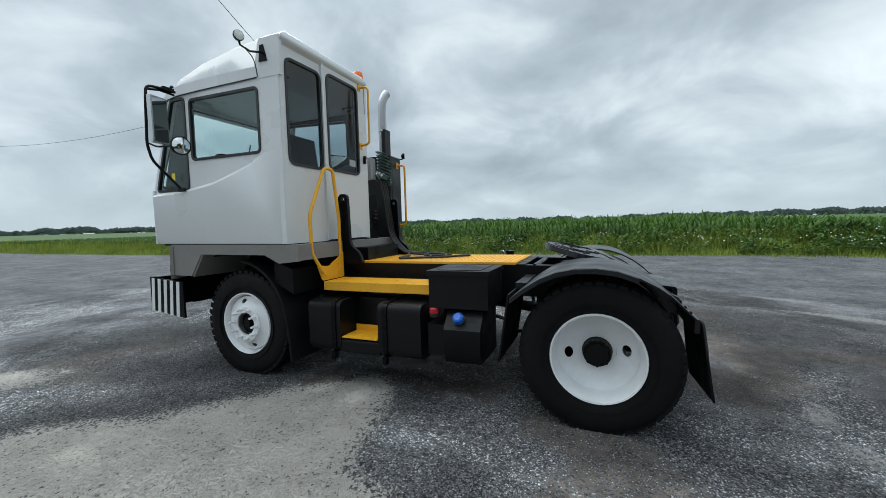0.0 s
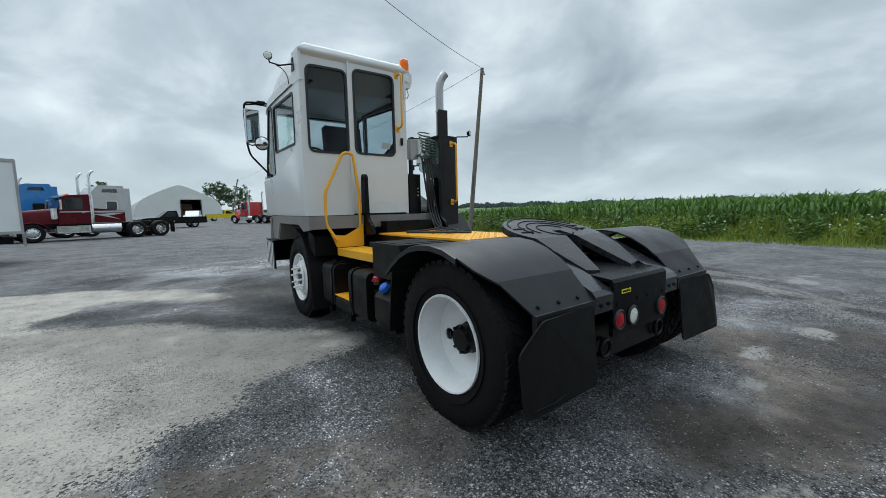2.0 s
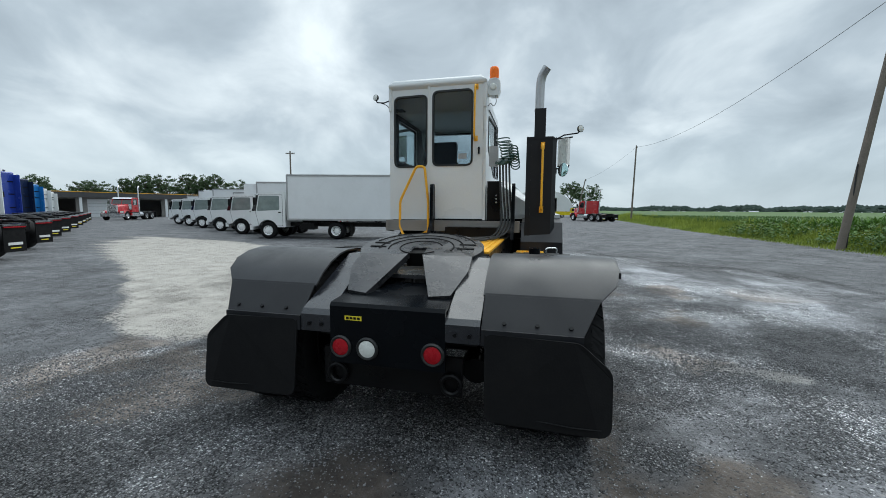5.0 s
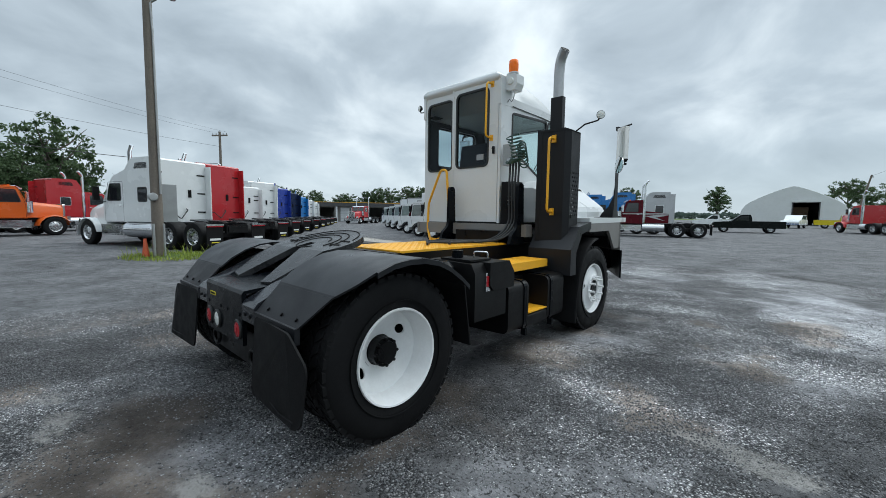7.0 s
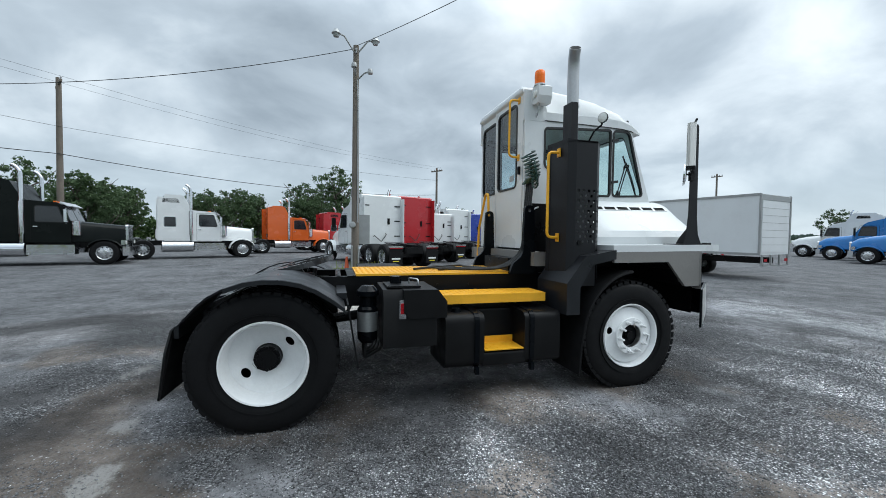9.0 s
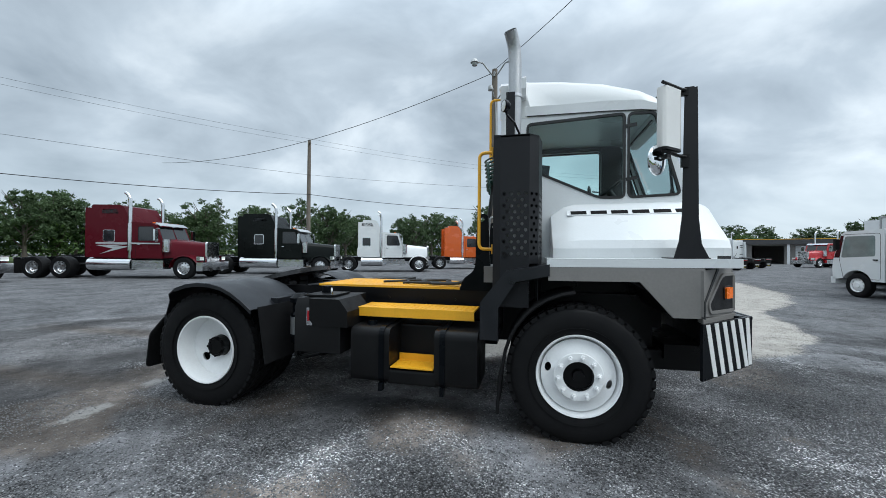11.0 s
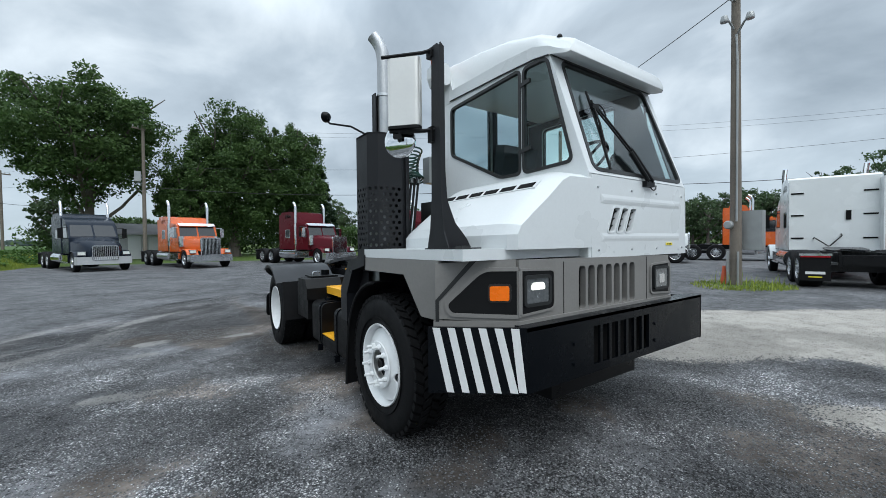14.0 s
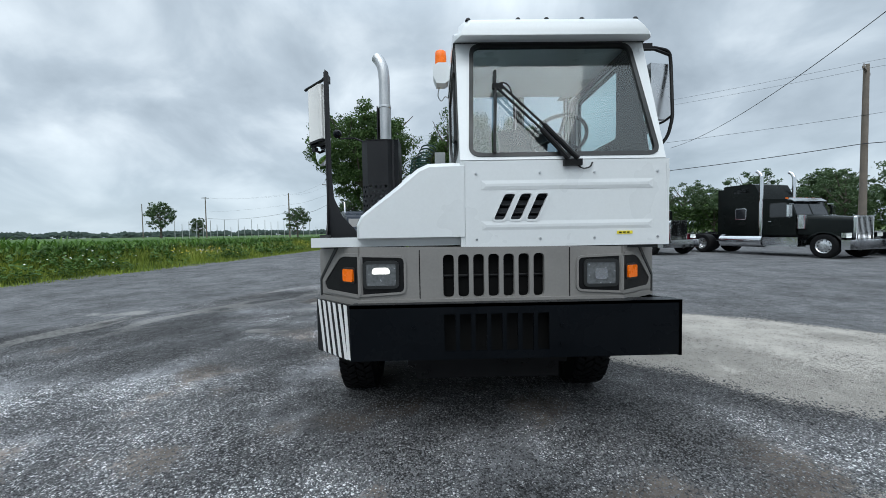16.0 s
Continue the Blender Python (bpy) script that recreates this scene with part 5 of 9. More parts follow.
arc = [(0.56, 0.885), (0.47, 0.955), (0.36, 1.025), (0.25, 1.072), (0.13, 1.096), (0.0, 1.10), (-0.12, 1.085), (-0.24, 1.045), (-0.35, 0.985), (-0.44, 0.915)]
for s in (-1, 1):
    b = sheet(B(), arc[::-1], s * 0.53, s * 1.275, 0.012, lambda i, x: x - s * (0.12 if i == 0 else 0.03 if i == 1 else 0.0))
    fender = part("rear_fender", b, FENDER, TT, "black plastic fender over the dual wheels", smooth=True, angle=40)
    lip = [(y, z) for y, z in arc]
    b = B()
    loft(b, [[(s * 1.275, y, z), (s * 1.287, y, z - 0.004), (s * 1.287, y, z - 0.035), (s * 1.275, y, z - 0.035)] for y, z in lip[:-2]])
    part("fender_lip", b, FENDER, fender, smooth=True)
    b = panel(B(), [(0.54, 0), (1.16, 0), (1.06, 0.20), (0.54, 0.20)], [], lambda u, v: (s * u, -0.43 - v * 0.80, 0.925 - v * 0.82), (0, 0.006, -0.008))
    part("flap_mount", b, CHARCOAL, fender)
    for k in range(3):
        for v in (0.165,):
            u = 0.66 + 0.17 * k
            part("bolt", cyl(B(), (s * u, -0.43 - v * 0.80 - 0.008, 0.925 - v * 0.82 + 0.008), (s * u, -0.43 - v * 0.80 + 0.006, 0.925 - v * 0.82 - 0.006), 0.011, n=6), BLACK, fender)
    part("flap_bar", bevel(box(B(), min(s * 0.54, s * 1.06), max(s * 0.54, s * 1.06), -0.605, -0.575, 0.675, 0.762), 0.006), FENDER, fender)
    low = 0.285
    flap_line = round_poly([(0.56, 0.74), (1.04, 0.74), (1.20, 0.60), (1.20, low), (0.57, low - 0.01)], [0.01, 0.03, 0.04, 0.06, 0.06], 4)
    hang = lambda u, v: (s * u, -0.612 - 0.055 * ((0.74 - v) / 0.5) ** 2 + 0.02 * math.cos(u * 9), v)  # noqa: E731
    flap = part("mudflap", panel(B(), flap_line, [], hang, (0, 0.012, 0)), RUBBER, TT, "black rubber mudflap with rounded corners")
    part("flap_hem", tube(B(), [Vector(hang(u, low + 0.035)) + Vector((0, -0.002, 0)) for u in (0.62, 0.75, 0.88, 1.01, 1.15)], 0.004, 6), RUBBER, flap)
    b = panel(B(), [(0.55, 0.90), (1.22, 0.90), (1.22, 0.42), (0.55, 0.42)], [], lambda u, v: (s * u, 0.575 + 0.08 * ((0.9 - v) / 0.5), v), (0, 0.012, 0))
    part("front_mudflap", b, RUBBER, TT)
    part("fender_bracket", bevel(box(B(), min(s * 0.44, s * 0.95), max(s * 0.44, s * 0.95), 0.50, 0.58, 0.90, 0.945), 0.008), FENDER, TT)

# ---- tail and fifth wheel ----
for s in (-1, 1):
    a, c = (0.345, 0.535) if s > 0 else (-0.535, -0.345)
    b = B()
    loft(b, [[(a, -0.60, 0.775), (c, -0.60, 0.775), (c, -0.60, 0.675), (a, -0.60, 0.675)], [(a, -0.575, 0.805), (c, -0.575, 0.805), (c, -0.56, 0.675), (a, -0.56, 0.675)],
             [(a + 0.02, 0.0, 1.075), (c - 0.02, 0.0, 1.075), (c - 0.02, 0.0, 0.97), (a + 0.02, 0.0, 0.97)], [(a + 0.03, 0.10, 1.075), (c - 0.03, 0.10, 1.075), (c - 0.03, 0.10, 1.0), (a + 0.03, 0.10, 1.0)]])
    ramp = part("guide_ramp", bevel(b, 0.012, 2), RAMP_GREY, TT, "worn grey pickup ramp")
    for k in range(2):
        x = (a + c) / 2 + 0.04 * (k * 2 - 1)
        part("bolt", cyl(B(), (x, -0.595, 0.72), (x, -0.61, 0.72), 0.012, n=6), BLACK, ramp)
b = prism(B(), [(-0.60, 0.50), (-0.60, 0.835), (-0.585, 0.855), (-0.10, 0.90), (-0.10, 0.88), (-0.57, 0.835), (-0.575, 0.50)], "x", -0.345, 0.345)
tail = part("tail_crossmember", bevel(b, 0.008), BLACK_SATIN, TT, "black tail crossmember with round lamps")
for x, m, n in ((-0.277, RED_LENS, "red tail lamp lens"), (-0.111, CLEAR_LENS, "white reversing lamp lens"), (0.276, RED_LENS, "red tail lamp lens")):
    part("lamp_grommet", lathe(B(), [(0.052, 0.0), (0.068, 0.004), (0.068, -0.008), (0.06, -0.016), (0.05, -0.012)], (x, -0.60, 0.597), "y", 28), HOSE, tail, smooth=True)
    part("tail_lamp", lathe(B(), [(0.0, -0.018), (0.03, -0.016), (0.050, -0.010), (0.052, 0.004)], (x, -0.60, 0.597), "y", 28), m, tail, n, smooth=True)
part("sticker", box(B(), -0.25, -0.145, -0.603, -0.600, 0.757, 0.783), LABEL_YELLOW, tail, "small yellow sticker")
for i in range(4):
    part("sticker_bar", box(B(), -0.24 + 0.023 * i, -0.224 + 0.023 * i, -0.605, -0.603, 0.764, 0.777), INK_SHADE, tail)
for x in (-0.30, -0.05, 0.08, 0.30):
    part("bolt", cyl(B(), (x, -0.605, 0.70), (x, -0.59, 0.70), 0.012, n=6), BLACK_SATIN, tail)
# added black plate standing in for the darkness under the tail
part("tow_plate", bevel(box(B(), -0.43, 0.43, -0.52, -0.49, 0.33, 0.56), 0.01), BLACK, TT)
for x in (-0.52, 0.52):
    b = cyl(B(), (x, 0.16, 0.30), (x, 0.16, 0.62), 0.11, 0.12, 20)
    cyl(b, (x, 0.16, 0.62), (x, 0.16, 0.66), 0.14, n=20)
    part("air_spring", b, RUBBER, TT, "black rubber air spring", smooth=True)
    b = cyl(B(), (x * 0.92, -0.34, 0.42), (x * 0.92, -0.16, 0.46), 0.085, n=18)
    cyl(b, (x * 0.92, -0.27, 0.435), (x * 0.92, -0.23, 0.445), 0.095, n=18)
    part("brake_chamber", b, BLACK, TT, "black round brake chamber", smooth=True)
# added plate that hides the lit gravel seen beneath the chassis
part("axle_crossmember", bevel(box(B(), -0.42, 0.42, 0.26, 0.36, 0.40, 0.74), 0.01), BLACK, TT)
for x in (-0.33, 0.37):
    b = B()
    tube(b, [(x + 0.055 * math.cos(t), -0.545, 0.41 + 0.055 * math.sin(t)) for t in (2 * math.pi * i / 20 for i in range(21))], 0.014, 8)
    part("tow_ring", b, BLACK, TT, smooth=True)
FW = pose(0, 0.08, 1.115, 13.5)
pts = []
for i in range(33):
    t = radians(-28 + 236 * i / 32)
    pts.append((0.455 * math.cos(t), 0.04 + 0.36 * math.sin(t)))
plate = pts + [(-0.40, -0.30), (-0.33, -0.52), (-0.20, -0.54), (-0.055, -0.13), (-0.05, 0.02), (0.05, 0.02), (0.055, -0.13), (0.20, -0.54), (0.33, -0.52), (0.40, -0.30)]
b = panel(B(), plate, [], lambda u, v: FW @ Vector((u, v, -0.30 * max(0, -0.17 - v))), FW.to_3x3() @ Vector((0, 0, -0.045)))
fw = part("fifth_wheel", bevel(b, 0.008, 2, 60), GREASE, TT, "greasy black fifth wheel coupling plate")
for rr, a0, a1 in ((0.31, -10, 190), (0.24, -15, 195), (0.155, 20, 320), (0.40, 20, 160)):
    b = tube(B(), [FW @ Vector((rr * math.cos(radians(a0 + (a1 - a0) * i / 24)), 0.03 + rr * 0.9 * math.sin(radians(a0 + (a1 - a0) * i / 24)), 0.0)) for i in range(25)], 0.006, 6)
    part("grease_groove", b, INK_SHADE, fw)
for s in (-1, 1):
    for k in range(2):
        b = obox(B(), FW @ Vector((s * 0.33, 0.02 + 0.09 * k, 0.002)), 0.12, 0.018, 0.006, 13.5)
        part("plate_slot", b, INK_SHADE, fw)
    part("pivot_bracket", bevel(prism(B(), [(0.0, 0.95), (0.28, 0.95), (0.18, 1.09), (0.05, 1.09)], "x", s * 0.26 - 0.03, s * 0.26 + 0.03), 0.01), GREASE, fw)
part("coupling_jaw", bevel(obox(B(), FW @ Vector((0, 0.02, -0.06)), 0.16, 0.2, 0.09, 13.5), 0.01), INK_SHADE, fw)
part("support_plate", bevel(box(B(), -0.43, 0.43, -0.12, 0.42, 0.93, 0.955), 0.006), GREASE, TT)
for s in (-1, 1):
    b = cyl(B(), (s * 0.28, 0.20, 0.60), (s * 0.28, 0.26, 1.05), 0.045, n=14)
    part("lift_cylinder", b, GREASE, TT, smooth=True)

# ---- deck ----
for y0, y1 in ((0.68, 1.52), (1.525, 2.33)):
    deck = part("deck_plate", bevel(box(B(), -0.425, 0.425, y0, y1, 1.024, 1.044), 0.004), YELLOW, TT, "yellow tread-plate deck")
    b = B()
    ny_, nx_ = int((y1 - y0) / 0.05), 16
    for i in range(nx_):
        for j in range(ny_):
            obox(b, (-0.40 + 0.8 * (i + 0.5) / nx_, y0 + (j + 0.5) * (y1 - y0) / ny_, 1.0445), 0.030, 0.007, 0.003, 0, 0, 45 if (i + j) % 2 else -45)
    tagged(part("tread_pattern", b, YELLOW, deck), kind="stuff")
part("deck_edge", bevel(box(B(), -0.44, 0.44, 0.60, 0.68, 1.02, 1.03), 0.003), BLACK, TT)
part("deck_tube", cyl(B(), (-0.40, 0.52, 1.0), (0.40, 0.52, 1.0), 0.03), BLACK, TT)
# lugs behind the cab
for x in (-0.555, 0.50):
    b = panel(B(), round_poly([(2.55, 1.03), (2.22, 1.03), (2.26, 1.14), (2.37, 1.22), (2.385, 1.735), (2.49, 1.735), (2.51, 1.24)], [0.02, 0.02, 0.03, 0.06, 0.05, 0.05, 0.05], 5),
              [[(2.435 + 0.02 * math.cos(t), 1.685 + 0.02 * math.sin(t)) for t in (2 * math.pi * i / 14 for i in range(14))]], lambda u, v: (x, u, v), (0.04, 0, 0))
    part("cab_guide_lug", bevel(b, 0.004, 2, 60), BLACK_SATIN, TT, "black cab guide lug with a hole")

# ---- yellow hand rail ----
b = tube(B(), soft_line([(-0.60, 2.46, 0.94), (-0.60, 2.46, 1.50), (-0.655, 2.47, 1.97), (-0.77, 2.48, 1.975), (-1.00, 2.48, 1.52), (-1.005, 2.47, 1.16), (-0.90, 2.43, 0.98)], 0.05, 5), 0.017, 10)
rail = part("hand_rail", b, YELLOW, TT, "yellow tubular hand rail", smooth=True)
b = panel(B(), round_poly([(-0.57, 0.90), (-0.90, 0.90), (-0.965, 1.05), (-0.80, 1.03), (-0.66, 1.10), (-0.57, 1.16)], 0.02, 3), [], lambda u, v: (u, 2.445, v), (0, 0.008, 0))
part("rail_plate", b, YELLOW, rail)
for x, z in ((-0.66, 0.96), (-0.66, 1.04), (-0.85, 0.95)):
    part("bolt", cyl(B(), (x, 2.436, z), (x, 2.45, z), 0.013, n=6), YELLOW, rail)

# ---- steps, tanks and boxes ----
def step_set(s, y0, y1, t1, t2, parent):
    """An upper yellow step over a black saddle tank with a lower step let into it."""
    lo, hi = (lambda a, b: (min(s * a, s * b), max(s * a, s * b)))(0.58, 0.905)
    b = box(B(), lo, hi, y0, y1, 0.882, 0.895)
    box(b, min(s * 0.893, s * 0.905), max(s * 0.893, s * 0.905), y0, y1, 0.815, 0.883)
    box(b, lo, hi, y0, y0 + 0.012, 0.822, 0.883)
    step = part("upper_step", bevel(b, 0.003), YELLOW, parent, "yellow tread-plate step")
    b = B()
    for i in range(6):
        for j in range(int((y1 - y0) / 0.05)):
            obox(b, (s * (0.61 + 0.05 * i), y0 + 0.03 + 0.05 * j, 0.8958), 0.028, 0.007, 0.003, 0, 0, 45 if (i + j) % 2 else -45)
    tagged(part("tread_pattern", b, YELLOW, step), kind="stuff")
    ya, yb, yc, yd = t1[0], t1[1], t2[0], t2[1]
    prof = lambda m: round_poly([(s * 0.56, 0.285), (s * m, 0.30), (s * m, 0.75), (s * 0.56, 0.765)], [0.03, 0.07, 0.07, 0.03], 5)  # noqa: E731
    for a, c in ((ya, yb), (yc, yd)):
        b = bevel(prism(B(), prof(1.075), "y", a, c), 0.025, 3, 50)
        tank = part("saddle_tank", b, PLASTIC, parent, "black saddle tank beside the frame", smooth=True)
        k = c - 0.07 if (a, c) == (ya, yb) else a + 0.07
        b = ring_strip(B(), inset(prof(1.075), -0.010), prof(1.075), lambda u, v: (u, k - 0.022, v), (0, 0.044, 0))
        part("tank_strap", b, BLACK_SATIN, tank)
        part("strap_bolt", bevel(box(B(), min(s * 1.05, s * 1.10), max(s * 1.05, s * 1.10), k - 0.016, k + 0.016, 0.245, 0.305), 0.004), BLACK_SATIN, tank)
    b = prism(B(), round_poly([(s * 0.56, 0.285), (s * 1.07, 0.30), (s * 1.07, 0.415), (s * 0.80, 0.43), (s * 0.78, 0.745), (s * 0.56, 0.76)], 0.02, 3), "y", yb - 0.01, yc + 0.01)
    part("tank_recess", b, PLASTIC, parent)
    b = box(B(), *sorted((s * 0.84, s * 1.075)), yb + 0.01, yc - 0.01, 0.433, 0.443)
    box(b, *sorted((s * 0.84, s * 0.85)), yb + 0.01, yc - 0.01, 0.443, 0.50)
    low = part("lower_step", bevel(b, 0.003), YELLOW, parent, "small yellow tread-plate step")
    b = B()
    for i in range(4):
        for j in range(int((yc - yb) / 0.05)):
            obox(b, (s * (0.88 + 0.05 * i), yb + 0.045 + 0.05 * j, 0.4438), 0.028, 0.007, 0.003, 0, 0, 45 if (i + j) % 2 else -45)
    tagged(part("tread_pattern", b, YELLOW, low), kind="stuff")


step_set(-1, 1.32, 2.43, (1.34, 1.745), (2.13, 2.48), TT)
step_set(1, 1.36, 2.42, (1.385, 1.735), (2.12, 2.475), TT)
part("tank_cap", cyl(B(), (0.93, 1.52, 0.74), (0.93, 1.52, 0.785), 0.045, 0.04, 16), BLACK_SATIN, TT)
part("tank_cap", cyl(B(), (-0.93, 2.43, 0.74), (-0.93, 2.43, 0.775), 0.04, 0.035, 16), BLACK_SATIN, TT)
# left: battery box over a fluid tank with coloured caps
b = bevel(box(B(), -1.03, -0.56, 0.78, 1.275, 0.735, 1.005), 0.015)
bx = part("battery_box", b, PLASTIC, TT, "black battery box with a moulded lid")
part("box_lid", bevel(box(B(), -1.05, -0.55, 0.765, 1.29, 1.0, 1.035), 0.012), PLASTIC, bx)
part("lid_ring", lathe(B(), [(0.10, 0.0), (0.105, 0.006), (0.125, 0.006), (0.13, 0.0)], (-0.82, 1.03, 1.034), "z", 28), PLASTIC, bx, smooth=True)
part("lid_rib", bevel(box(B(), -1.0, -0.6, 0.85, 1.21, 1.033, 1.039), 0.004), PLASTIC, bx)
b = prism(B(), [(-0.60, 0.32), (-1.06, 0.32), (-1.10, 0.40), (-1.10, 0.585), (-0.98, 0.71), (-0.60, 0.72)], "y", 0.83, 1.13)
tk = part("fluid_tank", bevel(b, 0.02, 3), PLASTIC, TT, "black fluid tank with a blue cap", smooth=True)
nrm = Vector((-0.72, 0, 0.69))
p0 = Vector((-1.035, 1.016, 0.645))
b = cyl(B(), p0 - nrm * 0.02, p0 + nrm * 0.02, 0.05, n=18)
part("cap_neck", b, HOSE, tk)
b = lathe(B(), [(0.0, 0.045), (0.03, 0.045), (0.043, 0.035), (0.046, 0.0)], (0, 0, 0), "z", 14)
bmesh.ops.transform(b, matrix=Matrix.Translation(p0 + nrm * 0.02) @ nrm.to_track_quat("Z", "Y").to_matrix().to_4x4(), verts=b.verts)
part("filler_cap", b, BLUE_PLASTIC, tk, "bright blue filler cap", smooth=True)
part("bracket", bevel(box(B(), -1.02, -0.60, 1.13, 1.30, 0.35, 0.60), 0.02), PLASTIC, TT)
b = cyl(B(), (-1.0, 1.24, 0.66), (-1.0, 1.24, 0.70), 0.045, n=14)
part("cap_stem", b, HOSE, TT)
b = lathe(B(), [(0.0, 0.035), (0.03, 0.035), (0.04, 0.025), (0.042, -0.01)], (-1.01, 1.24, 0.70), "z", 14)
tube(b, [(-1.06, 1.24, 0.70), (-0.96, 1.24, 0.71)], 0.012)
part("drain_cap", b, RED_PLASTIC, TT, "red plastic cap", smooth=True)
b = tube(B(), soft_line([(-0.7, 0.80, 0.62), (-0.72, 0.70, 0.60), (-0.70, 0.66, 0.50), (-0.6, 0.6, 0.48)], 0.05), 0.016, 8)
part("hose", b, HOSE, TT, smooth=True)
# right: hydraulic tank, filter and reflector
b = prism(B(), [(0.60, 0.52), (1.10, 0.52), (1.10, 0.90), (1.06, 0.975), (0.60, 0.985)], "y", 0.86, 1.30)
ht = part("hydraulic_tank", bevel(b, 0.02, 3), PLASTIC, TT, "black steel hydraulic tank", smooth=True)
b = prism(B(), [(1.02, 0.98), (1.02, 0.80), (1.07, 0.75), (1.38, 0.75), (1.38, 0.88), (1.30, 0.98)], "x", 0.72, 1.13)
part("tank_hump", bevel(b, 0.02, 3), PLASTIC, ht, smooth=True)
part("tank_lid", bevel(box(B(), 0.70, 1.02, 0.90, 1.18, 0.985, 1.0), 0.006), PLASTIC, ht)
b = cyl(B(), (0.80, 1.0, 0.99), (0.80, 1.0, 1.06), 0.05, n=14)
part("breather_cap", b, BLACK_SATIN, ht, smooth=True)
part("grip", tube(B(), soft_line([(0.90, 1.10, 1.0), (0.90, 1.10, 1.05), (1.0, 1.16, 1.05), (1.0, 1.16, 1.0)], 0.03), 0.008), STEEL, ht)
part("reflector_base", bevel(box(B(), 1.09, 1.115, 0.985, 1.04, 0.75, 0.90), 0.005), CHROME, ht)
part("reflector", bevel(box(B(), 1.112, 1.12, 0.995, 1.03, 0.79, 0.875), 0.004), RED_LENS, ht, "red and white sight glass")
b = lathe(B(), [(0.0, 0.52), (0.06, 0.52), (0.085, 0.55), (0.085, 0.80), (0.07, 0.82), (0.07, 0.90), (0.092, 0.91), (0.092, 0.95), (0.05, 0.99), (0.0, 0.995)], (0.86, 0.755, 0), "z", 24)
part("oil_filter", b, BLACK_SATIN, TT, "black and grey spin-on filter", smooth=True)
part("filter_band", lathe(B(), [(0.087, 0.62), (0.088, 0.62), (0.088, 0.78), (0.087, 0.78)], (0.86, 0.755, 0), "z", 24), GREY_METAL, TT, smooth=True)
b = B()
for k in range(4):
    tube(b, soft_line([(0.80 + 0.03 * k, 0.74, 0.54), (0.78 + 0.03 * k, 0.72, 0.44 - 0.02 * k), (0.66, 0.78 + 0.04 * k, 0.40), (0.5, 0.9, 0.55)], 0.06), 0.014, 6)
part("hose_bundle", b, HOSE, TT, smooth=True)

# ---- front fenders ----
b = prism(B(), [(2.50, 0.90), (2.50, 1.0), (2.70, 1.245), (3.04, 1.30), (3.04, 1.215), (2.78, 1.165), (2.64, 0.96), (2.64, 0.72), (2.50, 0.72)], "x", 0.62, 1.135)
part("front_fender", bevel(b, 0.012), FENDER, TT, "angular black front fender")
for s in (-1, 1):
    arcf = [(3.283 + 0.60 * math.cos(radians(a)), 0.50 + 0.60 * math.sin(radians(a))) for a in (95, 105, 115, 125, 135, 145, 155, 165, 173)] + [(2.66, 0.45), (2.64, 0.18)]
    b = sheet(B(), arcf, s * 0.66, s * 1.145, 0.012)
    part("wheel_arch", b, RUBBER, TT, "black rubber wheel-arch flap", smooth=True)
    b = tube(B(), [(s * 1.145, y, z) for y, z in arcf], 0.014, 6)
    part("arch_bead", b, RUBBER, TT, smooth=True)
    b = sheet(B(), [(3.9, 0.95), (3.8, 1.10), (3.6, 1.19), (3.0, 1.20), (2.7, 1.13)], s * 0.45, s * 1.06, 0.01)
    part("inner_arch", b, BLACK, TT)
b = prism(B(), [(2.62, 0.80), (2.62, 1.03), (2.85, 1.10), (2.85, 0.9)], "x", -1.10, -0.62)
part("arch_filler", bevel(b, 0.04, 3), RUBBER, TT)

# ---- exhaust guard and stack ----
plan = [(0.66, 2.56), (0.98, 2.58), (1.03, 2.645), (1.03, 2.88), (0.965, 2.955), (0.76, 2.985), (0.66, 2.93)]
guard = new("exhaust_guard")
guard.parent = TT
tagged(guard, "tall black perforated exhaust guard")
for i, ((ax, ay), (bx_, by)) in enumerate(zip(plan, plan[1:] + plan[:1])):
    p, q = Vector((ax, ay, 0)), Vector((bx_, by, 0))
    L, d = (q - p).length, (q - p).normalized()
    out = Vector((d.y, -d.x, 0))
    holes = []
    if i in (2, 3, 4):
        cols = max(2, int(L / 0.048))
        for r_ in range(11):
            for c_ in range(cols - (r_ % 2)):
                u, v = (c_ + 0.5 + 0.5 * (r_ % 2)) * L / cols, 1.375 + 0.0465 * r_
                holes.append([(u + 0.0145 * math.cos(t), v + 0.0145 * math.sin(t)) for t in (2 * math.pi * k / 8 for k in range(8))])
    zl = 0.96 if i != 3 else 1.30
    b = panel(B(), [(0, zl), (L, zl), (L, 2.32 if i in (0, 6) else 2.30), (0, 2.32 if i in (0, 1, 6) else 2.30)], holes, lambda u, v: p + d * u + Vector((0, 0, v)), out * -0.006)
    part("guard_panel", b, CHARCOAL, guard)
b = prism(B(), [(x, y) for x, y in plan], "z", 2.283, 2.295)
part("guard_top", b, CHARCOAL, guard)
part("muffler", cyl(B(), (0.85, 2.74, 1.05), (0.85, 2.74, 2.25), 0.14, n=24), STACK, guard, smooth=True)
for y in (2.585, 2.955):
    part("guard_seam", bevel(box(B(), 0.70, 0.72, y - 0.025, y + 0.025, 0.98, 2.29), 0.004), CHARCOAL, guard)
part("guard_bolt", cyl(B(), (1.025, 2.69, 1.36), (1.04, 2.69, 1.36), 0.022, n=12), BLACK, guard)
b = B()
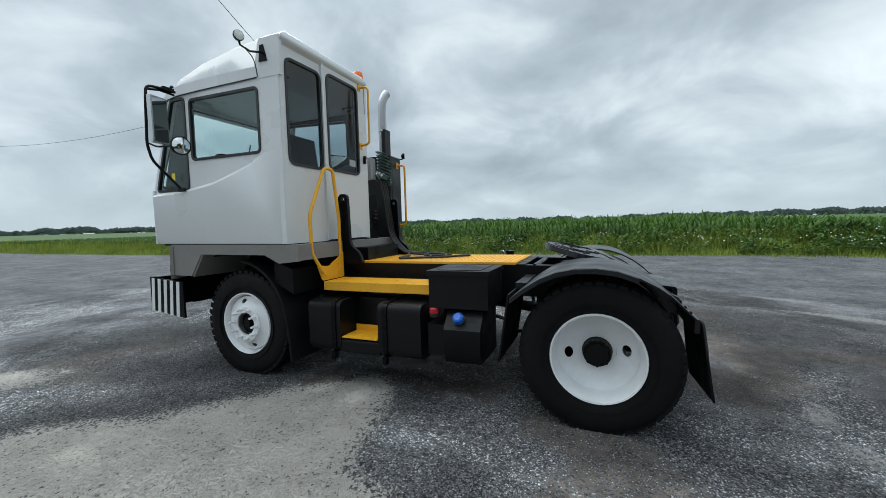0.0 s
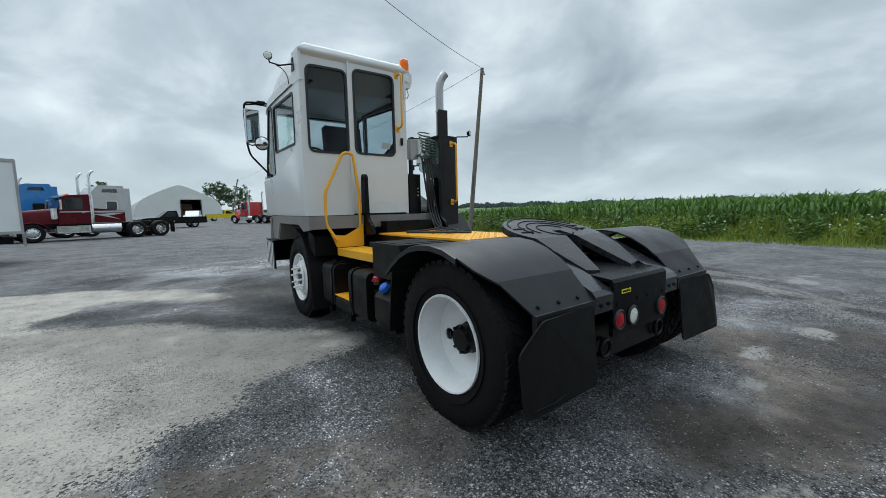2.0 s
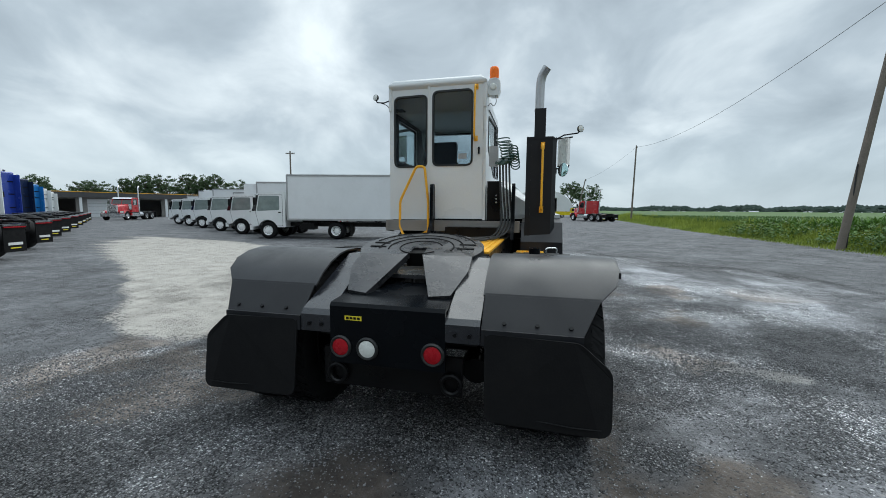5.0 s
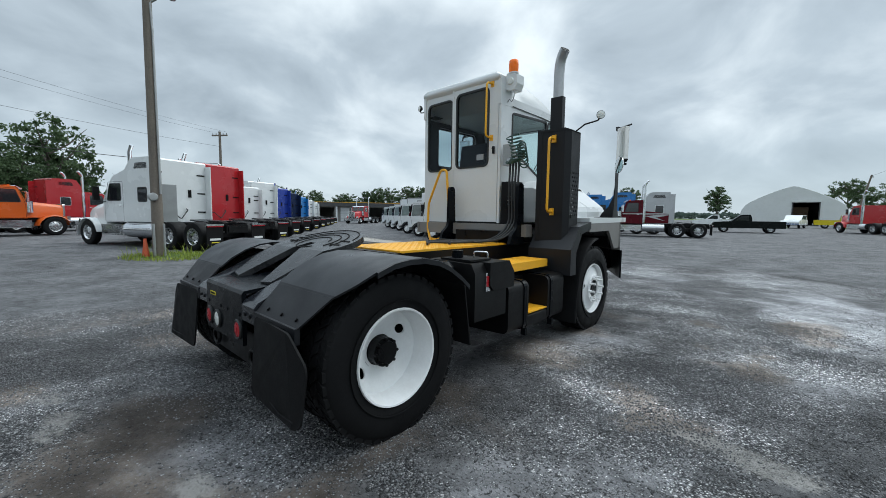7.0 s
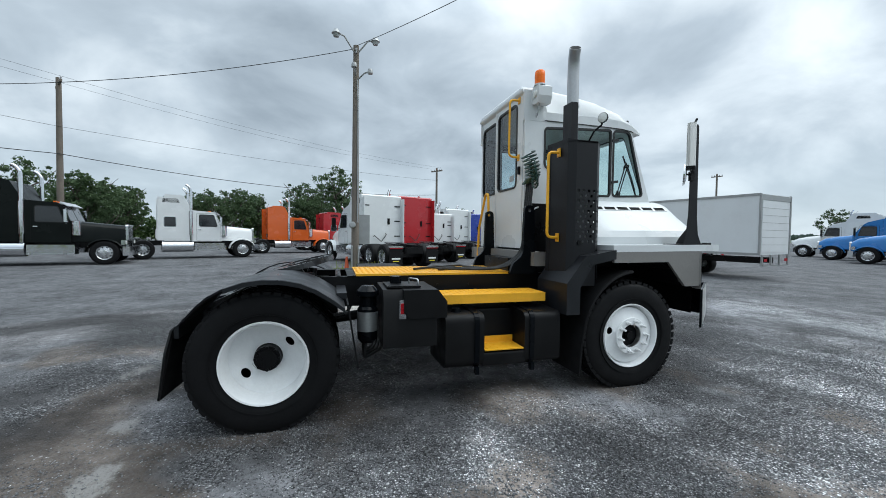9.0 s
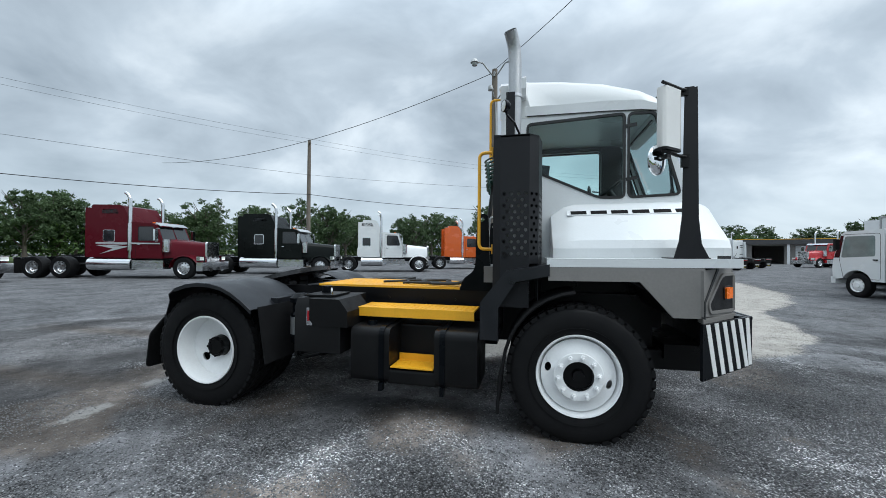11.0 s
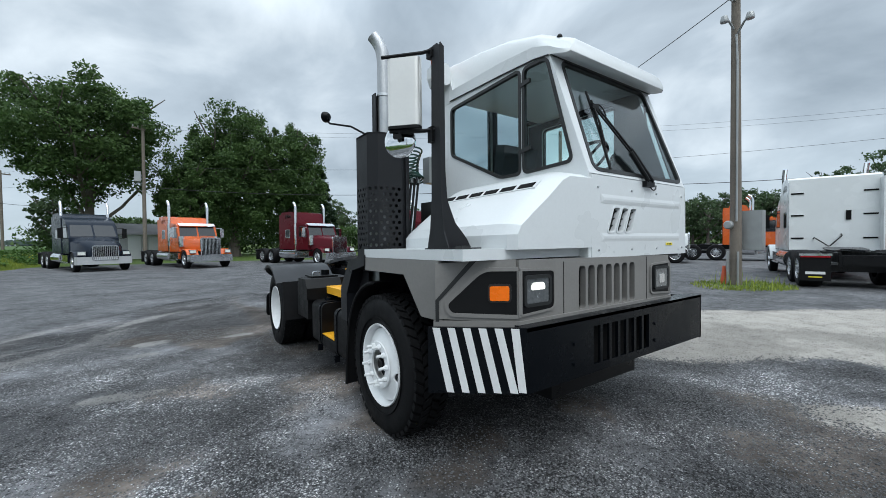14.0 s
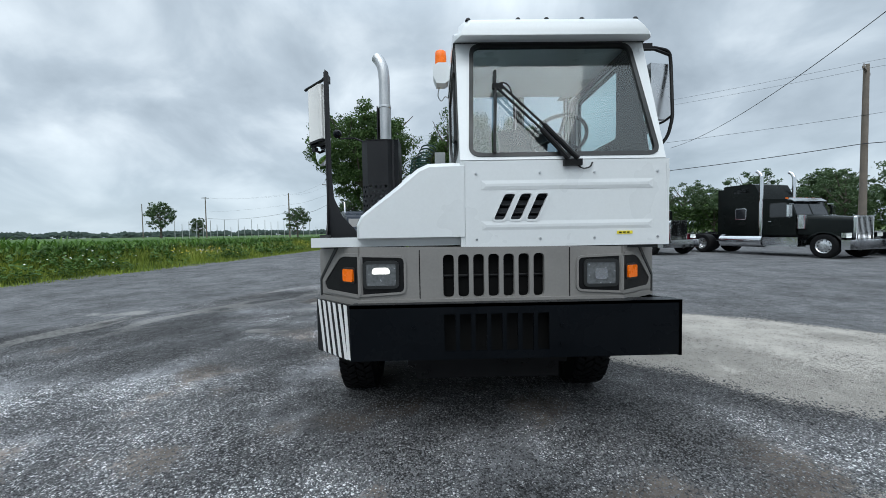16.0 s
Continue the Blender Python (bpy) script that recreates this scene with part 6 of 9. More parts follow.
path = [(0.805, 2.745, 2.26), (0.805, 2.745, 2.95), (0.81, 2.742, 3.03), (0.822, 2.735, 3.09), (0.85, 2.72, 3.15), (0.885, 2.705, 3.195)]
tube(b, soft_line(path, 0.05, 3), 0.057, 20)
st = part("exhaust_pipe", b, STACK, TT, "grey steel exhaust stack with a curved tip", smooth=True, angle=60)
tip = (Vector(path[-1]) - Vector(path[-2])).normalized()
# black disc closes the pipe end, painting the dark of its bore
part("stack_bore", cyl(B(), Vector(path[-1]) - tip * 0.01, Vector(path[-1]) + tip * 0.002, 0.050, n=20), INK_SHADE, st)
part("stack_clamp", lathe(B(), [(0.058, 2.665), (0.064, 2.667), (0.064, 2.69), (0.058, 2.692)], (0.805, 2.745, 0), "z", 24), STEEL, st, smooth=True)
b = panel(B(), [(0.75, 2.265), (0.89, 2.265), (0.89, 2.69), (0.75, 2.69)], [], lambda u, v: (u, 2.675, v), (0, 0.008, 0))
box(b, 0.75, 0.758, 2.684, 2.75, 2.265, 2.69)
box(b, 0.882, 0.89, 2.684, 2.75, 2.265, 2.69)
part("heat_shield", b, CHARCOAL, TT, "black folded heat shield")
b = tube(B(), soft_line([(0.86, 2.565, 2.21), (0.86, 2.45, 2.21), (0.86, 2.45, 1.41), (0.86, 2.565, 1.41)], 0.05), 0.014, 10)
for z in (2.21, 1.41):
    obox(b, (0.86, 2.562, z), 0.05, 0.01, 0.08)
part("guard_handle", b, YELLOW, TT, "yellow tubular grab handle", smooth=True)


def work_lamp(p, arm, aim, label):
    """A small round work lamp on a bent arm."""
    p, aim = Vector(p), Vector(aim).normalized()
    w = part("lamp_arm", tube(B(), arm, 0.009, 6), BLACK_SATIN, TT, smooth=True)
    q = aim.to_track_quat("Z", "Y").to_matrix().to_4x4()
    b = lathe(B(), [(0.0, -0.036), (0.024, -0.034), (0.040, -0.016), (0.044, 0.008), (0.040, 0.016)], (0, 0, 0), "z", 20)
    bmesh.ops.transform(b, matrix=Matrix.Translation(p) @ q, verts=b.verts)
    part("work_lamp", b, BLACK_SATIN, w, label, smooth=True)
    b = lathe(B(), [(0.0, 0.020), (0.028, 0.018), (0.040, 0.013)], (0, 0, 0), "z", 20)
    bmesh.ops.transform(b, matrix=Matrix.Translation(p) @ q, verts=b.verts)
    part("lamp_lens", b, CLEAR_LENS, w, smooth=True)


work_lamp((-1.445, 2.735, 2.965), [(-1.20, 2.75, 2.93), (-1.33, 2.745, 2.89), (-1.43, 2.74, 2.90), (-1.445, 2.735, 2.94)], (-0.4, -1, 0.05), "small round work lamp")
part("lamp_bracket", bevel(prism(B(), [(2.70, 2.86), (2.80, 2.86), (2.78, 3.0), (2.74, 3.0)], "x", CX0 - 0.012, CX0 - 0.002), 0.003), BLACK_SATIN, TT)
part("lamp_cable", tube(B(), soft_line([(-1.40, 2.74, 2.90), (-1.29, 2.76, 2.86), (-1.245, 2.78, 2.80), (-1.235, 2.78, 2.72)], 0.05), 0.005, 6), HOSE, TT, smooth=True)
work_lamp((1.31, 2.70, 2.42), [(0.93, 2.82, 2.27), (1.12, 2.76, 2.36), (1.28, 2.71, 2.37), (1.31, 2.70, 2.40)], (0.6, -1, 0.0), "small round work lamp")
# beacon on its bracket
b = prism(B(), [(0.138, 3.04), (0.138, 2.915), (0.18, 2.885), (0.27, 2.885), (0.30, 2.96), (0.30, 3.06), (0.25, 3.09), (0.16, 3.09)], "y", 2.66, 2.83)
br = part("beacon_bracket", bevel(b, 0.012), WHITE, TT, "white beacon bracket with a rear work lamp")
b = lathe(B(), [(0.0, -0.02), (0.035, -0.016), (0.045, 0.0)], (0.215, 2.66, 2.99), "y", 20)
part("lamp_lens", b, CLEAR_LENS, br, smooth=True)
part("beacon_base", cyl(B(), (0.220, 2.712, 3.085), (0.220, 2.712, 3.098), 0.064, n=24), WHITE, br, smooth=True)
b = lathe(B(), [(0.058, 3.095), (0.060, 3.187), (0.056, 3.237), (0.044, 3.249), (0.0, 3.251)], (0.220, 2.712, 0), "z", 28)
part("beacon_lens", b, ORANGE_LENS, br, "orange beacon lens", smooth=True, angle=50)
part("beacon_core", cyl(B(), (0.220, 2.712, 3.115), (0.220, 2.712, 3.195), 0.02), ORANGE_LENS, br)
part("beacon_cable", tube(B(), soft_line([(0.24, 2.70, 2.885), (0.26, 2.68, 2.80), (0.22, 2.68, 2.74), (0.18, 2.70, 2.80), (0.14, 2.72, 2.76)], 0.04), 0.006, 6), GREY_METAL, TT, smooth=True)

# ---- air lines behind the cab ----
part("valve_box", bevel(box(B(), 0.19, 0.30, 2.56, 2.68, 1.97, 2.22), 0.008), GREY_METAL, TT, "grey electrical box")
part("air_manifold", bevel(box(B(), 0.17, 0.34, 2.58, 2.80, 1.262, 1.775), 0.012), BLACK, TT, "black air tank cabinet")
for z in (1.50, 1.545, 1.59):
    part("fitting", cyl(B(), (0.29, 2.585, z), (0.29, 2.56, z), 0.012, n=8), STEEL, TT)
b = B()
pts = []
for i in range(150):
    t = i / 149
    a = t * 2 * math.pi * 11
    cx, cy, cz = 0.36 + 0.07 * math.sin(t * 3.3), 2.50 + 0.03 * math.sin(t * 2.1), 2.30 - 0.42 * t + 0.30 * max(0, t - 0.6)
    pts.append((cx + 0.085 * math.cos(a), cy + 0.07 * math.sin(a), cz + 0.03 * math.sin(a)))
tube(b, pts, 0.0085, 6)
part("coiled_air_line", b, GREEN_COIL, TT, "dark green coiled air line", smooth=True)
b = B()
pts = []
for i in range(80):
    t = i / 79
    a = t * 2 * math.pi * 6
    pts.append((0.50 + 0.03 * t + 0.055 * math.cos(a), 2.48 + 0.02 * t, 2.16 - 0.20 * t + 0.055 * math.sin(a)))
tube(b, pts, 0.0085, 6)
part("coiled_air_line", b, GREEN_COIL, TT, smooth=True)
for k, (x0, x1, yd) in enumerate(((0.33, 0.10, 1.75), (0.37, 0.24, 1.60), (0.41, 0.32, 1.85), (0.45, -0.02, 1.95))):
    b = tube(B(), soft_line([(x0, 2.52, 2.02), (x0 + 0.02, 2.47, 1.62), (x0 + 0.06, 2.44, 1.25), (x0 - 0.02, 2.22, 1.075), (x1, yd, 1.065), (x1 - 0.30, yd - 0.12 + 0.05 * k, 1.062), (x1 - 0.1, yd - 0.30, 1.06)], 0.16, 6), 0.0125, 8)
    part("air_hose", b, HOSE, TT, "black air hose looped over the deck", smooth=True)
for x in (0.33, 0.41):
    b = cyl(B(), (x, 2.52, 2.06), (x, 2.52, 1.98), 0.018, n=10)
    obox(b, (x, 2.50, 2.02), 0.05, 0.03, 0.03)
    part("glad_hand", b, STEEL, TT)
part("pipe", tube(B(), soft_line([(0.50, 2.56, 1.72), (0.50, 2.50, 1.70), (0.505, 2.48, 1.35)], 0.03), 0.009, 8), WHITE, TT, smooth=True)

# ---- mirrors ----
b = panel(B(), [(3.93, 0), (4.165, 0), (4.115, 0.10), (4.095, 0.28), (4.085, 1.17), (4.06, 1.19), (4.00, 1.19), (3.985, 0.30), (3.965, 0.12)], [], lambda u, v: (1.078, u, 1.345 + v), (-0.010, 0, 0))
prism(b, [(1.069, 1.345), (0.855, 1.345), (0.885, 1.40), (0.975, 1.50), (1.03, 1.63), (1.042, 1.80), (1.044, 2.515), (1.069, 2.535)], "y", 4.075, 4.087)
post = part("mirror_post", b, CHARCOAL, TT, "tall black mirror post flaring at its foot")
part("post_foot", bevel(box(B(), 0.84, 1.09, 3.92, 4.17, 1.342, 1.350), 0.003), CHARCOAL, post)
part("rubber_stop", bevel(box(B(), 1.02, 1.08, 4.24, 4.30, 1.342, 1.362), 0.005), HOSE, TT)
hull = round_poly([(1.185 + a * -0.67 + c_ * 0.74, 3.858 + a * 0.74 + c_ * 0.67) for a, c_ in ((-0.105, -0.038), (0.105, -0.038), (0.105, 0.038), (-0.105, 0.038))], 0.03, 4)
b = prism(B(), hull, "z", 2.085, 2.485)
mir = part("mirror_housing", bevel(b, 0.012, 2, 60), MIRROR_BACK, TT, "pale polished mirror housing", smooth=True, angle=40)
part("mirror_cap", prism(B(), hull, "z", 2.068, 2.082), PLASTIC, mir)
b = tube(B(), [(1.07, 4.02, 2.515), (1.12, 3.96, 2.505), (1.30, 3.78, 2.497)], 0.011, 8)
obox(b, (1.075, 3.99, 2.50), 0.03, 0.06, 0.05)
part("mirror_arm", b, PLASTIC, mir, smooth=True)
b = tube(B(), [(1.07, 4.03, 2.045), (1.13, 3.93, 2.05), (1.26, 3.80, 2.058)], 0.012, 8)
obox(b, (1.08, 4.0, 2.02), 0.03, 0.05, 0.09)
tube(b, [(1.215, 3.855, 2.055), (1.222, 3.835, 2.02), (1.195, 3.80, 2.01)], 0.010, 6)
obox(b, (1.225, 3.835, 2.025), 0.05, 0.03, 0.025, 0, 0, -45)
part("mirror_arm", b, PLASTIC, mir, smooth=True)
q = Vector((0.74, 0.67, -0.05)).to_track_quat("Z", "Y").to_matrix().to_4x4()
b = lathe(B(), [(0.0, 0.020), (0.045, 0.017), (0.085, 0.009), (0.098, 0.004), (0.102, 0.0), (0.102, -0.012), (0.0, -0.014)], (0, 0, 0), "z", 28)
bmesh.ops.transform(b, matrix=Matrix.Translation((1.185, 3.785, 2.012)) @ q, verts=b.verts)
part("spot_mirror", b, MIRROR, mir, "round convex mirror with a polished back", smooth=True)
# left: a bent bar carries a flat mirror and a round one
b = tube(B(), soft_line([(-1.23, 3.92, 2.74), (-1.36, 3.92, 2.74), (-1.505, 3.90, 2.72), (-1.515, 3.90, 2.60), (-1.49, 3.97, 2.20), (-1.46, 3.96, 2.06), (-1.24, 3.90, 1.80)], 0.05, 5), 0.013, 8)
tube(b, soft_line([(-1.49, 3.97, 2.22), (-1.45, 3.90, 2.18), (-1.37, 3.72, 2.19)], 0.03), 0.009, 6)
tube(b, [(-1.23, 3.94, 2.715), (-1.37, 3.93, 2.72), (-1.50, 3.90, 2.69)], 0.011, 8)
obox(b, (-1.24, 3.90, 1.80), 0.03, 0.09, 0.035)
obox(b, (-1.30, 3.92, 2.745), 0.10, 0.04, 0.035)
lm = part("mirror_bar", b, PLASTIC, TT, "black bent mirror bar", smooth=True)
b = bevel(obox(B(), (-1.435, 3.87, 2.42), 0.17, 0.045, 0.42, 0, 0, 12), 0.012)
part("flat_mirror", b, STEEL, lm)
b = obox(B(), (-1.431, 3.845, 2.42), 0.15, 0.004, 0.39, 0, 0, 12)
part("mirror_glass", b, MIRROR, lm)
q = Vector((-0.30, -1.0, 0.0)).to_track_quat("Z", "Y").to_matrix().to_4x4()
for prof, m, n in (([(0.0, 0.020), (0.04, 0.017), (0.075, 0.008)], MIRROR, "convex_glass"), ([(0.075, 0.010), (0.085, 0.006), (0.088, -0.006), (0.05, -0.025), (0.0, -0.03)], PLASTIC, "convex_mirror")):
    b = lathe(B(), prof, (0, 0, 0), "z", 28)
    bmesh.ops.transform(b, matrix=Matrix.Translation((-1.37, 3.67, 2.185)) @ q, verts=b.verts)
    part(n, b, m, lm, smooth=True)
part("warning_sticker", box(B(), -1.224, -1.2215, 4.02, 4.07, 1.90, 1.97), LABEL_YELLOW, TT, "small yellow sticker inside the glass")
TRIM = False

# ==== field, verge and trees ====
def leaf_material(name, dark, light, rough=0.6, gloss=0.3):
    m = bpy.data.materials.new(name)
    m.use_nodes = True
    nd, ln = m.node_tree.nodes, m.node_tree.links
    bsdf = nd["Principled BSDF"]
    geo, ramp, tex = nd.new("ShaderNodeNewGeometry"), nd.new("ShaderNodeMixRGB"), nd.new("ShaderNodeTexNoise")
    tex.inputs["Scale"].default_value, tex.inputs["Detail"].default_value = 0.6, 4.0
    co = nd.new("ShaderNodeTexCoord")
    ln.new(co.outputs["Object"], tex.inputs["Vector"])
    add = nd.new("ShaderNodeMath")
    add.operation, add.inputs[1].default_value = "MULTIPLY_ADD", 0.6
    sub = nd.new("ShaderNodeMath")
    sub.operation, sub.inputs[1].default_value = "MULTIPLY_ADD", 1.6
    sub.inputs[2].default_value = -0.6
    ln.new(tex.outputs[0], sub.inputs[0])
    ln.new(geo.outputs["Random Per Island"], add.inputs[0])
    ln.new(sub.outputs[0], add.inputs[2])
    ramp.inputs["Color1"].default_value, ramp.inputs["Color2"].default_value = (*dark, 1), (*light, 1)
    add.use_clamp = True
    ln.new(add.outputs[0], ramp.inputs["Fac"])
    ln.new(ramp.outputs[0], bsdf.inputs["Base Color"])
    bsdf.inputs["Roughness"].default_value, bsdf.inputs["Specular IOR Level"].default_value = rough, gloss
    tl, mix = nd.new("ShaderNodeBsdfTranslucent"), nd.new("ShaderNodeMixShader")
    ln.new(ramp.outputs[0], tl.inputs["Color"])
    mix.inputs["Fac"].default_value = 0.3
    out = nd["Material Output"]
    ln.new(bsdf.outputs[0], mix.inputs[1])
    ln.new(tl.outputs[0], mix.inputs[2])
    ln.new(mix.outputs[0], out.inputs["Surface"])
    return m


CORN = leaf_material("corn_leaf", (0.034, 0.086, 0.015), (0.130, 0.245, 0.040))
WEED = leaf_material("weed_leaf", (0.09, 0.14, 0.022), (0.34, 0.40, 0.065))
LEAFY = leaf_material("broad_weed_leaf", (0.030, 0.075, 0.018), (0.12, 0.22, 0.045))
SOY = leaf_material("low_crop_leaf", (0.035, 0.085, 0.018), (0.085, 0.15, 0.035))
TREE_LEAF = leaf_material("tree_leaf", (0.032, 0.066, 0.020), (0.10, 0.165, 0.048))
# paler than TREE_LEAF: the haze of distance is put into the leaf colour
HAZED_TREE_LEAF = leaf_material("far_tree_leaf", (0.045, 0.080, 0.036), (0.105, 0.155, 0.070))
PINE_LEAF = leaf_material("spruce_leaf", (0.010, 0.026, 0.012), (0.030, 0.055, 0.022))
# bluish and flat: stronger distance haze painted into the leaves
HAZED_WOOD_LEAF = leaf_material("far_wood_leaf", (0.055, 0.085, 0.075), (0.085, 0.12, 0.10))
PETAL = mat("white_petal", (0.6, 0.62, 0.54), 0.7, vary=0.1)
YPETAL = mat("yellow_petal", (0.62, 0.50, 0.05), 0.7, vary=0.2)
BARK = mat("grey_bark", (0.10, 0.085, 0.07), 0.85, vary=0.3, scale=3, bump=0.5, bump_scale=20)
POLE_WOOD = mat("weathered_pole_wood", (0.17, 0.145, 0.12), 0.85, vary=0.25, scale=2, fine=25, bump=0.4, bump_scale=30, dirt=0.4, dirt_color=(0.09, 0.08, 0.07))

rng = np.random.default_rng(7)


def blades(px, py, pz, h, w, bend, yaw, segs=3):
    """Bent, tapering leaf blades: one strip of quads each."""
    n = len(px)
    t = np.linspace(0, 1, segs + 1)
    dx, dy = np.cos(yaw), np.sin(yaw)
    verts = np.zeros((n, segs + 1, 2, 3), np.float32)
    for k, tk in enumerate(t):
        out = bend * tk**1.7
        up = h * (tk - 0.35 * np.minimum(bend / np.maximum(h, 1e-3), 1.2) * tk**2)
        half = w * 0.5 * (1 - 0.85 * tk**1.5)
        for s, sgn in enumerate((-1, 1)):
            verts[:, k, s, 0] = px + dx * out - dy * half * sgn
            verts[:, k, s, 1] = py + dy * out + dx * half * sgn
            verts[:, k, s, 2] = pz + up
    base = (np.arange(n) * (segs + 1) * 2)[:, None, None]
    k = (np.arange(segs) * 2)[None, :, None]
    faces = base + k + np.array([0, 1, 3, 2])[None, None, :]
    return verts.reshape(-1, 3), faces.reshape(-1, 4)


def crop_height(x, y):
    tall = smooth01((30 - y) / 22.0)
    south = smooth01((-4 - y) / 8.0)
    return 0.50 + 0.66 * tall * (1 - 0.55 * south)


def corn_rows():
    """Corn in rows along y, leaf by leaf near the yard, tops only farther in."""
    V, F, n0 = [], [], 0
    for x_in, pitch, leaves, low in ((2.6, 0.16, 9, 0.15), (3.4, 0.18, 8, 0.3), (4.2, 0.18, 7, 0.5), (5.0, 0.2, 6, 0.6), (5.8, 0.22, 5, 0.7), (6.6, 0.25, 5, 0.75), (7.6, 0.28, 4, 0.8), (8.8, 0.3, 4, 0.8), (10, 0.33, 4, 0.85),
                                     (11.5, 0.36, 4, 0.85), (13.5, 0.42, 3, 0.9), (16, 0.5, 3, 0.9), (19, 0.6, 3, 0.9), (23, 0.7, 3, 0.92), (28, 0.9, 3, 0.92), (34, 1.1, 3, 0.92), (42, 1.4, 3, 0.92)):
        y = np.arange(-26, 24, pitch)
        y = y + rng.uniform(-0.05, 0.05, len(y))
        x = field_edge(y) + x_in + rng.normal(0, 0.10, len(y))
        hh = (crop_height(x, y) + 0.10) * rng.uniform(0.9, 1.06, len(y))
        g = ground_z(x, y)
        big = 1.0 + max(0, x_in - 10) / 30
        for k in range(leaves):
            f = low + (1 - low) * (k + rng.uniform(0, 1, len(y))) / leaves
            yaw = rng.uniform(0, 2 * np.pi, len(y))
            up = hh * 0.36 * (0.5 + f) * 0.8
            v, q = blades(x, y, g + hh * f * 0.80, up, 0.075 * big * rng.uniform(0.8, 1.3, len(y)), 0.34 * big * rng.uniform(0.6, 1.3, len(y)), yaw)
            V.append(v)
            F.append(q + n0)
            n0 += len(v)
        v, q = blades(x, y, g, hh * 0.95, np.full(len(y), 0.04), np.full(len(y), 0.03), rng.uniform(0, 6.28, len(y)), 1)
        V.append(v)
        F.append(q + n0)
        n0 += len(v)
    return np.concatenate(V), np.concatenate(F)


cv, cf = corn_rows()
tagged(from_arrays("corn_plants", cv, cf, CORN), "tall green corn growing in rows beyond the verge", "corn", kind="stuff")

# the closed canopy farther in, and low crop to either side
cx = np.concatenate([np.arange(0.0, 12, 0.35), np.arange(12, 60, 1.2), np.arange(60, 420, 9.0)])
cy = np.concatenate([np.arange(-420, -60, 9.0), np.arange(-60, 70, 0.8), np.arange(70, 420, 9.0)])
CXg, CYg = np.meshgrid(cx, cy)
X = field_edge(CYg) + 2.9 + CXg
edge_in = smooth01(CXg / 0.9)
hgt = crop_height(X, CYg) * 0.90
Z = ground_z(X, CYg) + edge_in * hgt * (0.80 + 0.24 * fbm(X * 1.9, CYg * 1.9, 71, 3)) - (1 - edge_in) * 0.1
ii = np.arange(X.size).reshape(X.shape)
tagged(from_arrays("crop_canopy", np.stack([X, CYg, Z], -1).reshape(-1, 3), np.stack([ii[:-1, :-1], ii[:-1, 1:], ii[1:, 1:], ii[1:, :-1]], -1).reshape(-1, 4), CORN, True),
       "dense green crop canopy stretching to the horizon", "crop", kind="stuff")
# low crop leaves on the canopy north and south of the corn
n = 26000
y = np.concatenate([rng.uniform(20, 60, n // 2), rng.uniform(-45, -8, n // 2)])
x = field_edge(y) + 2.7 + 26 * rng.uniform(0, 1, n) ** 2
v, q = blades(x, y, ground_z(x, y) + crop_height(x, y) * 0.72, rng.uniform(0.12, 0.32, n), rng.uniform(0.05, 0.11, n), rng.uniform(0.05, 0.22, n), rng.uniform(0, 6.28, n), 2)
tagged(from_arrays("low_crop", v, q, SOY), "low leafy green crop", "crop", kind="stuff")
# verge weeds and grass
n = 56000
y = np.concatenate([rng.uniform(-32, 32, int(n * 0.8)), rng.uniform(32, 70, n - int(n * 0.8))])
t = rng.uniform(0, 1, n) ** 0.8
x = field_edge(y) - 0.25 + 3.4 * t + 0.35 * (fbm(y * 0.8, y * 0 + 3.3, 81) - 0.5)
hh = (0.07 + 0.75 * t**1.1) * (0.35 + 1.1 * fbm(x * 0.8, y * 0.8, 91)) * rng.uniform(0.6, 1.3, n)
v, q = blades(x, y, ground_z(x, y) - 0.01, hh, 0.018 + 0.03 * rng.uniform(0, 1, n) * (0.4 + t), hh * rng.uniform(0.1, 0.55, n), rng.uniform(0, 6.28, n), 2)
tagged(from_arrays("verge_weeds", v, q, WEED), "rough grass and weeds along the field verge", "weeds", kind="stuff")
n = 1500
a = rng.uniform(0, 6.28, n)
y = 1.5 + 1.25 * np.sqrt(rng.uniform(0, 1, n)) * np.sin(a)
x = -11.3 + 1.6 * np.sqrt(rng.uniform(0, 1, n)) * np.cos(a)
hh = rng.uniform(0.03, 0.15, n) + 0.35 * (rng.uniform(0, 1, n) > 0.97)
v, q = blades(x, y, 0 * x - 0.01, hh, rng.uniform(0.012, 0.03, n), hh * 0.4, rng.uniform(0, 6.28, n), 2)
tagged(from_arrays("pole_grass", v, q, WEED), "tuft of weeds at the foot of the pole", "grass", kind="stuff")


# leafy weeds: stems with broad leaves in clumps between the grass
m = 2600
y = np.concatenate([rng.uniform(-42, 26, m)])
x = field_edge(y) + 0.5 + 2.4 * rng.uniform(0, 1, m)
keep = fbm(x * 0.7, y * 0.7, 141, 3) + rng.normal(0, 0.06, m) > 0.44
x, y = x[keep], y[keep]
tall_ = rng.uniform(0.35, 0.95, len(x)) * (0.6 + 0.5 * smooth01((x - field_edge(y)) / 2))
LV, LF, l0 = [], [], 0
for k in range(11):
    f = (k + rng.uniform(0, 1, len(x))) / 11
    v, q = blades(x + rng.normal(0, 0.07, len(x)), y + rng.normal(0, 0.07, len(x)), ground_z(x, y) + tall_ * f * 0.85, tall_ * 0.14, rng.uniform(0.06, 0.13, len(x)), rng.uniform(0.08, 0.2, len(x)), rng.uniform(0, 6.28, len(x)), 2)
    LV.append(v)
    LF.append(q + l0)
    l0 += len(v)
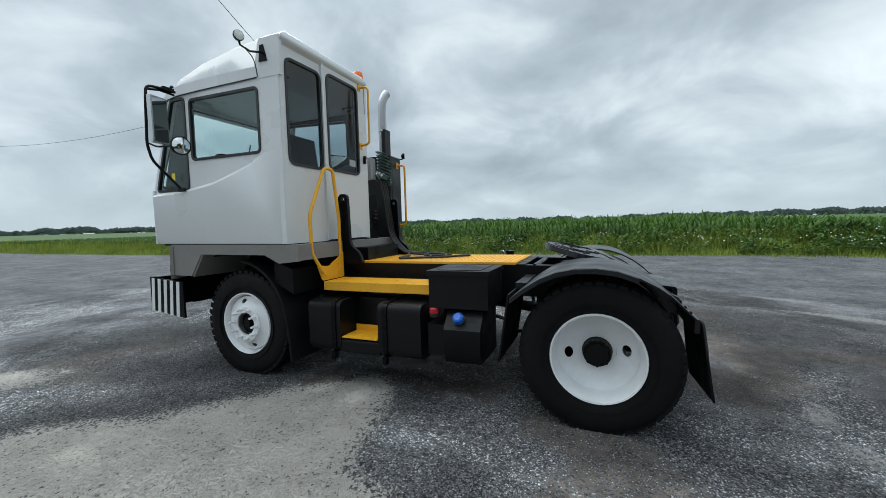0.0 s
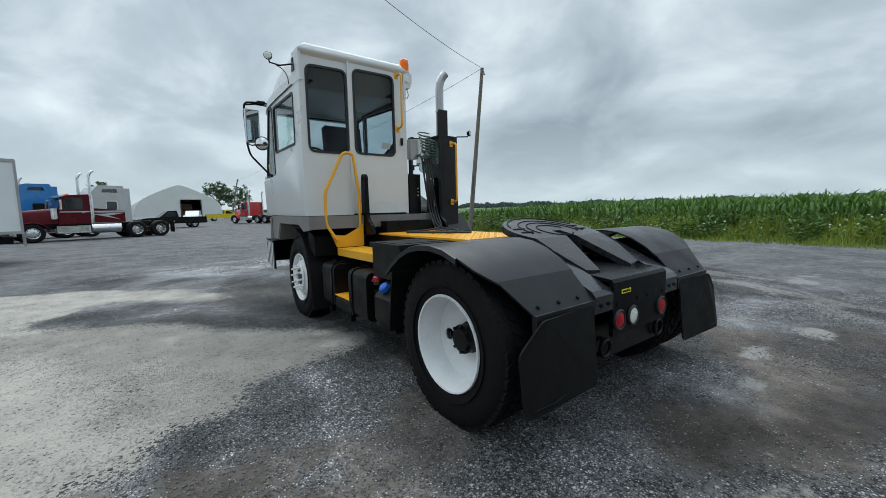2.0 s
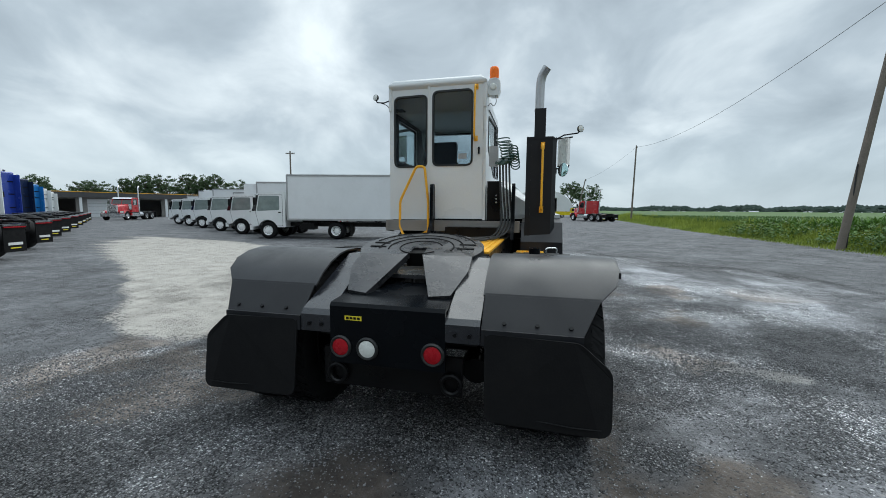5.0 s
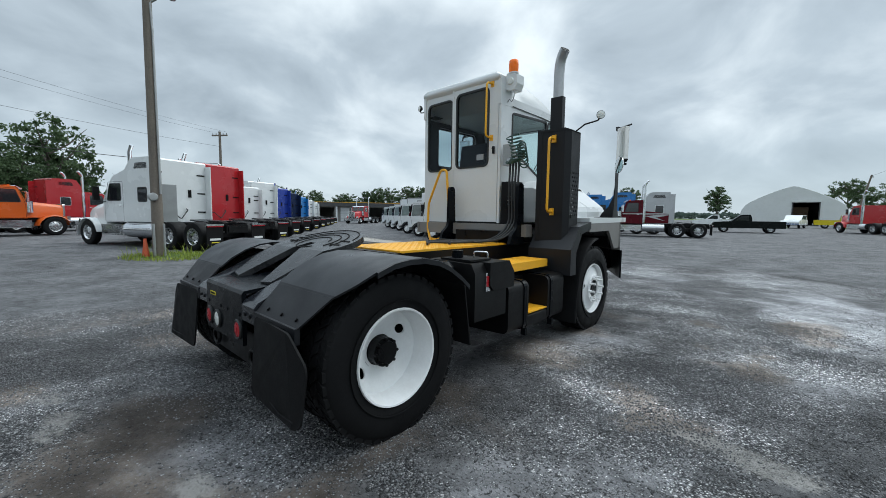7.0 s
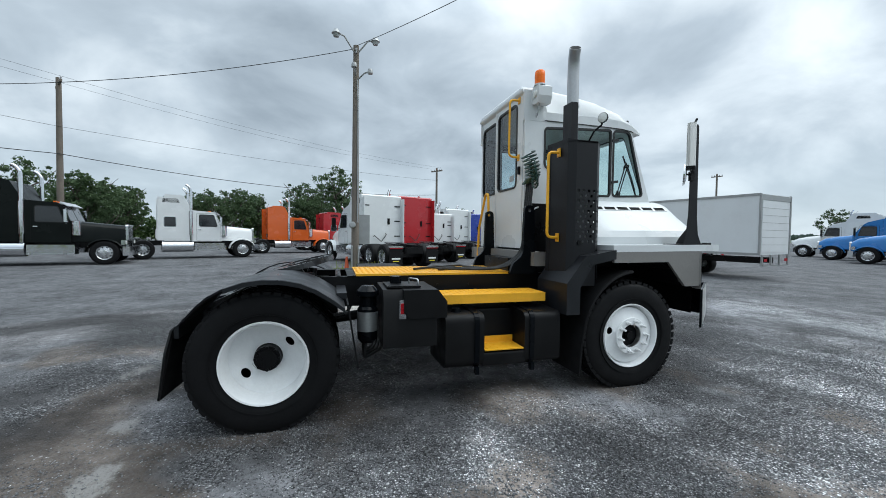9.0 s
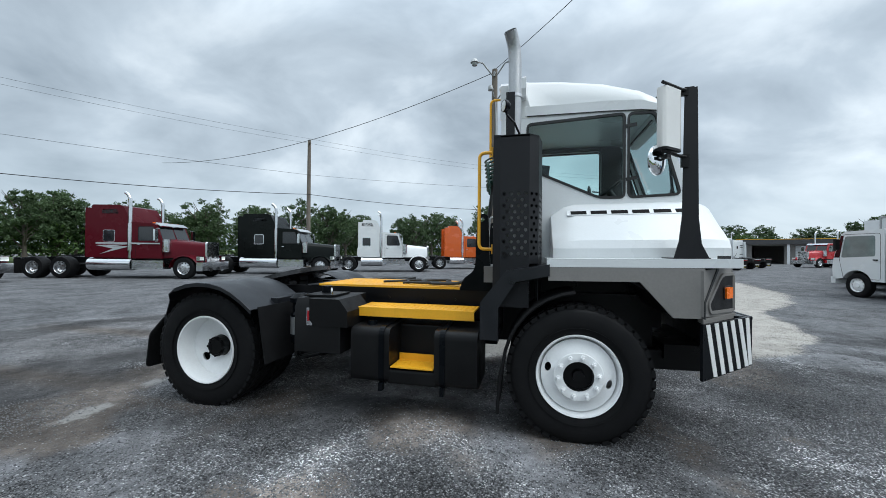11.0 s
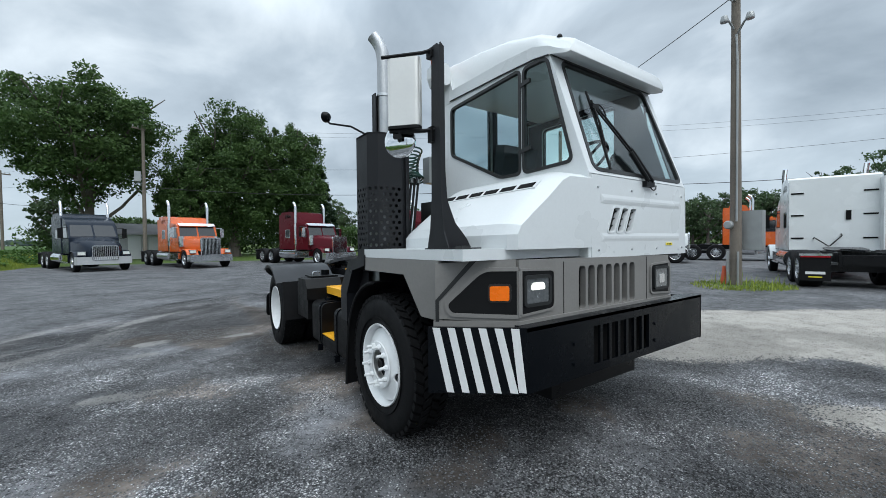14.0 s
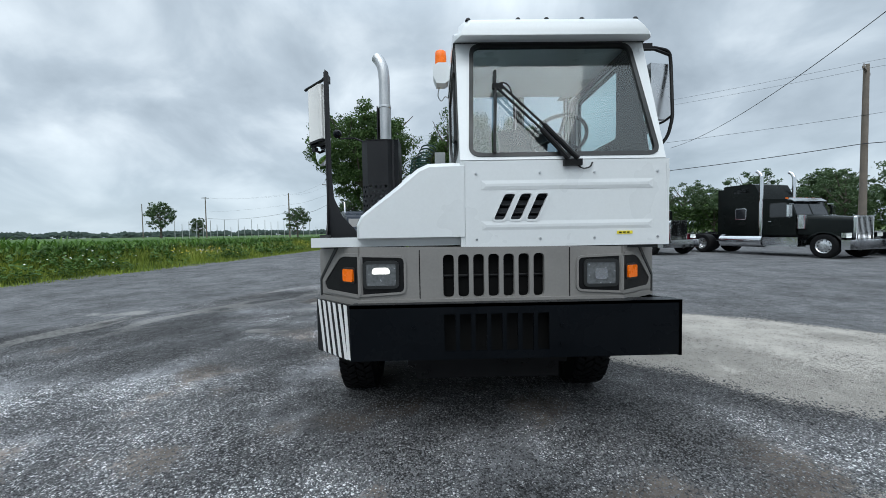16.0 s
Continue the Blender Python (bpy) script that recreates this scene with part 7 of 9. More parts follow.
tagged(from_arrays("leafy_weeds", np.concatenate(LV), np.concatenate(LF), LEAFY), "broad-leaved green weeds in clumps on the verge", "weeds", kind="stuff")


def flowers(name, n, ylo, yhi, material, hlo, hhi, size, label, inner=0.3):
    y = rng.uniform(ylo, yhi, n)
    x = field_edge(y) + inner + 2.3 * rng.uniform(0, 1, n)
    keep = fbm(x * 0.6, y * 0.6, 101) > 0.48
    x, y = x[keep], y[keep]
    m = len(x)
    z = ground_z(x, y) + rng.uniform(hlo, hhi, m)
    k = 7
    ang = np.linspace(0, 2 * np.pi, k, endpoint=False)
    r = size * rng.uniform(0.6, 1.3, m)
    ring = np.stack([x[:, None] + r[:, None] * np.cos(ang), y[:, None] + r[:, None] * np.sin(ang), z[:, None] + 0.012 * np.sin(ang * 2)], -1)
    tip = np.stack([x, y, z + 0.02], -1)[:, None, :]
    v = np.concatenate([ring, tip], 1).reshape(-1, 3)
    f = (np.arange(m) * (k + 1))[:, None, None] + np.stack([np.arange(k), (np.arange(k) + 1) % k, np.full(k, k)], -1)[None]
    tagged(from_arrays(name, v, f.reshape(-1, 3), material), label, "flowers", kind="stuff")


flowers("white_wildflowers", 420, -26, 24, PETAL, 0.35, 0.7, 0.028, "white flat-headed wild flowers among the weeds")
flowers("yellow_wildflowers", 500, -40, -10, YPETAL, 0.3, 0.6, 0.03, "yellow wild flowers among the weeds", 0.6)

LEAF_CACHE = {}


def crown_mesh(seed, spread, tall, clumps, per, leaf, ragged, spruce=False, vase=False):
    """A crown of small leaf quads in clumps, with gaps and an uneven outline."""
    r = np.random.default_rng(seed)
    pts = []
    while len(pts) < clumps:
        p = r.uniform(-1, 1, 3)
        d = np.linalg.norm(p)
        if spruce:
            rad = (1 - (p[2] + 1) / 2) * 0.95 + 0.08
            if np.hypot(p[0], p[1]) < rad and np.hypot(p[0], p[1]) > rad * 0.45:
                pts.append(p)
            continue
        # lobes at several heights, with hollows between them
        a = math.atan2(p[1], p[0])
        lobe = 0.5 + 0.25 * math.sin(3 * a + 2.3 * p[2] + seed) + 0.25 * math.sin(5 * a - 4.1 * p[2] + 2 * seed)
        wide = 1.0 if not vase else min(1.0, 0.34 + 0.55 * (p[2] + 1) ** 0.8)
        if 0.2 < d < 1.0 - ragged * (0.25 + 0.75 * r.uniform(0, 1)) * lobe and math.hypot(p[0], p[1]) < wide:
            pts.append(p)
    c = np.array(pts)
    size = (0.155 if not spruce else 0.12) * r.uniform(0.5, 1.5, clumps)
    off = r.normal(0, 1, (clumps, per, 3))
    off /= np.linalg.norm(off, axis=-1, keepdims=True)
    off *= r.uniform(0.35, 1.0, (clumps, per, 1))
    off[..., 2] *= 0.62
    p = (c[:, None] + off * size[:, None, None]) * np.array([spread, spread, tall])
    p = p.reshape(-1, 3)
    n = len(p)
    a = r.normal(0, 1, (n, 3))
    a /= np.linalg.norm(a, axis=-1, keepdims=True)
    b = np.cross(a, r.normal(0, 1, (n, 3)))
    b /= np.linalg.norm(b, axis=-1, keepdims=True)
    s = leaf * r.uniform(0.6, 1.4, (n, 1))
    v = np.stack([p - a * s, p + b * s * 0.55, p + a * s, p - b * s * 0.55], 1).reshape(-1, 3)
    f = np.arange(n * 4).reshape(n, 4)
    return v, f


def tree(name, x, y, h, spread, seed, label, material=TREE_LEAF, clumps=125, per=42, leaf=0.16, bare=0.22, ragged=0.45, spruce=False, group="", vase=False):
    """Trunk, limbs that fork into the crown, and the crown."""
    z0 = float(ground_z(x, y))
    key = (seed, round(spread / h, 2), spruce, material.name)
    T = thing(name, label, "tree", Matrix.Translation((x, y, z0 - 0.05)), group=group)
    if key in LEAF_CACHE:
        src, h0 = LEAF_CACHE[key]
        T.scale = (h / h0,) * 3
        T.rotation_euler = (0, 0, seed * 1.7 + x)
        for ob in src.children:
            o = new(ob.name.split(".")[0], ob.data)
            o.parent, o.matrix_basis = T, ob.matrix_basis
        return T
    r = random.Random(seed)
    mid = h * (bare + (1 - bare) / 2)
    tall = h * (1 - bare) / 2
    b = B()
    k = h / 10
    lean = Vector((r.uniform(-0.03, 0.03), r.uniform(-0.03, 0.03), 0))
    top = Vector((0, 0, h * 0.8)) + lean * h
    loops = []
    for i in range(7):
        t = i / 6
        p = top * t + Vector((math.sin(t * 4 + seed), math.cos(t * 3 + seed), 0)) * 0.1 * k * t
        rr = (0.26 * (1 - t) ** 1.2 + 0.035) * k * (1.35 if i == 0 else 1)
        loops.append([p + Vector((math.cos(a), math.sin(a), 0)) * rr for a in (2 * math.pi * j / 9 for j in range(9))])
    loft(b, loops)
    part("trunk", b, BARK, T, smooth=True)
    for i in range(9 if not spruce else 0):
        a = 2.4 * i + seed
        s = Vector((0, 0, h * (0.16 + 0.06 * i)))
        e = Vector((math.cos(a) * spread * r.uniform(0.55, 0.85), math.sin(a) * spread * r.uniform(0.55, 0.85), h * min(0.93, 0.42 + 0.06 * i + r.uniform(0, 0.1))))
        m = s.lerp(e, 0.5) + Vector((0, 0, -0.03 * h))
        b = B()
        for (p, q, r0, r1) in ((s, m, 0.11, 0.075), (m, e, 0.075, 0.02)):
            cyl(b, p, q, r0 * k, r1 * k, 7)
        f = m + Vector((math.cos(a + 1) * spread * 0.35, math.sin(a + 1) * spread * 0.35, 0.14 * h))
        cyl(b, m, f, 0.05 * k, 0.015 * k, 6)
        part("limb", b, BARK, T, smooth=True)
    v, f = crown_mesh(seed, spread, tall, clumps, per, leaf * (h / 10) ** 0.5, ragged, spruce, vase)
    v[:, 2] += mid
    crown = from_arrays("crown", v, f, material)
    crown.parent = T
    LEAF_CACHE[key] = (T, h)
    return T


tree("maple_tree", 8.3, -38.3, 16.2, 7.0, 3, "broad old maple with a spreading dark green crown", clumps=430, per=120, bare=0.24, ragged=0.72, leaf=0.105, vase=True)
tree("poplar_tree", -3.0, -41.0, 16.8, 5.2, 5, "tall dense dark green tree behind the parked trucks", clumps=430, per=150, bare=0.05, ragged=0.7, leaf=0.105)
tree("poplar_tree", -8.8, -40.5, 15.8, 4.8, 6, "tall dense dark green tree behind the parked trucks", clumps=360, per=150, bare=0.05, ragged=0.7, leaf=0.105)
tree("young_tree", 1.2, -38.6, 9.6, 3.0, 8, "lighter green tree beside the tall one", clumps=260, per=100, bare=0.08, leaf=0.14)
tree("spruce_tree", -12.2, -40.5, 10.5, 2.6, 9, "dark conical spruce at the edge of the road", PINE_LEAF, clumps=240, per=60, bare=0.05, spruce=True, leaf=0.15)
row = [(-57, -4, 9.5, 4.6, 5), (-62, 0.9, 12.6, 5.6, 5), (-60, -12, 8, 4, 3), (-58, -18, 7.5, 4, 5), (-52, -24, 7.5, 3.6, 8), (-49, -32, 9.5, 4.6, 5), (-44, -36, 8, 4, 3), (-40, -42, 7, 3.6, 8), (-34, -46, 8, 4, 5),
       (-28, -46, 7, 3.6, 3), (-23, -45, 7.5, 3.6, 8), (-60, 10, 7.5, 4, 3), (-62, 18, 6.5, 4.2, 5), 
       (-40, 62, 6.2, 4.2, 3), (-34, 70, 6, 4, 5), (-10.5, 99, 8.2, 4.2, 8), (8.5, 93, 8.0, 3.8, 3), (13, 96, 7.6, 3.8, 5), (76, -101, 11, 5.0, 3), (70, -108, 7, 4, 8), (-20, -60, 9, 4.5, 3), (12, -48, 7, 3.6, 8), (-45, -58, 9, 4.5, 5),
       (-66, -30, 9, 4.4, 8), (-70, 2, 9, 4.4, 5), (24, -60, 6, 3.4, 3), (-25, 88, 8, 4, 8)]
for k, (dx, dy, h) in enumerate(((-0.83, 0.56, 6.4), (-0.815, 0.579, 6.6), (-0.79, 0.61, 7.4), (-0.773, 0.634, 8.0), (-0.75, 0.66, 8.2), (-0.721, 0.693, 8.8), (-0.69, 0.72, 8.6), (-0.656, 0.755, 7.6), (-0.62, 0.78, 6.4), (-0.925, 0.32, 8.6), (-0.915, 0.345, 8.4), (-0.905, 0.375, 7.0), (-0.895, 0.40, 7.4), (-0.885, 0.425, 8.0), (-0.87, 0.46, 7.6), (-0.85, 0.5, 7.0))):
    row.append((dx * 95, dy * 95 - 2.5, h, 4, (3, 5, 8)[k % 3]))
for i in range(22):
    t = i / 21
    row.append((-66 + 44 * t + 4 * math.sin(i * 2.3), 6 - 62 * t + 3 * math.cos(i * 1.7), 7.2 + 1.1 * math.sin(i * 3.1), 4, (5, 3, 8)[i % 3]))
for x, y, h, sp, seed in row:
    tree("hedgerow_tree", x, y, h, h * {3: 6.5 / 16.8, 5: 6.4 / 15.6, 8: 3.6 / 10.5}[seed], seed, "green roadside tree in a far row", HAZED_TREE_LEAF, group="far trees")
# scrub that closes the gaps under the tree rows
n = 60000
s = rng.uniform(0, 1, n)
line = np.array([(-62, 76), (-80, 44), (-74, 16), (-63, 0), (-56, -22), (-42, -42), (-22, -48), (-2, -50), (14, -52)], float)
u = s * (len(line) - 1)
k = np.minimum(u.astype(int), len(line) - 2)
p = line[k] + (line[k + 1] - line[k]) * (u - k)[:, None] + rng.normal(0, 1.2, (n, 2))
top = 2.2 + 3.2 * fbm(p[:, 0] * 0.16, p[:, 1] * 0.16, 111, 3)
z = top * rng.uniform(0, 1, n) ** 0.7
v, q = blades(p[:, 0], p[:, 1], z, rng.uniform(0.2, 0.45, n), rng.uniform(0.2, 0.42, n), rng.uniform(0.1, 0.4, n), rng.uniform(0, 6.28, n), 1)
tagged(from_arrays("far_scrub", v, q, TREE_LEAF), "dark green scrub and saplings along the road", "shrubs", kind="stuff")
# far woods on the horizon: many small crowns, with the haze mixed into their leaf colour
n = 36000
ang = rng.uniform(0, 2 * np.pi, n)
dist = 430 + 160 * fbm(np.cos(ang) * 4 + 9, np.sin(ang) * 4 + 9, 121) + rng.normal(0, 6, n)
x, y = dist * np.cos(ang), dist * np.sin(ang)
top = 3.0 + 7 * np.clip(fbm(np.cos(ang) * 45 + 50, np.sin(ang) * 45 + 50, 131, 4) - 0.18, 0, 1)
z = ground_z(x, y) + top * rng.uniform(0, 1, n) ** 0.6
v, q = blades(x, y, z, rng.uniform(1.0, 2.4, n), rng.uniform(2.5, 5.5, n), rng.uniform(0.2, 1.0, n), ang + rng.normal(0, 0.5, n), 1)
tagged(from_arrays("far_woods", v, q, HAZED_WOOD_LEAF), "hazy strip of woods on the horizon", "woods", kind="stuff")

# loose stones on the yard, densest where the camera passes
def stones(n, r0, r1, seed):
    r = np.random.default_rng(seed)
    x, y = r.uniform(-6.0, 6.0, n), r.uniform(-5.0, 8.5, n)
    rad = np.hypot(x - 0.1, (y - 1.8) * 0.85)
    bare = smooth01(inside_dist(x, y, PALE) / 0.5 + 0.5)
    cover = stone_cover(x, y) * (1 - 0.93 * bare) * np.exp(-np.clip(np.abs(rad - 3.2) - 0.8, 0, 9) ** 2 / 1.6)
    keep = r.uniform(0, 1, n) < 0.015 * (1 - bare) * (rad < 5.5) + 1.3 * np.clip(cover - 0.12, 0, 1) ** 1.3
    x, y = x[keep], y[keep]
    m = len(x)
    s = r0 + (r1 - r0) * r.uniform(0, 1, m) ** 3
    octa = np.array([(1, 0, 0), (0, 1, 0), (-1, 0, 0), (0, -1, 0), (0, 0, 0.8), (0, 0, -0.6)], float)
    v = octa[None] * s[:, None, None] * r.uniform(0.6, 1.25, (m, 6, 3))
    t = r.uniform(0, 6.28, m)
    c, sn = np.cos(t)[:, None], np.sin(t)[:, None]
    v = np.stack([v[..., 0] * c - v[..., 1] * sn, v[..., 0] * sn + v[..., 1] * c, v[..., 2]], -1)
    v += np.stack([x, y, 0.012 * (fbm(x * 0.9, y * 0.9, 3) - 0.5) + 0.3 * s], -1)[:, None]
    f = np.array([(0, 1, 4), (1, 2, 4), (2, 3, 4), (3, 0, 4), (1, 0, 5), (2, 1, 5), (3, 2, 5), (0, 3, 5)])
    return v.reshape(-1, 3), ((np.arange(m) * 6)[:, None, None] + f[None]).reshape(-1, 3)


def stone_material():
    m = leaf_material("loose_stone", (0.075, 0.077, 0.082), (0.25, 0.252, 0.258), 0.9, 0.15)
    nd = m.node_tree.nodes
    m.node_tree.links.new(nd["Principled BSDF"].outputs[0], nd["Material Output"].inputs["Surface"])
    return m


sv, sf = stones(900000, 0.0035, 0.0105, 17)
tagged(from_arrays("loose_gravel", sv, sf, stone_material()), "loose grey gravel chips scattered over the yard", "gravel", kind="stuff")

# ==== poles and wires ====
WIRE = mat("black_cable", (0.02, 0.02, 0.022), 0.6, vary=0.1)
CERAMIC = mat("grey_insulator", (0.35, 0.35, 0.36), 0.3, vary=0.1)


def pole(name, base, top, label, r=0.15, arm=0.0, arm_yaw=0.0, group="utility poles"):
    """A tapered wooden pole that may lean, with a cross-arm and insulators."""
    base, top = Vector(base), Vector(top)
    base.z = float(ground_z(base.x, base.y)) - 0.2
    P = thing(name, label, "pole", Matrix.Translation(base), group)
    d = top - base
    b = B()
    loops = []
    for i in range(6):
        t = i / 5
        rr = r * (1 - 0.32 * t)
        loops.append([d * t + Vector((math.cos(a) * rr, math.sin(a) * rr, 0)) for a in (2 * math.pi * j / 14 for j in range(14))])
    part("shaft", loft(b, loops), POLE_WOOD, P, smooth=True, angle=50)
    u = Vector((math.cos(radians(arm_yaw)), math.sin(radians(arm_yaw)), 0))
    if arm:
        b = B()
        loft(b, [[d + u * s + Vector((0, 0, -0.35 + z)) + Vector((-u.y, u.x, 0)) * w for w, z in ((-0.05, -0.06), (0.05, -0.06), (0.05, 0.06), (-0.05, 0.06))] for s in (-arm, arm)])
        part("cross_arm", b, POLE_WOOD, P)
        for s in (-0.9, -0.45, 0.45, 0.9):
            part("insulator", lathe(B(), [(0.0, 0.16), (0.03, 0.15), (0.045, 0.10), (0.03, 0.06), (0.04, 0.0)], d + u * arm * s + Vector((0, 0, -0.29)), "z", 10), CERAMIC, P, smooth=True)
    else:
        part("insulator", lathe(B(), [(0.0, 0.14), (0.04, 0.12), (0.05, 0.06), (0.03, 0.0)], d + Vector((0.1, 0, -0.25)), "z", 10), CERAMIC, P, smooth=True)
        part("bracket", obox(B(), d + Vector((0.08, 0, -0.3)), 0.25, 0.06, 0.08), GREY_METAL, P)
    return P, base


def wire(p, q, sag, label="thin black overhead cable strung between poles", r=0.012):
    p, q = Vector(p), Vector(q)
    pts = [p.lerp(q, t) - Vector((0, 0, 4 * sag * t * (1 - t))) for t in (i / 30 for i in range(31))]
    W = part("overhead_wire", tube(B(), pts, r, 5), WIRE)
    return tagged(W, label, "wire", "overhead wires")


A0, A1 = (12.05, 15.2, 0), (13.12, 15.14, 9.27)
PA, _ = pole("leaning_pole", A0, A1, "weathered wooden utility pole leaning over the verge", 0.14)
part("ground_lead", cyl(B(), (0.15, -0.1, 0.3), (0.22, -0.1, 3.4), 0.025, n=8), WIRE, PA)
pole("utility_pole", (13.6, 56, 0), (13.75, 55.9, 10.4), "weathered wooden utility pole at the field edge", 0.13)
pole("utility_pole", (7.6, 70, 0), (8.9, 69.6, 7.0), "short leaning wooden utility pole", 0.13)
# yard pole with flood lamps, a meter box and conduit
B0, B1 = (-11.55, 1.27, 0), (-11.47, 1.27, 8.72)
PB, pb = pole("yard_light_pole", B0, B1, "wooden yard pole with flood lamps and a grey meter box", 0.16)
up = Vector(B1) - Vector((B0[0], B0[1], pb.z))
for k, (dx, dy, dz, ln_) in enumerate(((0.45, -0.75, 0.30, 0.9), (0.35, 0.70, 0.25, 0.8), (0.55, -0.1, -0.85, 0.5), (0.5, 0.5, -1.0, 0.6))):
    e = up + Vector((dx, dy, dz - 0.1))
    part("lamp_bracket", tube(B(), [up + Vector((0, 0, -0.35 + (dz if dz < 0 else 0))), up + Vector((dx * 0.6, dy * 0.6, dz - 0.12)), e], 0.03, 8), GREY_METAL, PB, smooth=True)
    b = lathe(B(), [(0.0, 0.10), (0.08, 0.09), (0.13, 0.02), (0.17, -0.06), (0.12, -0.09), (0.10, -0.17), (0.0, -0.19)] if k < 2 else [(0.0, 0.08), (0.08, 0.07), (0.11, -0.06), (0.10, -0.10), (0.0, -0.10)], e, "z", 16)
    part("flood_lamp", b, GREY_METAL, PB, "grey yard flood lamp", smooth=True)
part("meter_box", bevel(box(B(), -0.48, -0.20, -0.05, 0.58, 1.25, 2.42), 0.02), GREY_METAL, PB, "grey steel meter box")
part("meter", lathe(B(), [(0.0, 0.12), (0.10, 0.11), (0.13, 0.06), (0.13, 0.0)], (0.17, -0.12, 2.0), "x", 16), GREY_METAL, PB, smooth=True)
b = tube(B(), [(0.20, -0.14, 0.1), (0.20, -0.14, 1.2)], 0.035, 8)
tube(b, [(0.20, 0.12, 0.1), (0.20, 0.12, 1.2)], 0.03, 8)
tube(b, [(0.19, 0.08, 2.1), (0.18, 0.08, 6.8), (0.18, 0.05, 7.6)], 0.03, 8)
part("conduit", b, GREY_METAL, PB, smooth=True)
cone = thing("traffic_cone", "worn orange marker stub beside the pole", "cone", Matrix.Translation((-11.6, 0.95, 0)))
part("cone_body", cyl(B(), (0, 0, 0), (0, 0, 0.55), 0.10, 0.04, 14), mat("faded_orange_plastic", (0.55, 0.10, 0.04), 0.6, vary=0.15), cone, smooth=True)
C1 = (-24.3, -15.2, 10.45)
pole("road_pole", (-24.5, -15.35, 0), C1, "weathered wooden road-side pole with a cross-arm", 0.19, 1.0, 35)
D1 = (4.2, -33.3, 10.9)
PD, _ = pole("road_pole", (4.25, -33.3, 0), D1, "wooden road-side pole with a transformer", 0.15, 0.8, 35)
part("transformer", bevel(box(B(), 0.15, 0.55, -0.2, 0.25, 6.6, 7.4), 0.03), GREY_METAL, PD)
E1, G1 = (17.5, -55.5, 9.5), (-38, 11.5, 9.0)
pole("road_pole", (17.5, -55.5, 0), E1, "wooden road-side pole with a cross-arm", 0.15, 0.8, 35)
pole("road_pole", (-38, 11.5, 0), G1, "wooden road-side pole with a cross-arm", 0.15, 0.8, 35)
pole("road_pole", (60, -95, 0), (60, -95, 11.5), "far wooden road-side pole", 0.16, 0.8, 35)
pole("road_pole", (95, -120, 0), (95, -120, 12), "far wooden road-side pole", 0.16)
pole("road_pole", (31, -75, 0), (31, -75, 10), "far wooden road-side pole", 0.16)
pole("yard_pole", (-33, 46, 0), (-33, 46, 9.5), "wooden pole behind the row of trucks", 0.14, 0.6, 20)
line = [G1, C1, D1, E1, (31, -75, 9.8), (60, -95, 11.3)]
for a, c in zip(line, line[1:]):
    for off, dz in ((-0.7, -0.05), (0.7, -0.05)):
        o = Vector((0.82 * off, 0.57 * off, dz))
        wire(Vector(a) + o, Vector(c) + o, 0.55, r=0.007)
    wire(Vector((a[0] + 0.1, a[1], 6.0)), Vector((c[0] + 0.1, c[1], 6.0)), 0.75, "thick black telephone cable strung between poles", r=0.022)
    wire(Vector((a[0] + 0.1, a[1], 7.6)), Vector((c[0] + 0.1, c[1], 7.6)), 0.3, r=0.010)
wire(B1, A1, 0.9, r=0.011)
wire(Vector(B1) + Vector((0, 0, -0.1)), (-17.3, -22.05, 7.32), 0.95, r=0.013)
wire(A1, (13.75, 55.9, 10.2), 1.2, r=0.012)
wire((13.75, 55.9, 10.2), (8.9, 69.6, 6.9), 0.5, r=0.010)

# ==== parked vehicles ====
RIM_ALU = mat("polished_aluminium", (0.62, 0.63, 0.64), 0.25, metal=0.9, vary=0.1, scale=5, dirt=0.2)


def paint(name, rgb, rough=0.25):
    deep = max(rgb) < 0.1
    return mat(name, rgb, rough, vary=0.06, scale=1.2, coat=0.0 if deep else 0.4, spec=0.14 if deep else 0.4, dirt=0.02 if deep else 0.08, dirt_color=(0.2, 0.19, 0.18), rough_vary=0.06)


P_WHITE, P_ORANGE, P_MAROON, P_BLACK = paint("white_truck_paint", (0.72, 0.74, 0.74)), paint("orange_truck_paint", (0.62, 0.11, 0.015)), paint("maroon_truck_paint", (0.085, 0.006, 0.012)), paint("black_truck_paint", (0.005, 0.007, 0.0065))
P_SLATE = paint("slate_blue_truck_paint", (0.016, 0.022, 0.034))
P_RED, P_BLUE, P_NAVY, P_SKY = paint("red_truck_paint", (0.42, 0.016, 0.022)), paint("blue_truck_paint", (0.018, 0.045, 0.30)), paint("navy_truck_paint", (0.012, 0.022, 0.06)), paint("bright_blue_truck_paint", (0.02, 0.17, 0.46))
P_SILVER, P_YELLOW = paint("silver_truck_paint", (0.42, 0.43, 0.44)), paint("yellow_pickup_paint", (0.60, 0.48, 0.015))
BOX_WHITE = mat("white_box_panel", (0.70, 0.72, 0.73), 0.45, vary=0.05, scale=1.0, dirt=0.15, dirt_color=(0.45, 0.44, 0.42))
AMBER = ORANGE_LENS
SHARED = {}


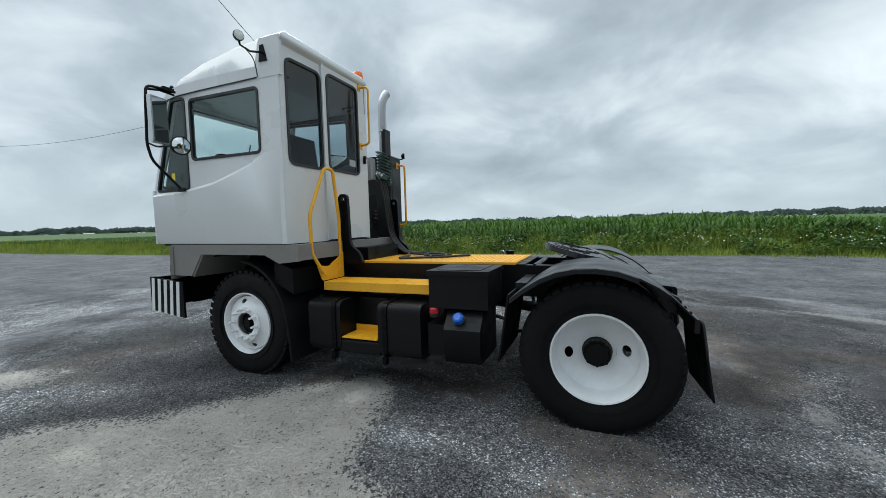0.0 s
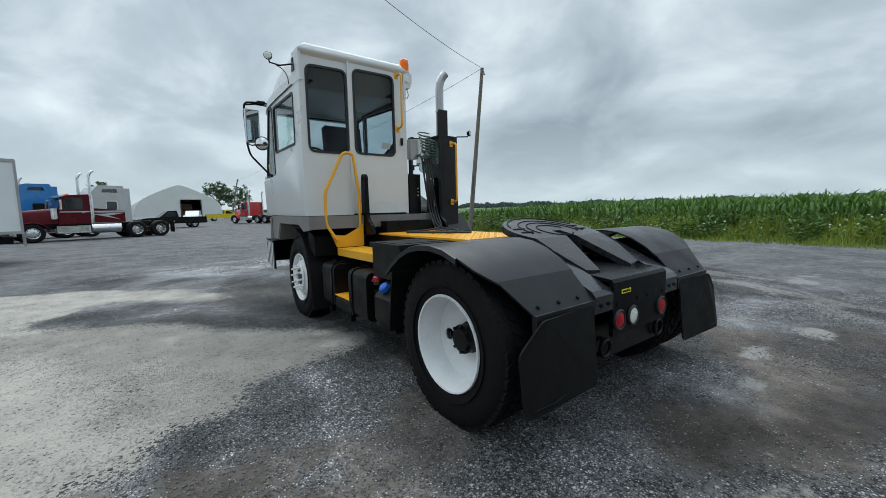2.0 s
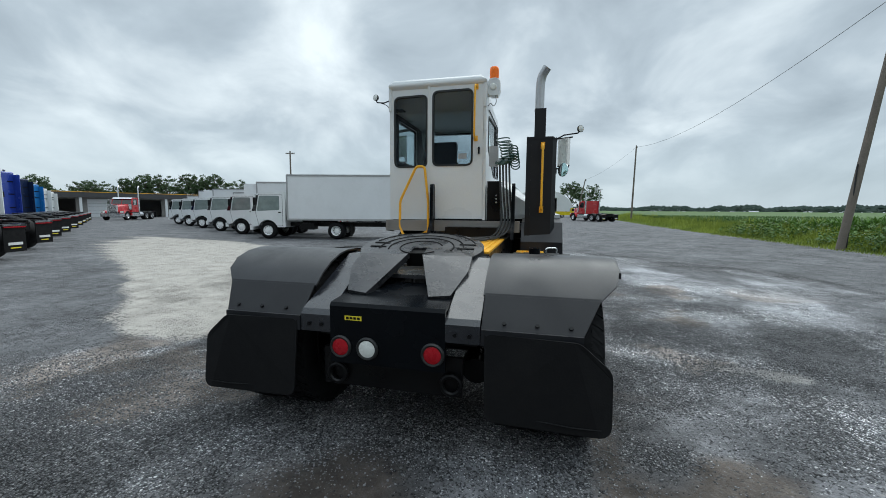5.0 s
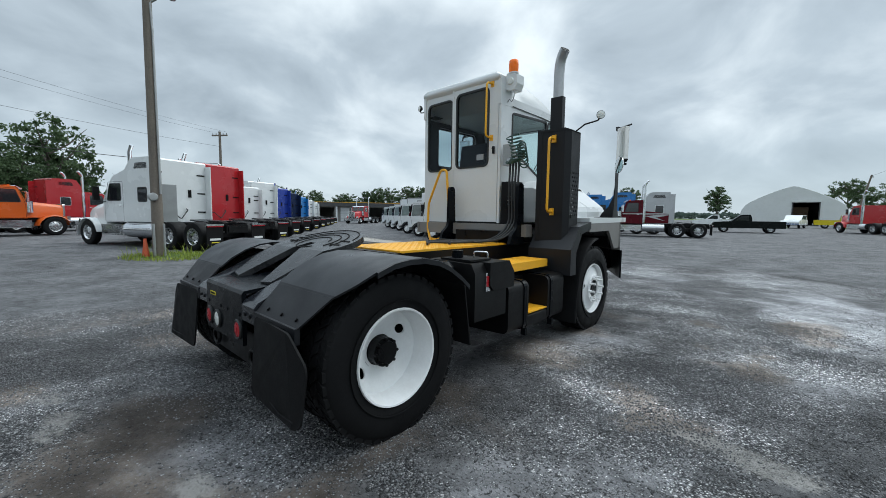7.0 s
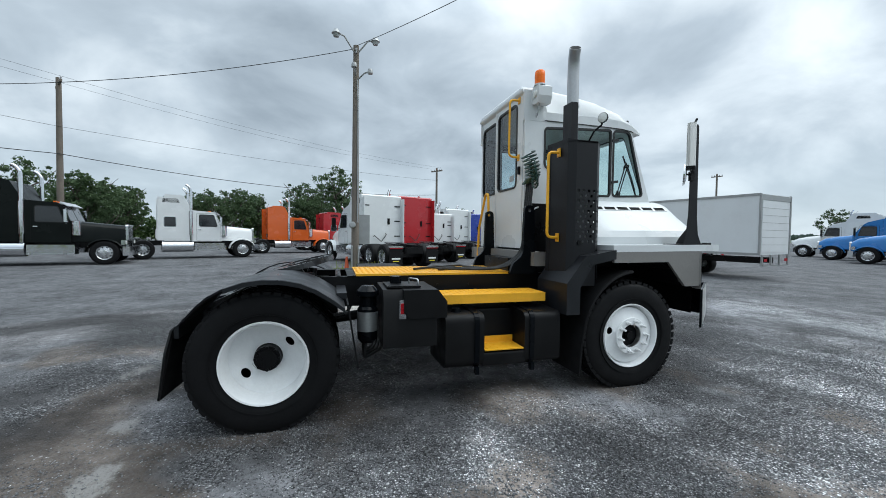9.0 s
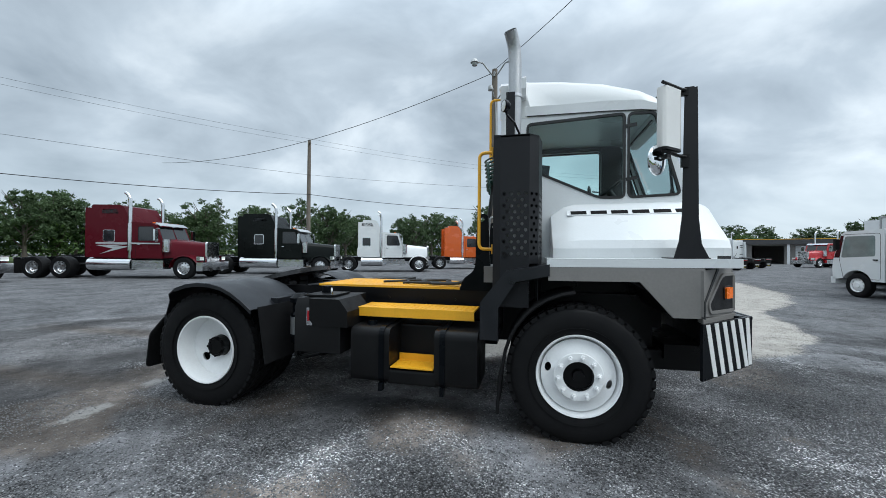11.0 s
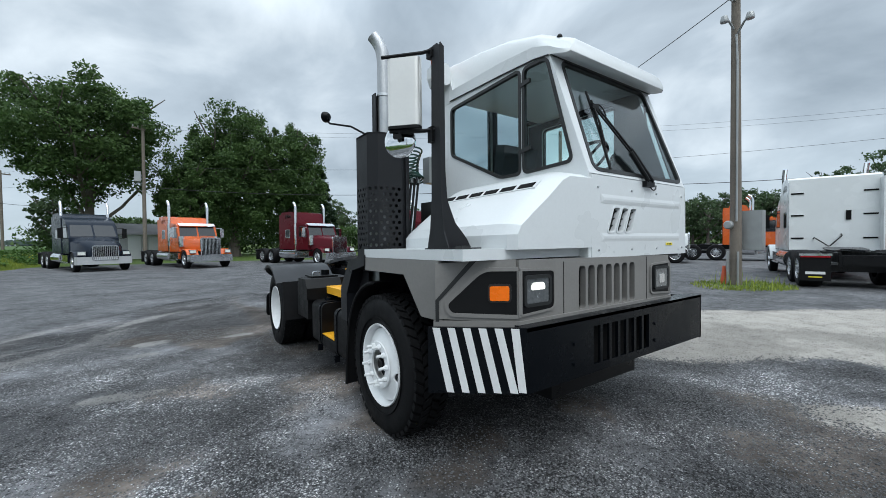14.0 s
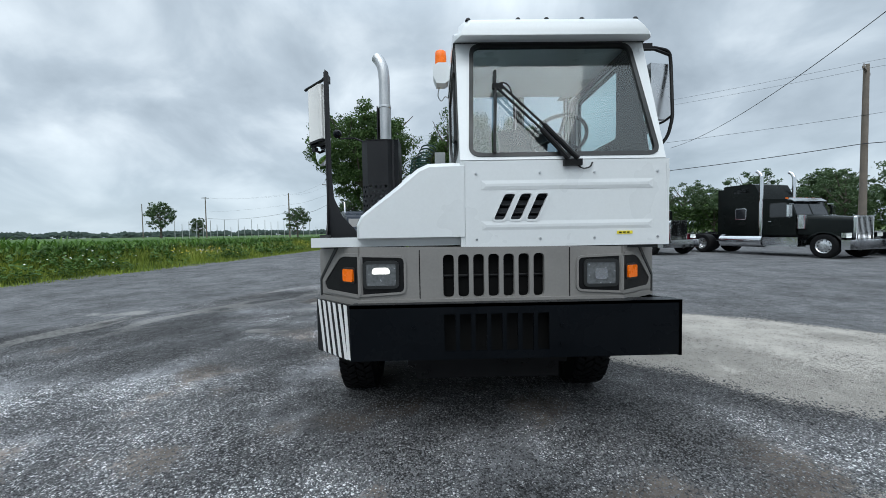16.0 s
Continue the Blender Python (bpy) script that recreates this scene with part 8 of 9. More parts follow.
def shared_wheel(kind, parent, x, y, r, w, side):
    """A tyre and rim on meshes that all parked vehicles share."""
    key = (kind, round(r, 3), round(w, 3), side)
    W = new("wheel")
    W.parent = parent
    W.location = (x, y, r)
    if key not in SHARED:
        h = w / 2
        k = r / 0.52
        t = lathe(B(), [(0.29 * k, -h * 0.9), (0.42 * k, -h), (r - 0.03, -h * 0.92), (r, -h * 0.7), (r, h * 0.7), (r - 0.03, h * 0.92), (0.42 * k, h), (0.29 * k, h * 0.9)], (0, 0, 0), "x", 28)
        a = part("tyre", t, RUBBER, W, smooth=True, angle=40)
        s = side
        if kind.startswith("dual"):
            prof = [(0.30 * k, s * h * 0.95), (0.285 * k, s * h * 0.9), (0.27 * k, s * h * 0.3), (0.20 * k, s * h * 0.05), (0.13 * k, s * h * 0.1), (0.12 * k, s * h * 0.55), (0.0, s * h * 0.6)]
        else:
            prof = [(0.30 * k, s * h * 0.95), (0.285 * k, s * h * 0.9), (0.26 * k, s * h * 0.55), (0.19 * k, s * h * 0.75), (0.12 * k, s * h * 0.85), (0.11 * k, s * h * 1.1), (0.0, s * h * 1.12)]
        b = lathe(B(), prof, (0, 0, 0), "x", 28)
        c = part("rim", b, WHITE_RIM if kind.endswith("white") else RIM_ALU, W, smooth=True, angle=40)
        # black studs drawn where the rim's holes would be in shade
        b = B()
        for i in range(10):
            t = 2 * math.pi * i / 10
            cyl(b, (s * h * (0.18 if kind.startswith("dual") else 0.6), 0.225 * k * math.cos(t), 0.225 * k * math.sin(t)), (s * h * (0.26 if kind.startswith("dual") else 0.68), 0.225 * k * math.cos(t), 0.225 * k * math.sin(t)), 0.028 * k, n=8)
        d = tagged(part("hand_holes", b, INK_SHADE, W), kind="stuff")
        SHARED[key] = (a, c, d)
    else:
        for n, o in zip(("tyre", "rim", "hand_holes"), SHARED[key]):
            share(n, o, W)
    return W


def road_tractor(name, label, body, x, y, rz, accent=None, style="classic", sleeper=None, top=3.45, wb=5.3, group="parked road tractors", band=None, back=0.0):
    """A conventional road tractor; origin under its front axle, nose along +y."""
    T = thing(name, label, "truck", pose(x, y, float(ground_z(x, y)), 0, 0, rz), group)
    sl = sleeper or body
    classic = style == "classic"
    ye = -(back or wb - 1.15)
    for s in (-1, 1):
        shared_wheel("single", T, s * 1.02, 0, 0.51, 0.28, s)
        for yy in (-wb + 0.64, -wb - 0.64):
            shared_wheel("dual", T, s * 0.93, yy, 0.51, 0.52, s)
        part("frame_rail", box(B(), s * 0.43 - 0.04, s * 0.43 + 0.04, -wb - 1.35, 0.7, 0.72, 0.98), BLACK, T)
        part("mudflap", bevel(box(B(), s * 0.92 - 0.31, s * 0.92 + 0.31, -wb - 1.42, -wb - 1.40, 0.22, 0.92), 0.01), RUBBER, T)
        part("flap_light", bevel(box(B(), s * 0.92 - 0.30, s * 0.92 + 0.30, -wb - 1.455, -wb - 1.43, 0.86, 0.89), 0.004), RED_LENS, T)
        part("flap_mark", bevel(box(B(), s * 0.92 - 0.20, s * 0.92 + 0.20, -wb - 1.432, -wb - 1.42, 0.40, 0.47), 0.004), STRIPE_WHITE, T)
        part("flap_stripe", box(B(), s * 0.92 - 0.14, s * 0.92 + 0.14, -wb - 1.430, -wb - 1.42, 0.31, 0.34), LABEL_YELLOW, T)
        part("flap_hanger", box(B(), s * 0.92 - 0.33, s * 0.92 + 0.33, -wb - 1.45, -wb - 1.38, 0.90, 0.96), CHROME, T)
        # front fender
        arc_ = [(0.68 * math.cos(radians(a)), 0.50 + 0.62 * math.sin(radians(a))) for a in (10, 30, 50, 70, 90, 110, 130, 150, 172)]
        rows = [[(s * 0.60, yy, z), (s * 1.16, yy, z), (s * 1.18, yy, z - 0.05), (s * 0.60, yy, z - 0.05)] for yy, z in arc_]
        part("front_fender", loft(B(), rows), body, T, smooth=True, angle=50)
        part("headlamp", bevel(box(B(), s * 0.92 - 0.17, s * 0.92 + 0.17, 0.55, 0.70, 0.86, 1.06), 0.03), CHROME, T, smooth=True)
        part("headlamp_lens", bevel(box(B(), s * 0.92 - 0.14, s * 0.92 + 0.14, 0.69, 0.715, 0.89, 1.03), 0.01), CLEAR_LENS, T)
        # fuel tank, steps, air cleaner, stack, mirror
        b = cyl(B(), (s * 0.92, -2.45, 0.68), (s * 0.92, max(-wb + 1.45, ye - 0.15), 0.68), 0.30, n=24)
        part("fuel_tank", b, CHROME, T, "polished aluminium fuel tank", smooth=True)
        part("step_box", bevel(box(B(), min(s * 0.60, s * 1.14), max(s * 0.60, s * 1.14), -2.40, -0.95, 0.45, 0.86), 0.02), CHROME, T)
        part("tread_step", box(B(), min(s * 0.98, s * 1.17), max(s * 0.98, s * 1.17), -2.35, -1.0, 0.46, 0.50), STEEL, T)
        if classic:
            b = cyl(B(), (s * 0.92, -0.95, 1.25), (s * 0.92, -0.95, 1.85), 0.17, n=20)
            part("air_cleaner", b, CHROME, T, smooth=True)
            b = tube(B(), soft_line([(s * 1.06, -2.55, 0.95), (s * 1.06, -2.55, 3.75), (s * 1.06, -2.66, 3.95), (s * 1.06, -2.78, 4.02)], 0.12), 0.075, 14)
            part("exhaust_pipe", b, CHROME, T, "chrome exhaust stack", smooth=True)
            part("stack_shield", cyl(B(), (s * 1.06, -2.55, 1.3), (s * 1.06, -2.55, 2.6), 0.105, n=16), CHROME, T, smooth=True)
        else:
            b = tube(B(), [(s * 1.02, -2.75, 1.0), (s * 1.02, -2.75, 3.6), (s * 1.02, -2.9, 3.85)], 0.07, 12)
            part("exhaust_pipe", b, CHROME, T, smooth=True)
        b = bevel(obox(B(), (s * 1.36, -1.15, 2.05), 0.20, 0.09, 0.52), 0.03)
        tube(b, [(s * 1.05, -1.2, 2.35), (s * 1.36, -1.15, 2.35)], 0.015, 6)
        tube(b, [(s * 1.05, -1.2, 1.75), (s * 1.36, -1.15, 1.75)], 0.015, 6)
        part("door_mirror", b, CHROME if classic else PLASTIC, T, smooth=True)
        # side glass and doors
        w = round_poly([(-2.15, 1.80), (-1.30, 1.80), (-1.48, 2.42), (-2.15, 2.42)], 0.06, 3)
        part("side_window", panel(B(), w, [], lambda u, v: (s * 1.062, u, v), (-s * 0.02, 0, 0)), DARK_GLASS, T)
        part("window_trim", ring_strip(B(), inset(w, -0.03), w, lambda u, v: (s * 1.066, u, v), (-s * 0.02, 0, 0)), HOSE, T)
        dl = round_poly([(-2.28, 0.98), (-1.12, 0.98), (-1.12, 1.72), (-1.38, 2.50), (-2.28, 2.50)], 0.05, 3)
        part("door_seam", ring_strip(B(), inset(dl, -0.012), dl, lambda u, v: (s * 1.0605, u, v), (-s * 0.01, 0, 0)), INK_SHADE, T)
        part("door_handle", box(B(), min(s * 1.06, s * 1.085), max(s * 1.06, s * 1.085), -2.22, -2.08, 1.58, 1.62), CHROME, T)
        if wb > 5.2:
            part("sleeper_window", panel(B(), round_poly([(-3.75, 1.75), (-3.25, 1.75), (-3.25, 2.25), (-3.75, 2.25)], 0.06, 3), [], lambda u, v: (s * 1.094, u, v), (-s * 0.02, 0, 0)), DARK_GLASS, T)
            part("sleeper_trim", ring_strip(B(), *(lambda p: (inset(p, -0.03), p))(round_poly([(-3.75, 1.75), (-3.25, 1.75), (-3.25, 2.25), (-3.75, 2.25)], 0.06, 3)), lambda u, v: (s * 1.097, u, v), (-s * 0.02, 0, 0)), CHROME if classic else HOSE, T)
            part("sleeper_vent", panel(B(), round_poly([(-3.85, top - 0.42), (-3.05, top - 0.42), (-3.15, top - 0.20), (-3.80, top - 0.20)], 0.05, 3), [], lambda u, v: (s * 1.09, u, v), (-s * 0.02, 0, 0)), DARK_GLASS, T)
            part("locker_door", panel(B(), round_poly([(-4.10, 1.05), (-3.20, 1.05), (-3.20, 1.60), (-4.10, 1.60)], 0.05, 3), [], lambda u, v: (s * 1.0945, u, v), (-s * 0.02, 0, 0)), sl, T)
    # hood
    if classic:
        pts = lambda yy, k, z: [(-k, yy, 0.98), (-k, yy, z - 0.16), (-k * 0.86, yy, z - 0.03), (-k * 0.5, yy, z + 0.02), (k * 0.5, yy, z + 0.02), (k * 0.86, yy, z - 0.03), (k, yy, z - 0.16), (k, yy, 0.98)]  # noqa: E731
        b = loft(B(), [pts(0.62, 0.52, 1.68), pts(0.0, 0.62, 1.74), pts(-0.6, 0.76, 1.80), pts(-1.12, 0.92, 1.86)])
    else:
        pts = lambda yy, k, z: [(-k, yy, 0.80), (-k, yy, z - 0.30), (-k * 0.88, yy, z - 0.10), (-k * 0.5, yy, z), (k * 0.5, yy, z), (k * 0.88, yy, z - 0.10), (k, yy, z - 0.30), (k, yy, 0.80)]  # noqa: E731
        b = loft(B(), [pts(0.80, 0.62, 1.35), pts(0.45, 0.80, 1.58), pts(-0.2, 0.92, 1.72), pts(-1.12, 1.04, 1.86)])
    part("hood", b, body, T, smooth=True, angle=50)
    gy = 0.66 if classic else 0.83
    gw, gz0, gz1 = (0.47, 0.72, 1.70) if classic else (0.50, 0.62, 1.32)
    gl = round_poly([(-gw, gz0), (gw, gz0), (gw, gz1), (-gw, gz1)], 0.06, 3)
    b = ring_strip(B(), inset(gl, -0.05), gl, lambda u, v: (u, gy + 0.05, v), (0, -0.10, 0))
    for i in range(13):
        u = -gw + gw * 2 * (i + 0.5) / 13
        box(b, u - 0.014, u + 0.014, gy, gy + 0.035, gz0, gz1)
    part("grille", b, CHROME, T, "chrome radiator grille")
    part("radiator", box(B(), -gw, gw, gy - 0.03, gy - 0.01, gz0, gz1), INK_SHADE, T)
    b = prism(B(), [(-1.20, 0.62), (-1.12, 0.86), (1.12, 0.86), (1.20, 0.62), (1.10, 0.62), (1.05, 0.78), (-1.05, 0.78), (-1.10, 0.62)], "z", 0.38, 0.78)
    part("bumper", bevel(b, 0.02), CHROME if classic else P_SILVER, T)
    # cab and windscreen
    if classic:
        side = [(-2.45, 0.95), (-1.08, 0.95), (-1.08, 1.80), (-1.36, 2.52), (-1.50, 2.60), (-2.45, 2.66)]
    else:
        side = [(-2.45, 0.95), (-1.02, 0.95), (-1.02, 1.80), (-1.55, 2.58), (-1.75, 2.74), (-2.45, 2.95)]
    part("cab", bevel(prism(B(), side, "x", -1.06, 1.06), 0.05, 3), body, T, smooth=True, angle=30)
    (y0, z0), (y1, z1) = side[2], side[3]
    for s in (-1, 1):
        w = round_poly([(s * 0.04, 0.08), (s * 0.98, 0.08), (s * 0.92, 0.90), (s * 0.04, 0.90)], 0.06, 3)
        nrm_ = Vector((0, z1 - z0, y0 - y1)).normalized()
        part("windscreen", panel(B(), w, [], lambda u, v: Vector((u, y0 + (y1 - y0) * v, z0 + (z1 - z0) * v)) + nrm_ * 0.008, nrm_ * -0.02), DARK_GLASS, T)
    if classic:
        part("sun_visor", bevel(obox(B(), (0, -1.30, 2.55), 1.95, 0.30, 0.04, -32), 0.01), CHROME, T)
        for i in range(5):
            part("roof_light", bevel(box(B(), -0.82 + 0.41 * i - 0.04, -0.82 + 0.41 * i + 0.04, -1.66, -1.58, 2.62, 2.67), 0.01), AMBER, T)
    if sleeper is not False:
        sp = [(ye, 0.98), (-2.46, 0.98), (-2.46, 2.62 if classic else 2.9), (-2.85, top - 0.06), (-3.05, top), (ye + 0.05, top), (ye, top - 0.06)]
        part("sleeper", bevel(prism(B(), sp, "x", -1.09, 1.09), 0.05, 3), sl, T, smooth=True, angle=30)
        part("sleeper_back_rail", tube(B(), soft_line([(-0.45, ye - 0.01, 1.35), (-0.45, ye - 0.10, 1.40), (-0.1, ye - 0.14, 1.1), (0.2, ye - 0.10, 1.45), (0.2, ye - 0.01, 1.5)], 0.05), 0.02, 6), HOSE, T, smooth=True)
        for s in (-1, 1):
            for z in (1.35, 2.1, top - 0.55):
                part("hinge", bevel(box(B(), s * 0.85 - 0.16, s * 0.85 + 0.16, ye - 0.02, ye + 0.001, z, z + 0.05), 0.005), INK_SHADE, T)
            part("fairing", bevel(box(B(), s * 1.07 - 0.02, s * 1.07 + 0.02, ye - 0.30, ye, 1.0, top - 0.15), 0.008), sl, T)
        part("back_box", bevel(box(B(), 0.30, 0.42, ye - 0.03, ye - 0.002, 1.95, 2.25), 0.01), INK_SHADE, T)
    if accent:
        for s in (-1, 1):
            for pts_ in ([(-4.1, 1.62), (-1.15, 1.62), (-1.15, 1.68), (-4.1, 1.70)], [(-3.9, 1.15), (-2.5, 1.52), (-3.4, 1.50), (-2.6, 1.60), (-4.1, 1.56), (-3.3, 1.40)]):
                part("paint_stripe", panel(B(), pts_, [], lambda u, v: (s * 1.104, u, v), (-s * 0.01, 0, 0)), accent, T, "silver painted stripe")
    if band:
        for s in (-1, 1):
            part("lower_band", panel(B(), [(ye + 0.05, 1.0), (-2.50, 1.0), (-2.50, 1.86), (ye + 0.05, 1.70)], [], lambda u, v: (s * 1.0985, u, v), (-s * 0.012, 0, 0)), band, T, "maroon painted lower half")
    # deck and coupling
    fwp = pose(0, -wb + 0.15, 1.06, 5)
    b = panel(B(), round_poly([(0.42, 0.42), (-0.42, 0.42), (-0.45, -0.15), (-0.30, -0.45), (-0.05, 0.0), (0.05, 0.0), (0.30, -0.45), (0.45, -0.15)], 0.05, 3), [], lambda u, v: fwp @ Vector((u, v, 0)), (0, 0, -0.05))
    part("fifth_wheel", b, GREASE, T)
    part("deck_plate", box(B(), -0.45, 0.45, -wb + 0.75, -wb + 1.15, 0.985, 1.0), STEEL, T)
    part("rear_crossmember", bevel(box(B(), -0.45, 0.45, -wb - 1.40, -wb - 1.30, 0.62, 0.92), 0.01), BLACK, T)
    part("light_bar", bevel(box(B(), -0.38, 0.38, -wb - 1.43, -wb - 1.405, 0.66, 0.86), 0.006), P_WHITE if style == "plate" else BLACK, T)
    part("rear_axle_beam", box(B(), -0.9, 0.9, -wb - 0.75, -wb + 0.75, 0.44, 0.62), BLACK, T)
    return T


FAR = 14
road_tractor("blue_grey_tractor", "dark blue-grey aerodynamic road tractor parked by the road", P_SLATE, 5.6, -21.9, FAR + 6, style="aero", wb=6.2, back=4.3, top=3.2)
road_tractor("orange_tractor", "orange long-nosed road tractor with chrome stacks", P_ORANGE, 0.8, -20.9, FAR + 3, wb=6.2, back=4.3, top=3.1)
road_tractor("maroon_tractor", "maroon long-nosed road tractor with chrome stacks", P_MAROON, -5.9, -18.2, FAR + 2, wb=6.3, back=4.3)
road_tractor("striped_maroon_tractor", "maroon road tractor with a silver side stripe", P_MAROON, -11.8, -13.3, FAR, accent=P_SILVER, wb=6.3, back=4.3)
road_tractor("black_tractor", "black long-nosed road tractor with chrome tanks", P_BLACK, -16.9, -9.3, FAR, wb=6.2, back=4.4)
road_tractor("white_tractor", "white long-nosed road tractor with a tall sleeper", P_WHITE, -22.1, -5.15, FAR + 8, wb=5.3, back=3.75)
road_tractor("orange_tractor", "orange road tractor parked nose out", P_ORANGE, -28.4, -0.72, FAR + 6, wb=5.0, back=3.7)
road_tractor("red_tractor", "red road tractor parked at the end of the row", P_RED, -35.0, 3.35, FAR + 6)
NEAR = 111
road_tractor("white_sleeper_tractor", "white road tractor with a tall sleeper seen from its tail", P_WHITE, -18.8, 1.3, NEAR, style="aero", wb=5.6, top=3.38, back=4.0)
road_tractor("red_sleeper_tractor", "red sleeper road tractor backed into the row", P_RED, -21.6, 3.5, NEAR, style="aero", top=3.62, wb=5.7, back=4.15)
road_tractor("white_sleeper_tractor", "white sleeper road tractor backed into the row", P_WHITE, -24.8, 5.75, NEAR, style="aero", top=2.9, wb=5.7, back=4.15)
road_tractor("white_sleeper_tractor", "white road tractor with a tall square sleeper in the row", P_WHITE, -27.8, 8.0, NEAR, style="aero", top=3.45, wb=5.7, back=4.15)
for k, (p, lab) in enumerate(((P_BLUE, "blue sleeper road tractor in a long row"), (P_NAVY, "navy blue sleeper road tractor in a long row"), (P_SKY, "bright blue road tractor in a long row"), (P_WHITE, "white road tractor at the far end of the row"), (P_WHITE, "white road tractor at the far end of the row"))):
    road_tractor("row_tractor", lab, p, -31.4 - 4.0 * k, 10.7 + 2.9 * k, NEAR, style="aero", top=3.35 - 0.12 * k, wb=5.7, back=4.15)
NORTH = 110
road_tractor("two_tone_tractor", "silver and maroon road tractor with chrome stacks", P_MAROON, -8.2, 29.0, NORTH, top=3.2, sleeper=P_SILVER, accent=P_SILVER, band=P_MAROON)
road_tractor("blue_tractor", "bright blue aerodynamic road tractor", P_SKY, -12.0, 33.0, NORTH, style="aero", top=3.5)
road_tractor("blue_tractor", "bright blue aerodynamic road tractor", P_SKY, -15.8, 36.6, NORTH, style="aero", top=3.6)
road_tractor("white_tractor", "white aerodynamic road tractor behind the blue ones", P_WHITE, -19.8, 40.2, NORTH, style="aero", top=3.6)
road_tractor("red_day_cab", "red day-cab road tractor parked by the field", P_RED, 6.7, 54.5, 30, sleeper=False, wb=4.6)


def box_truck(label, x, y, rz, box_h, box_l, reefer=False, front=1.0):
    """A cab-over delivery truck with a box body; origin under its front axle, nose along +y."""
    T = thing("box_truck", label, "truck", pose(x, y, float(ground_z(x, y)), 0, 0, rz), "parked box trucks")
    wb = box_l - 1.75
    for s in (-1, 1):
        shared_wheel("single_white", T, s * 0.86, 0, 0.40, 0.24, s)
        shared_wheel("dual_white", T, s * 0.80, -wb, 0.40, 0.44, s)
        part("frame_rail", box(B(), s * 0.40 - 0.04, s * 0.40 + 0.04, -front - box_l + 0.2, 0.5, 0.58, 0.78), BLACK, T)
        w = round_poly([(-0.58, 1.36), (0.50, 1.30), (0.36, 2.02), (-0.58, 2.02)], 0.07, 3)
        part("side_window", panel(B(), w, [], lambda u, v: (s * 1.002, u, v), (-s * 0.02, 0, 0)), PALE_GLASS, T)
        dl = round_poly([(-0.72, 0.62), (0.42, 0.62), (0.56, 1.26), (0.40, 2.08), (-0.72, 2.08)], 0.05, 3)
        part("door_seam", ring_strip(B(), inset(dl, -0.012), dl, lambda u, v: (s * 1.0015, u, v), (-s * 0.01, 0, 0)), INK_SHADE, T)
        part("door_handle", box(B(), min(s, s * 1.02), max(s, s * 1.02), -0.66, -0.52, 1.22, 1.26), INK_SHADE, T)
        part("screen_pillar", panel(B(), [(0.56, 1.30), (0.75, 1.30), (0.50, 2.06), (0.41, 2.04)], [], lambda u, v: (s * 1.003, u, v), (-s * 0.02, 0, 0)), DARK_GLASS, T)
        b = bevel(obox(B(), (s * 1.16, 0.50, 1.75), 0.14, 0.08, 0.36), 0.02)
        tube(b, [(s * 1.0, 0.4, 1.9), (s * 1.16, 0.5, 1.9)], 0.012, 6)
        part("door_mirror", b, PLASTIC, T)
        part("headlamp", bevel(box(B(), s * 0.78 - 0.16, s * 0.78 + 0.16, 0.72, 0.80, 0.72, 0.90), 0.02), CLEAR_LENS, T)
        for k in range(9):
            yy = -front - 0.4 - k * (box_l - 0.6) / 9
            part("side_marker", box(B(), min(s * 1.06, s * 1.075), max(s * 1.06, s * 1.075), yy - 0.12, yy + 0.12, 0.905, 0.945), RED_LENS if k % 2 else STRIPE_WHITE, T)
    arch = [(0.49 * math.cos(radians(a)), 0.42 + 0.47 * math.sin(radians(a))) for a in range(164, 15, -14)]
    part("arch_liner", box(B(), -0.70, 0.70, -0.5, 0.5, 0.45, 0.95), INK_SHADE, T)
    side = [(-0.85, 0.55), *arch, (0.78, 0.55), (0.81, 1.0), (0.77, 1.27), (0.50, 2.10), (0.36, 2.18), (-0.80, 2.22), (-0.85, 2.1)]
    part("cab", bevel(prism(B(), side, "x", -1.0, 1.0), 0.03, 2), P_WHITE, T, smooth=True, angle=30)
    (y0, z0), (y1, z1) = (0.77, 1.27), (0.50, 2.10)
    nrm_ = Vector((0, z1 - z0, y0 - y1)).normalized()
    part("windscreen", panel(B(), round_poly([(-0.90, 0.08), (0.90, 0.08), (0.84, 0.92), (-0.84, 0.92)], 0.08, 3), [], lambda u, v: Vector((u, y0 + (y1 - y0) * v, z0 + (z1 - z0) * v)) + nrm_ * 0.008, nrm_ * -0.02), DARK_GLASS, T)
    part("front_grille", bevel(box(B(), -0.55, 0.55, 0.78, 0.815, 0.80, 1.0), 0.01), INK_SHADE, T)
    part("bumper", bevel(box(B(), -1.0, 1.0, 0.70, 0.86, 0.42, 0.64), 0.02), P_WHITE, T)
    bx0, bx1 = -front - box_l, -front
    body = part("box_body", bevel(box(B(), -1.06, 1.06, bx0, bx1, 0.90, box_h), 0.012), BOX_WHITE, T, "plain white box body")
    for z in (0.92, box_h - 0.02):
        for s in (-1, 1):
            part("edge_rail", bevel(box(B(), s * 1.062 - 0.02, s * 1.062 + 0.02, bx0 - 0.01, bx1 + 0.01, z - 0.04, z + 0.04), 0.006), GREY_METAL, body)
    for s in (-1, 1):
        for yy in (bx0, bx1):
            part("corner_post", bevel(box(B(), s * 1.045 - 0.035, s * 1.045 + 0.035, yy - 0.03, yy + 0.03, 0.90, box_h), 0.006), GREY_METAL, body)
    part("roller_door", bevel(box(B(), -0.93, 0.93, bx0 - 0.015, bx0 + 0.005, 0.98, box_h - 0.22), 0.006), BOX_WHITE, body)
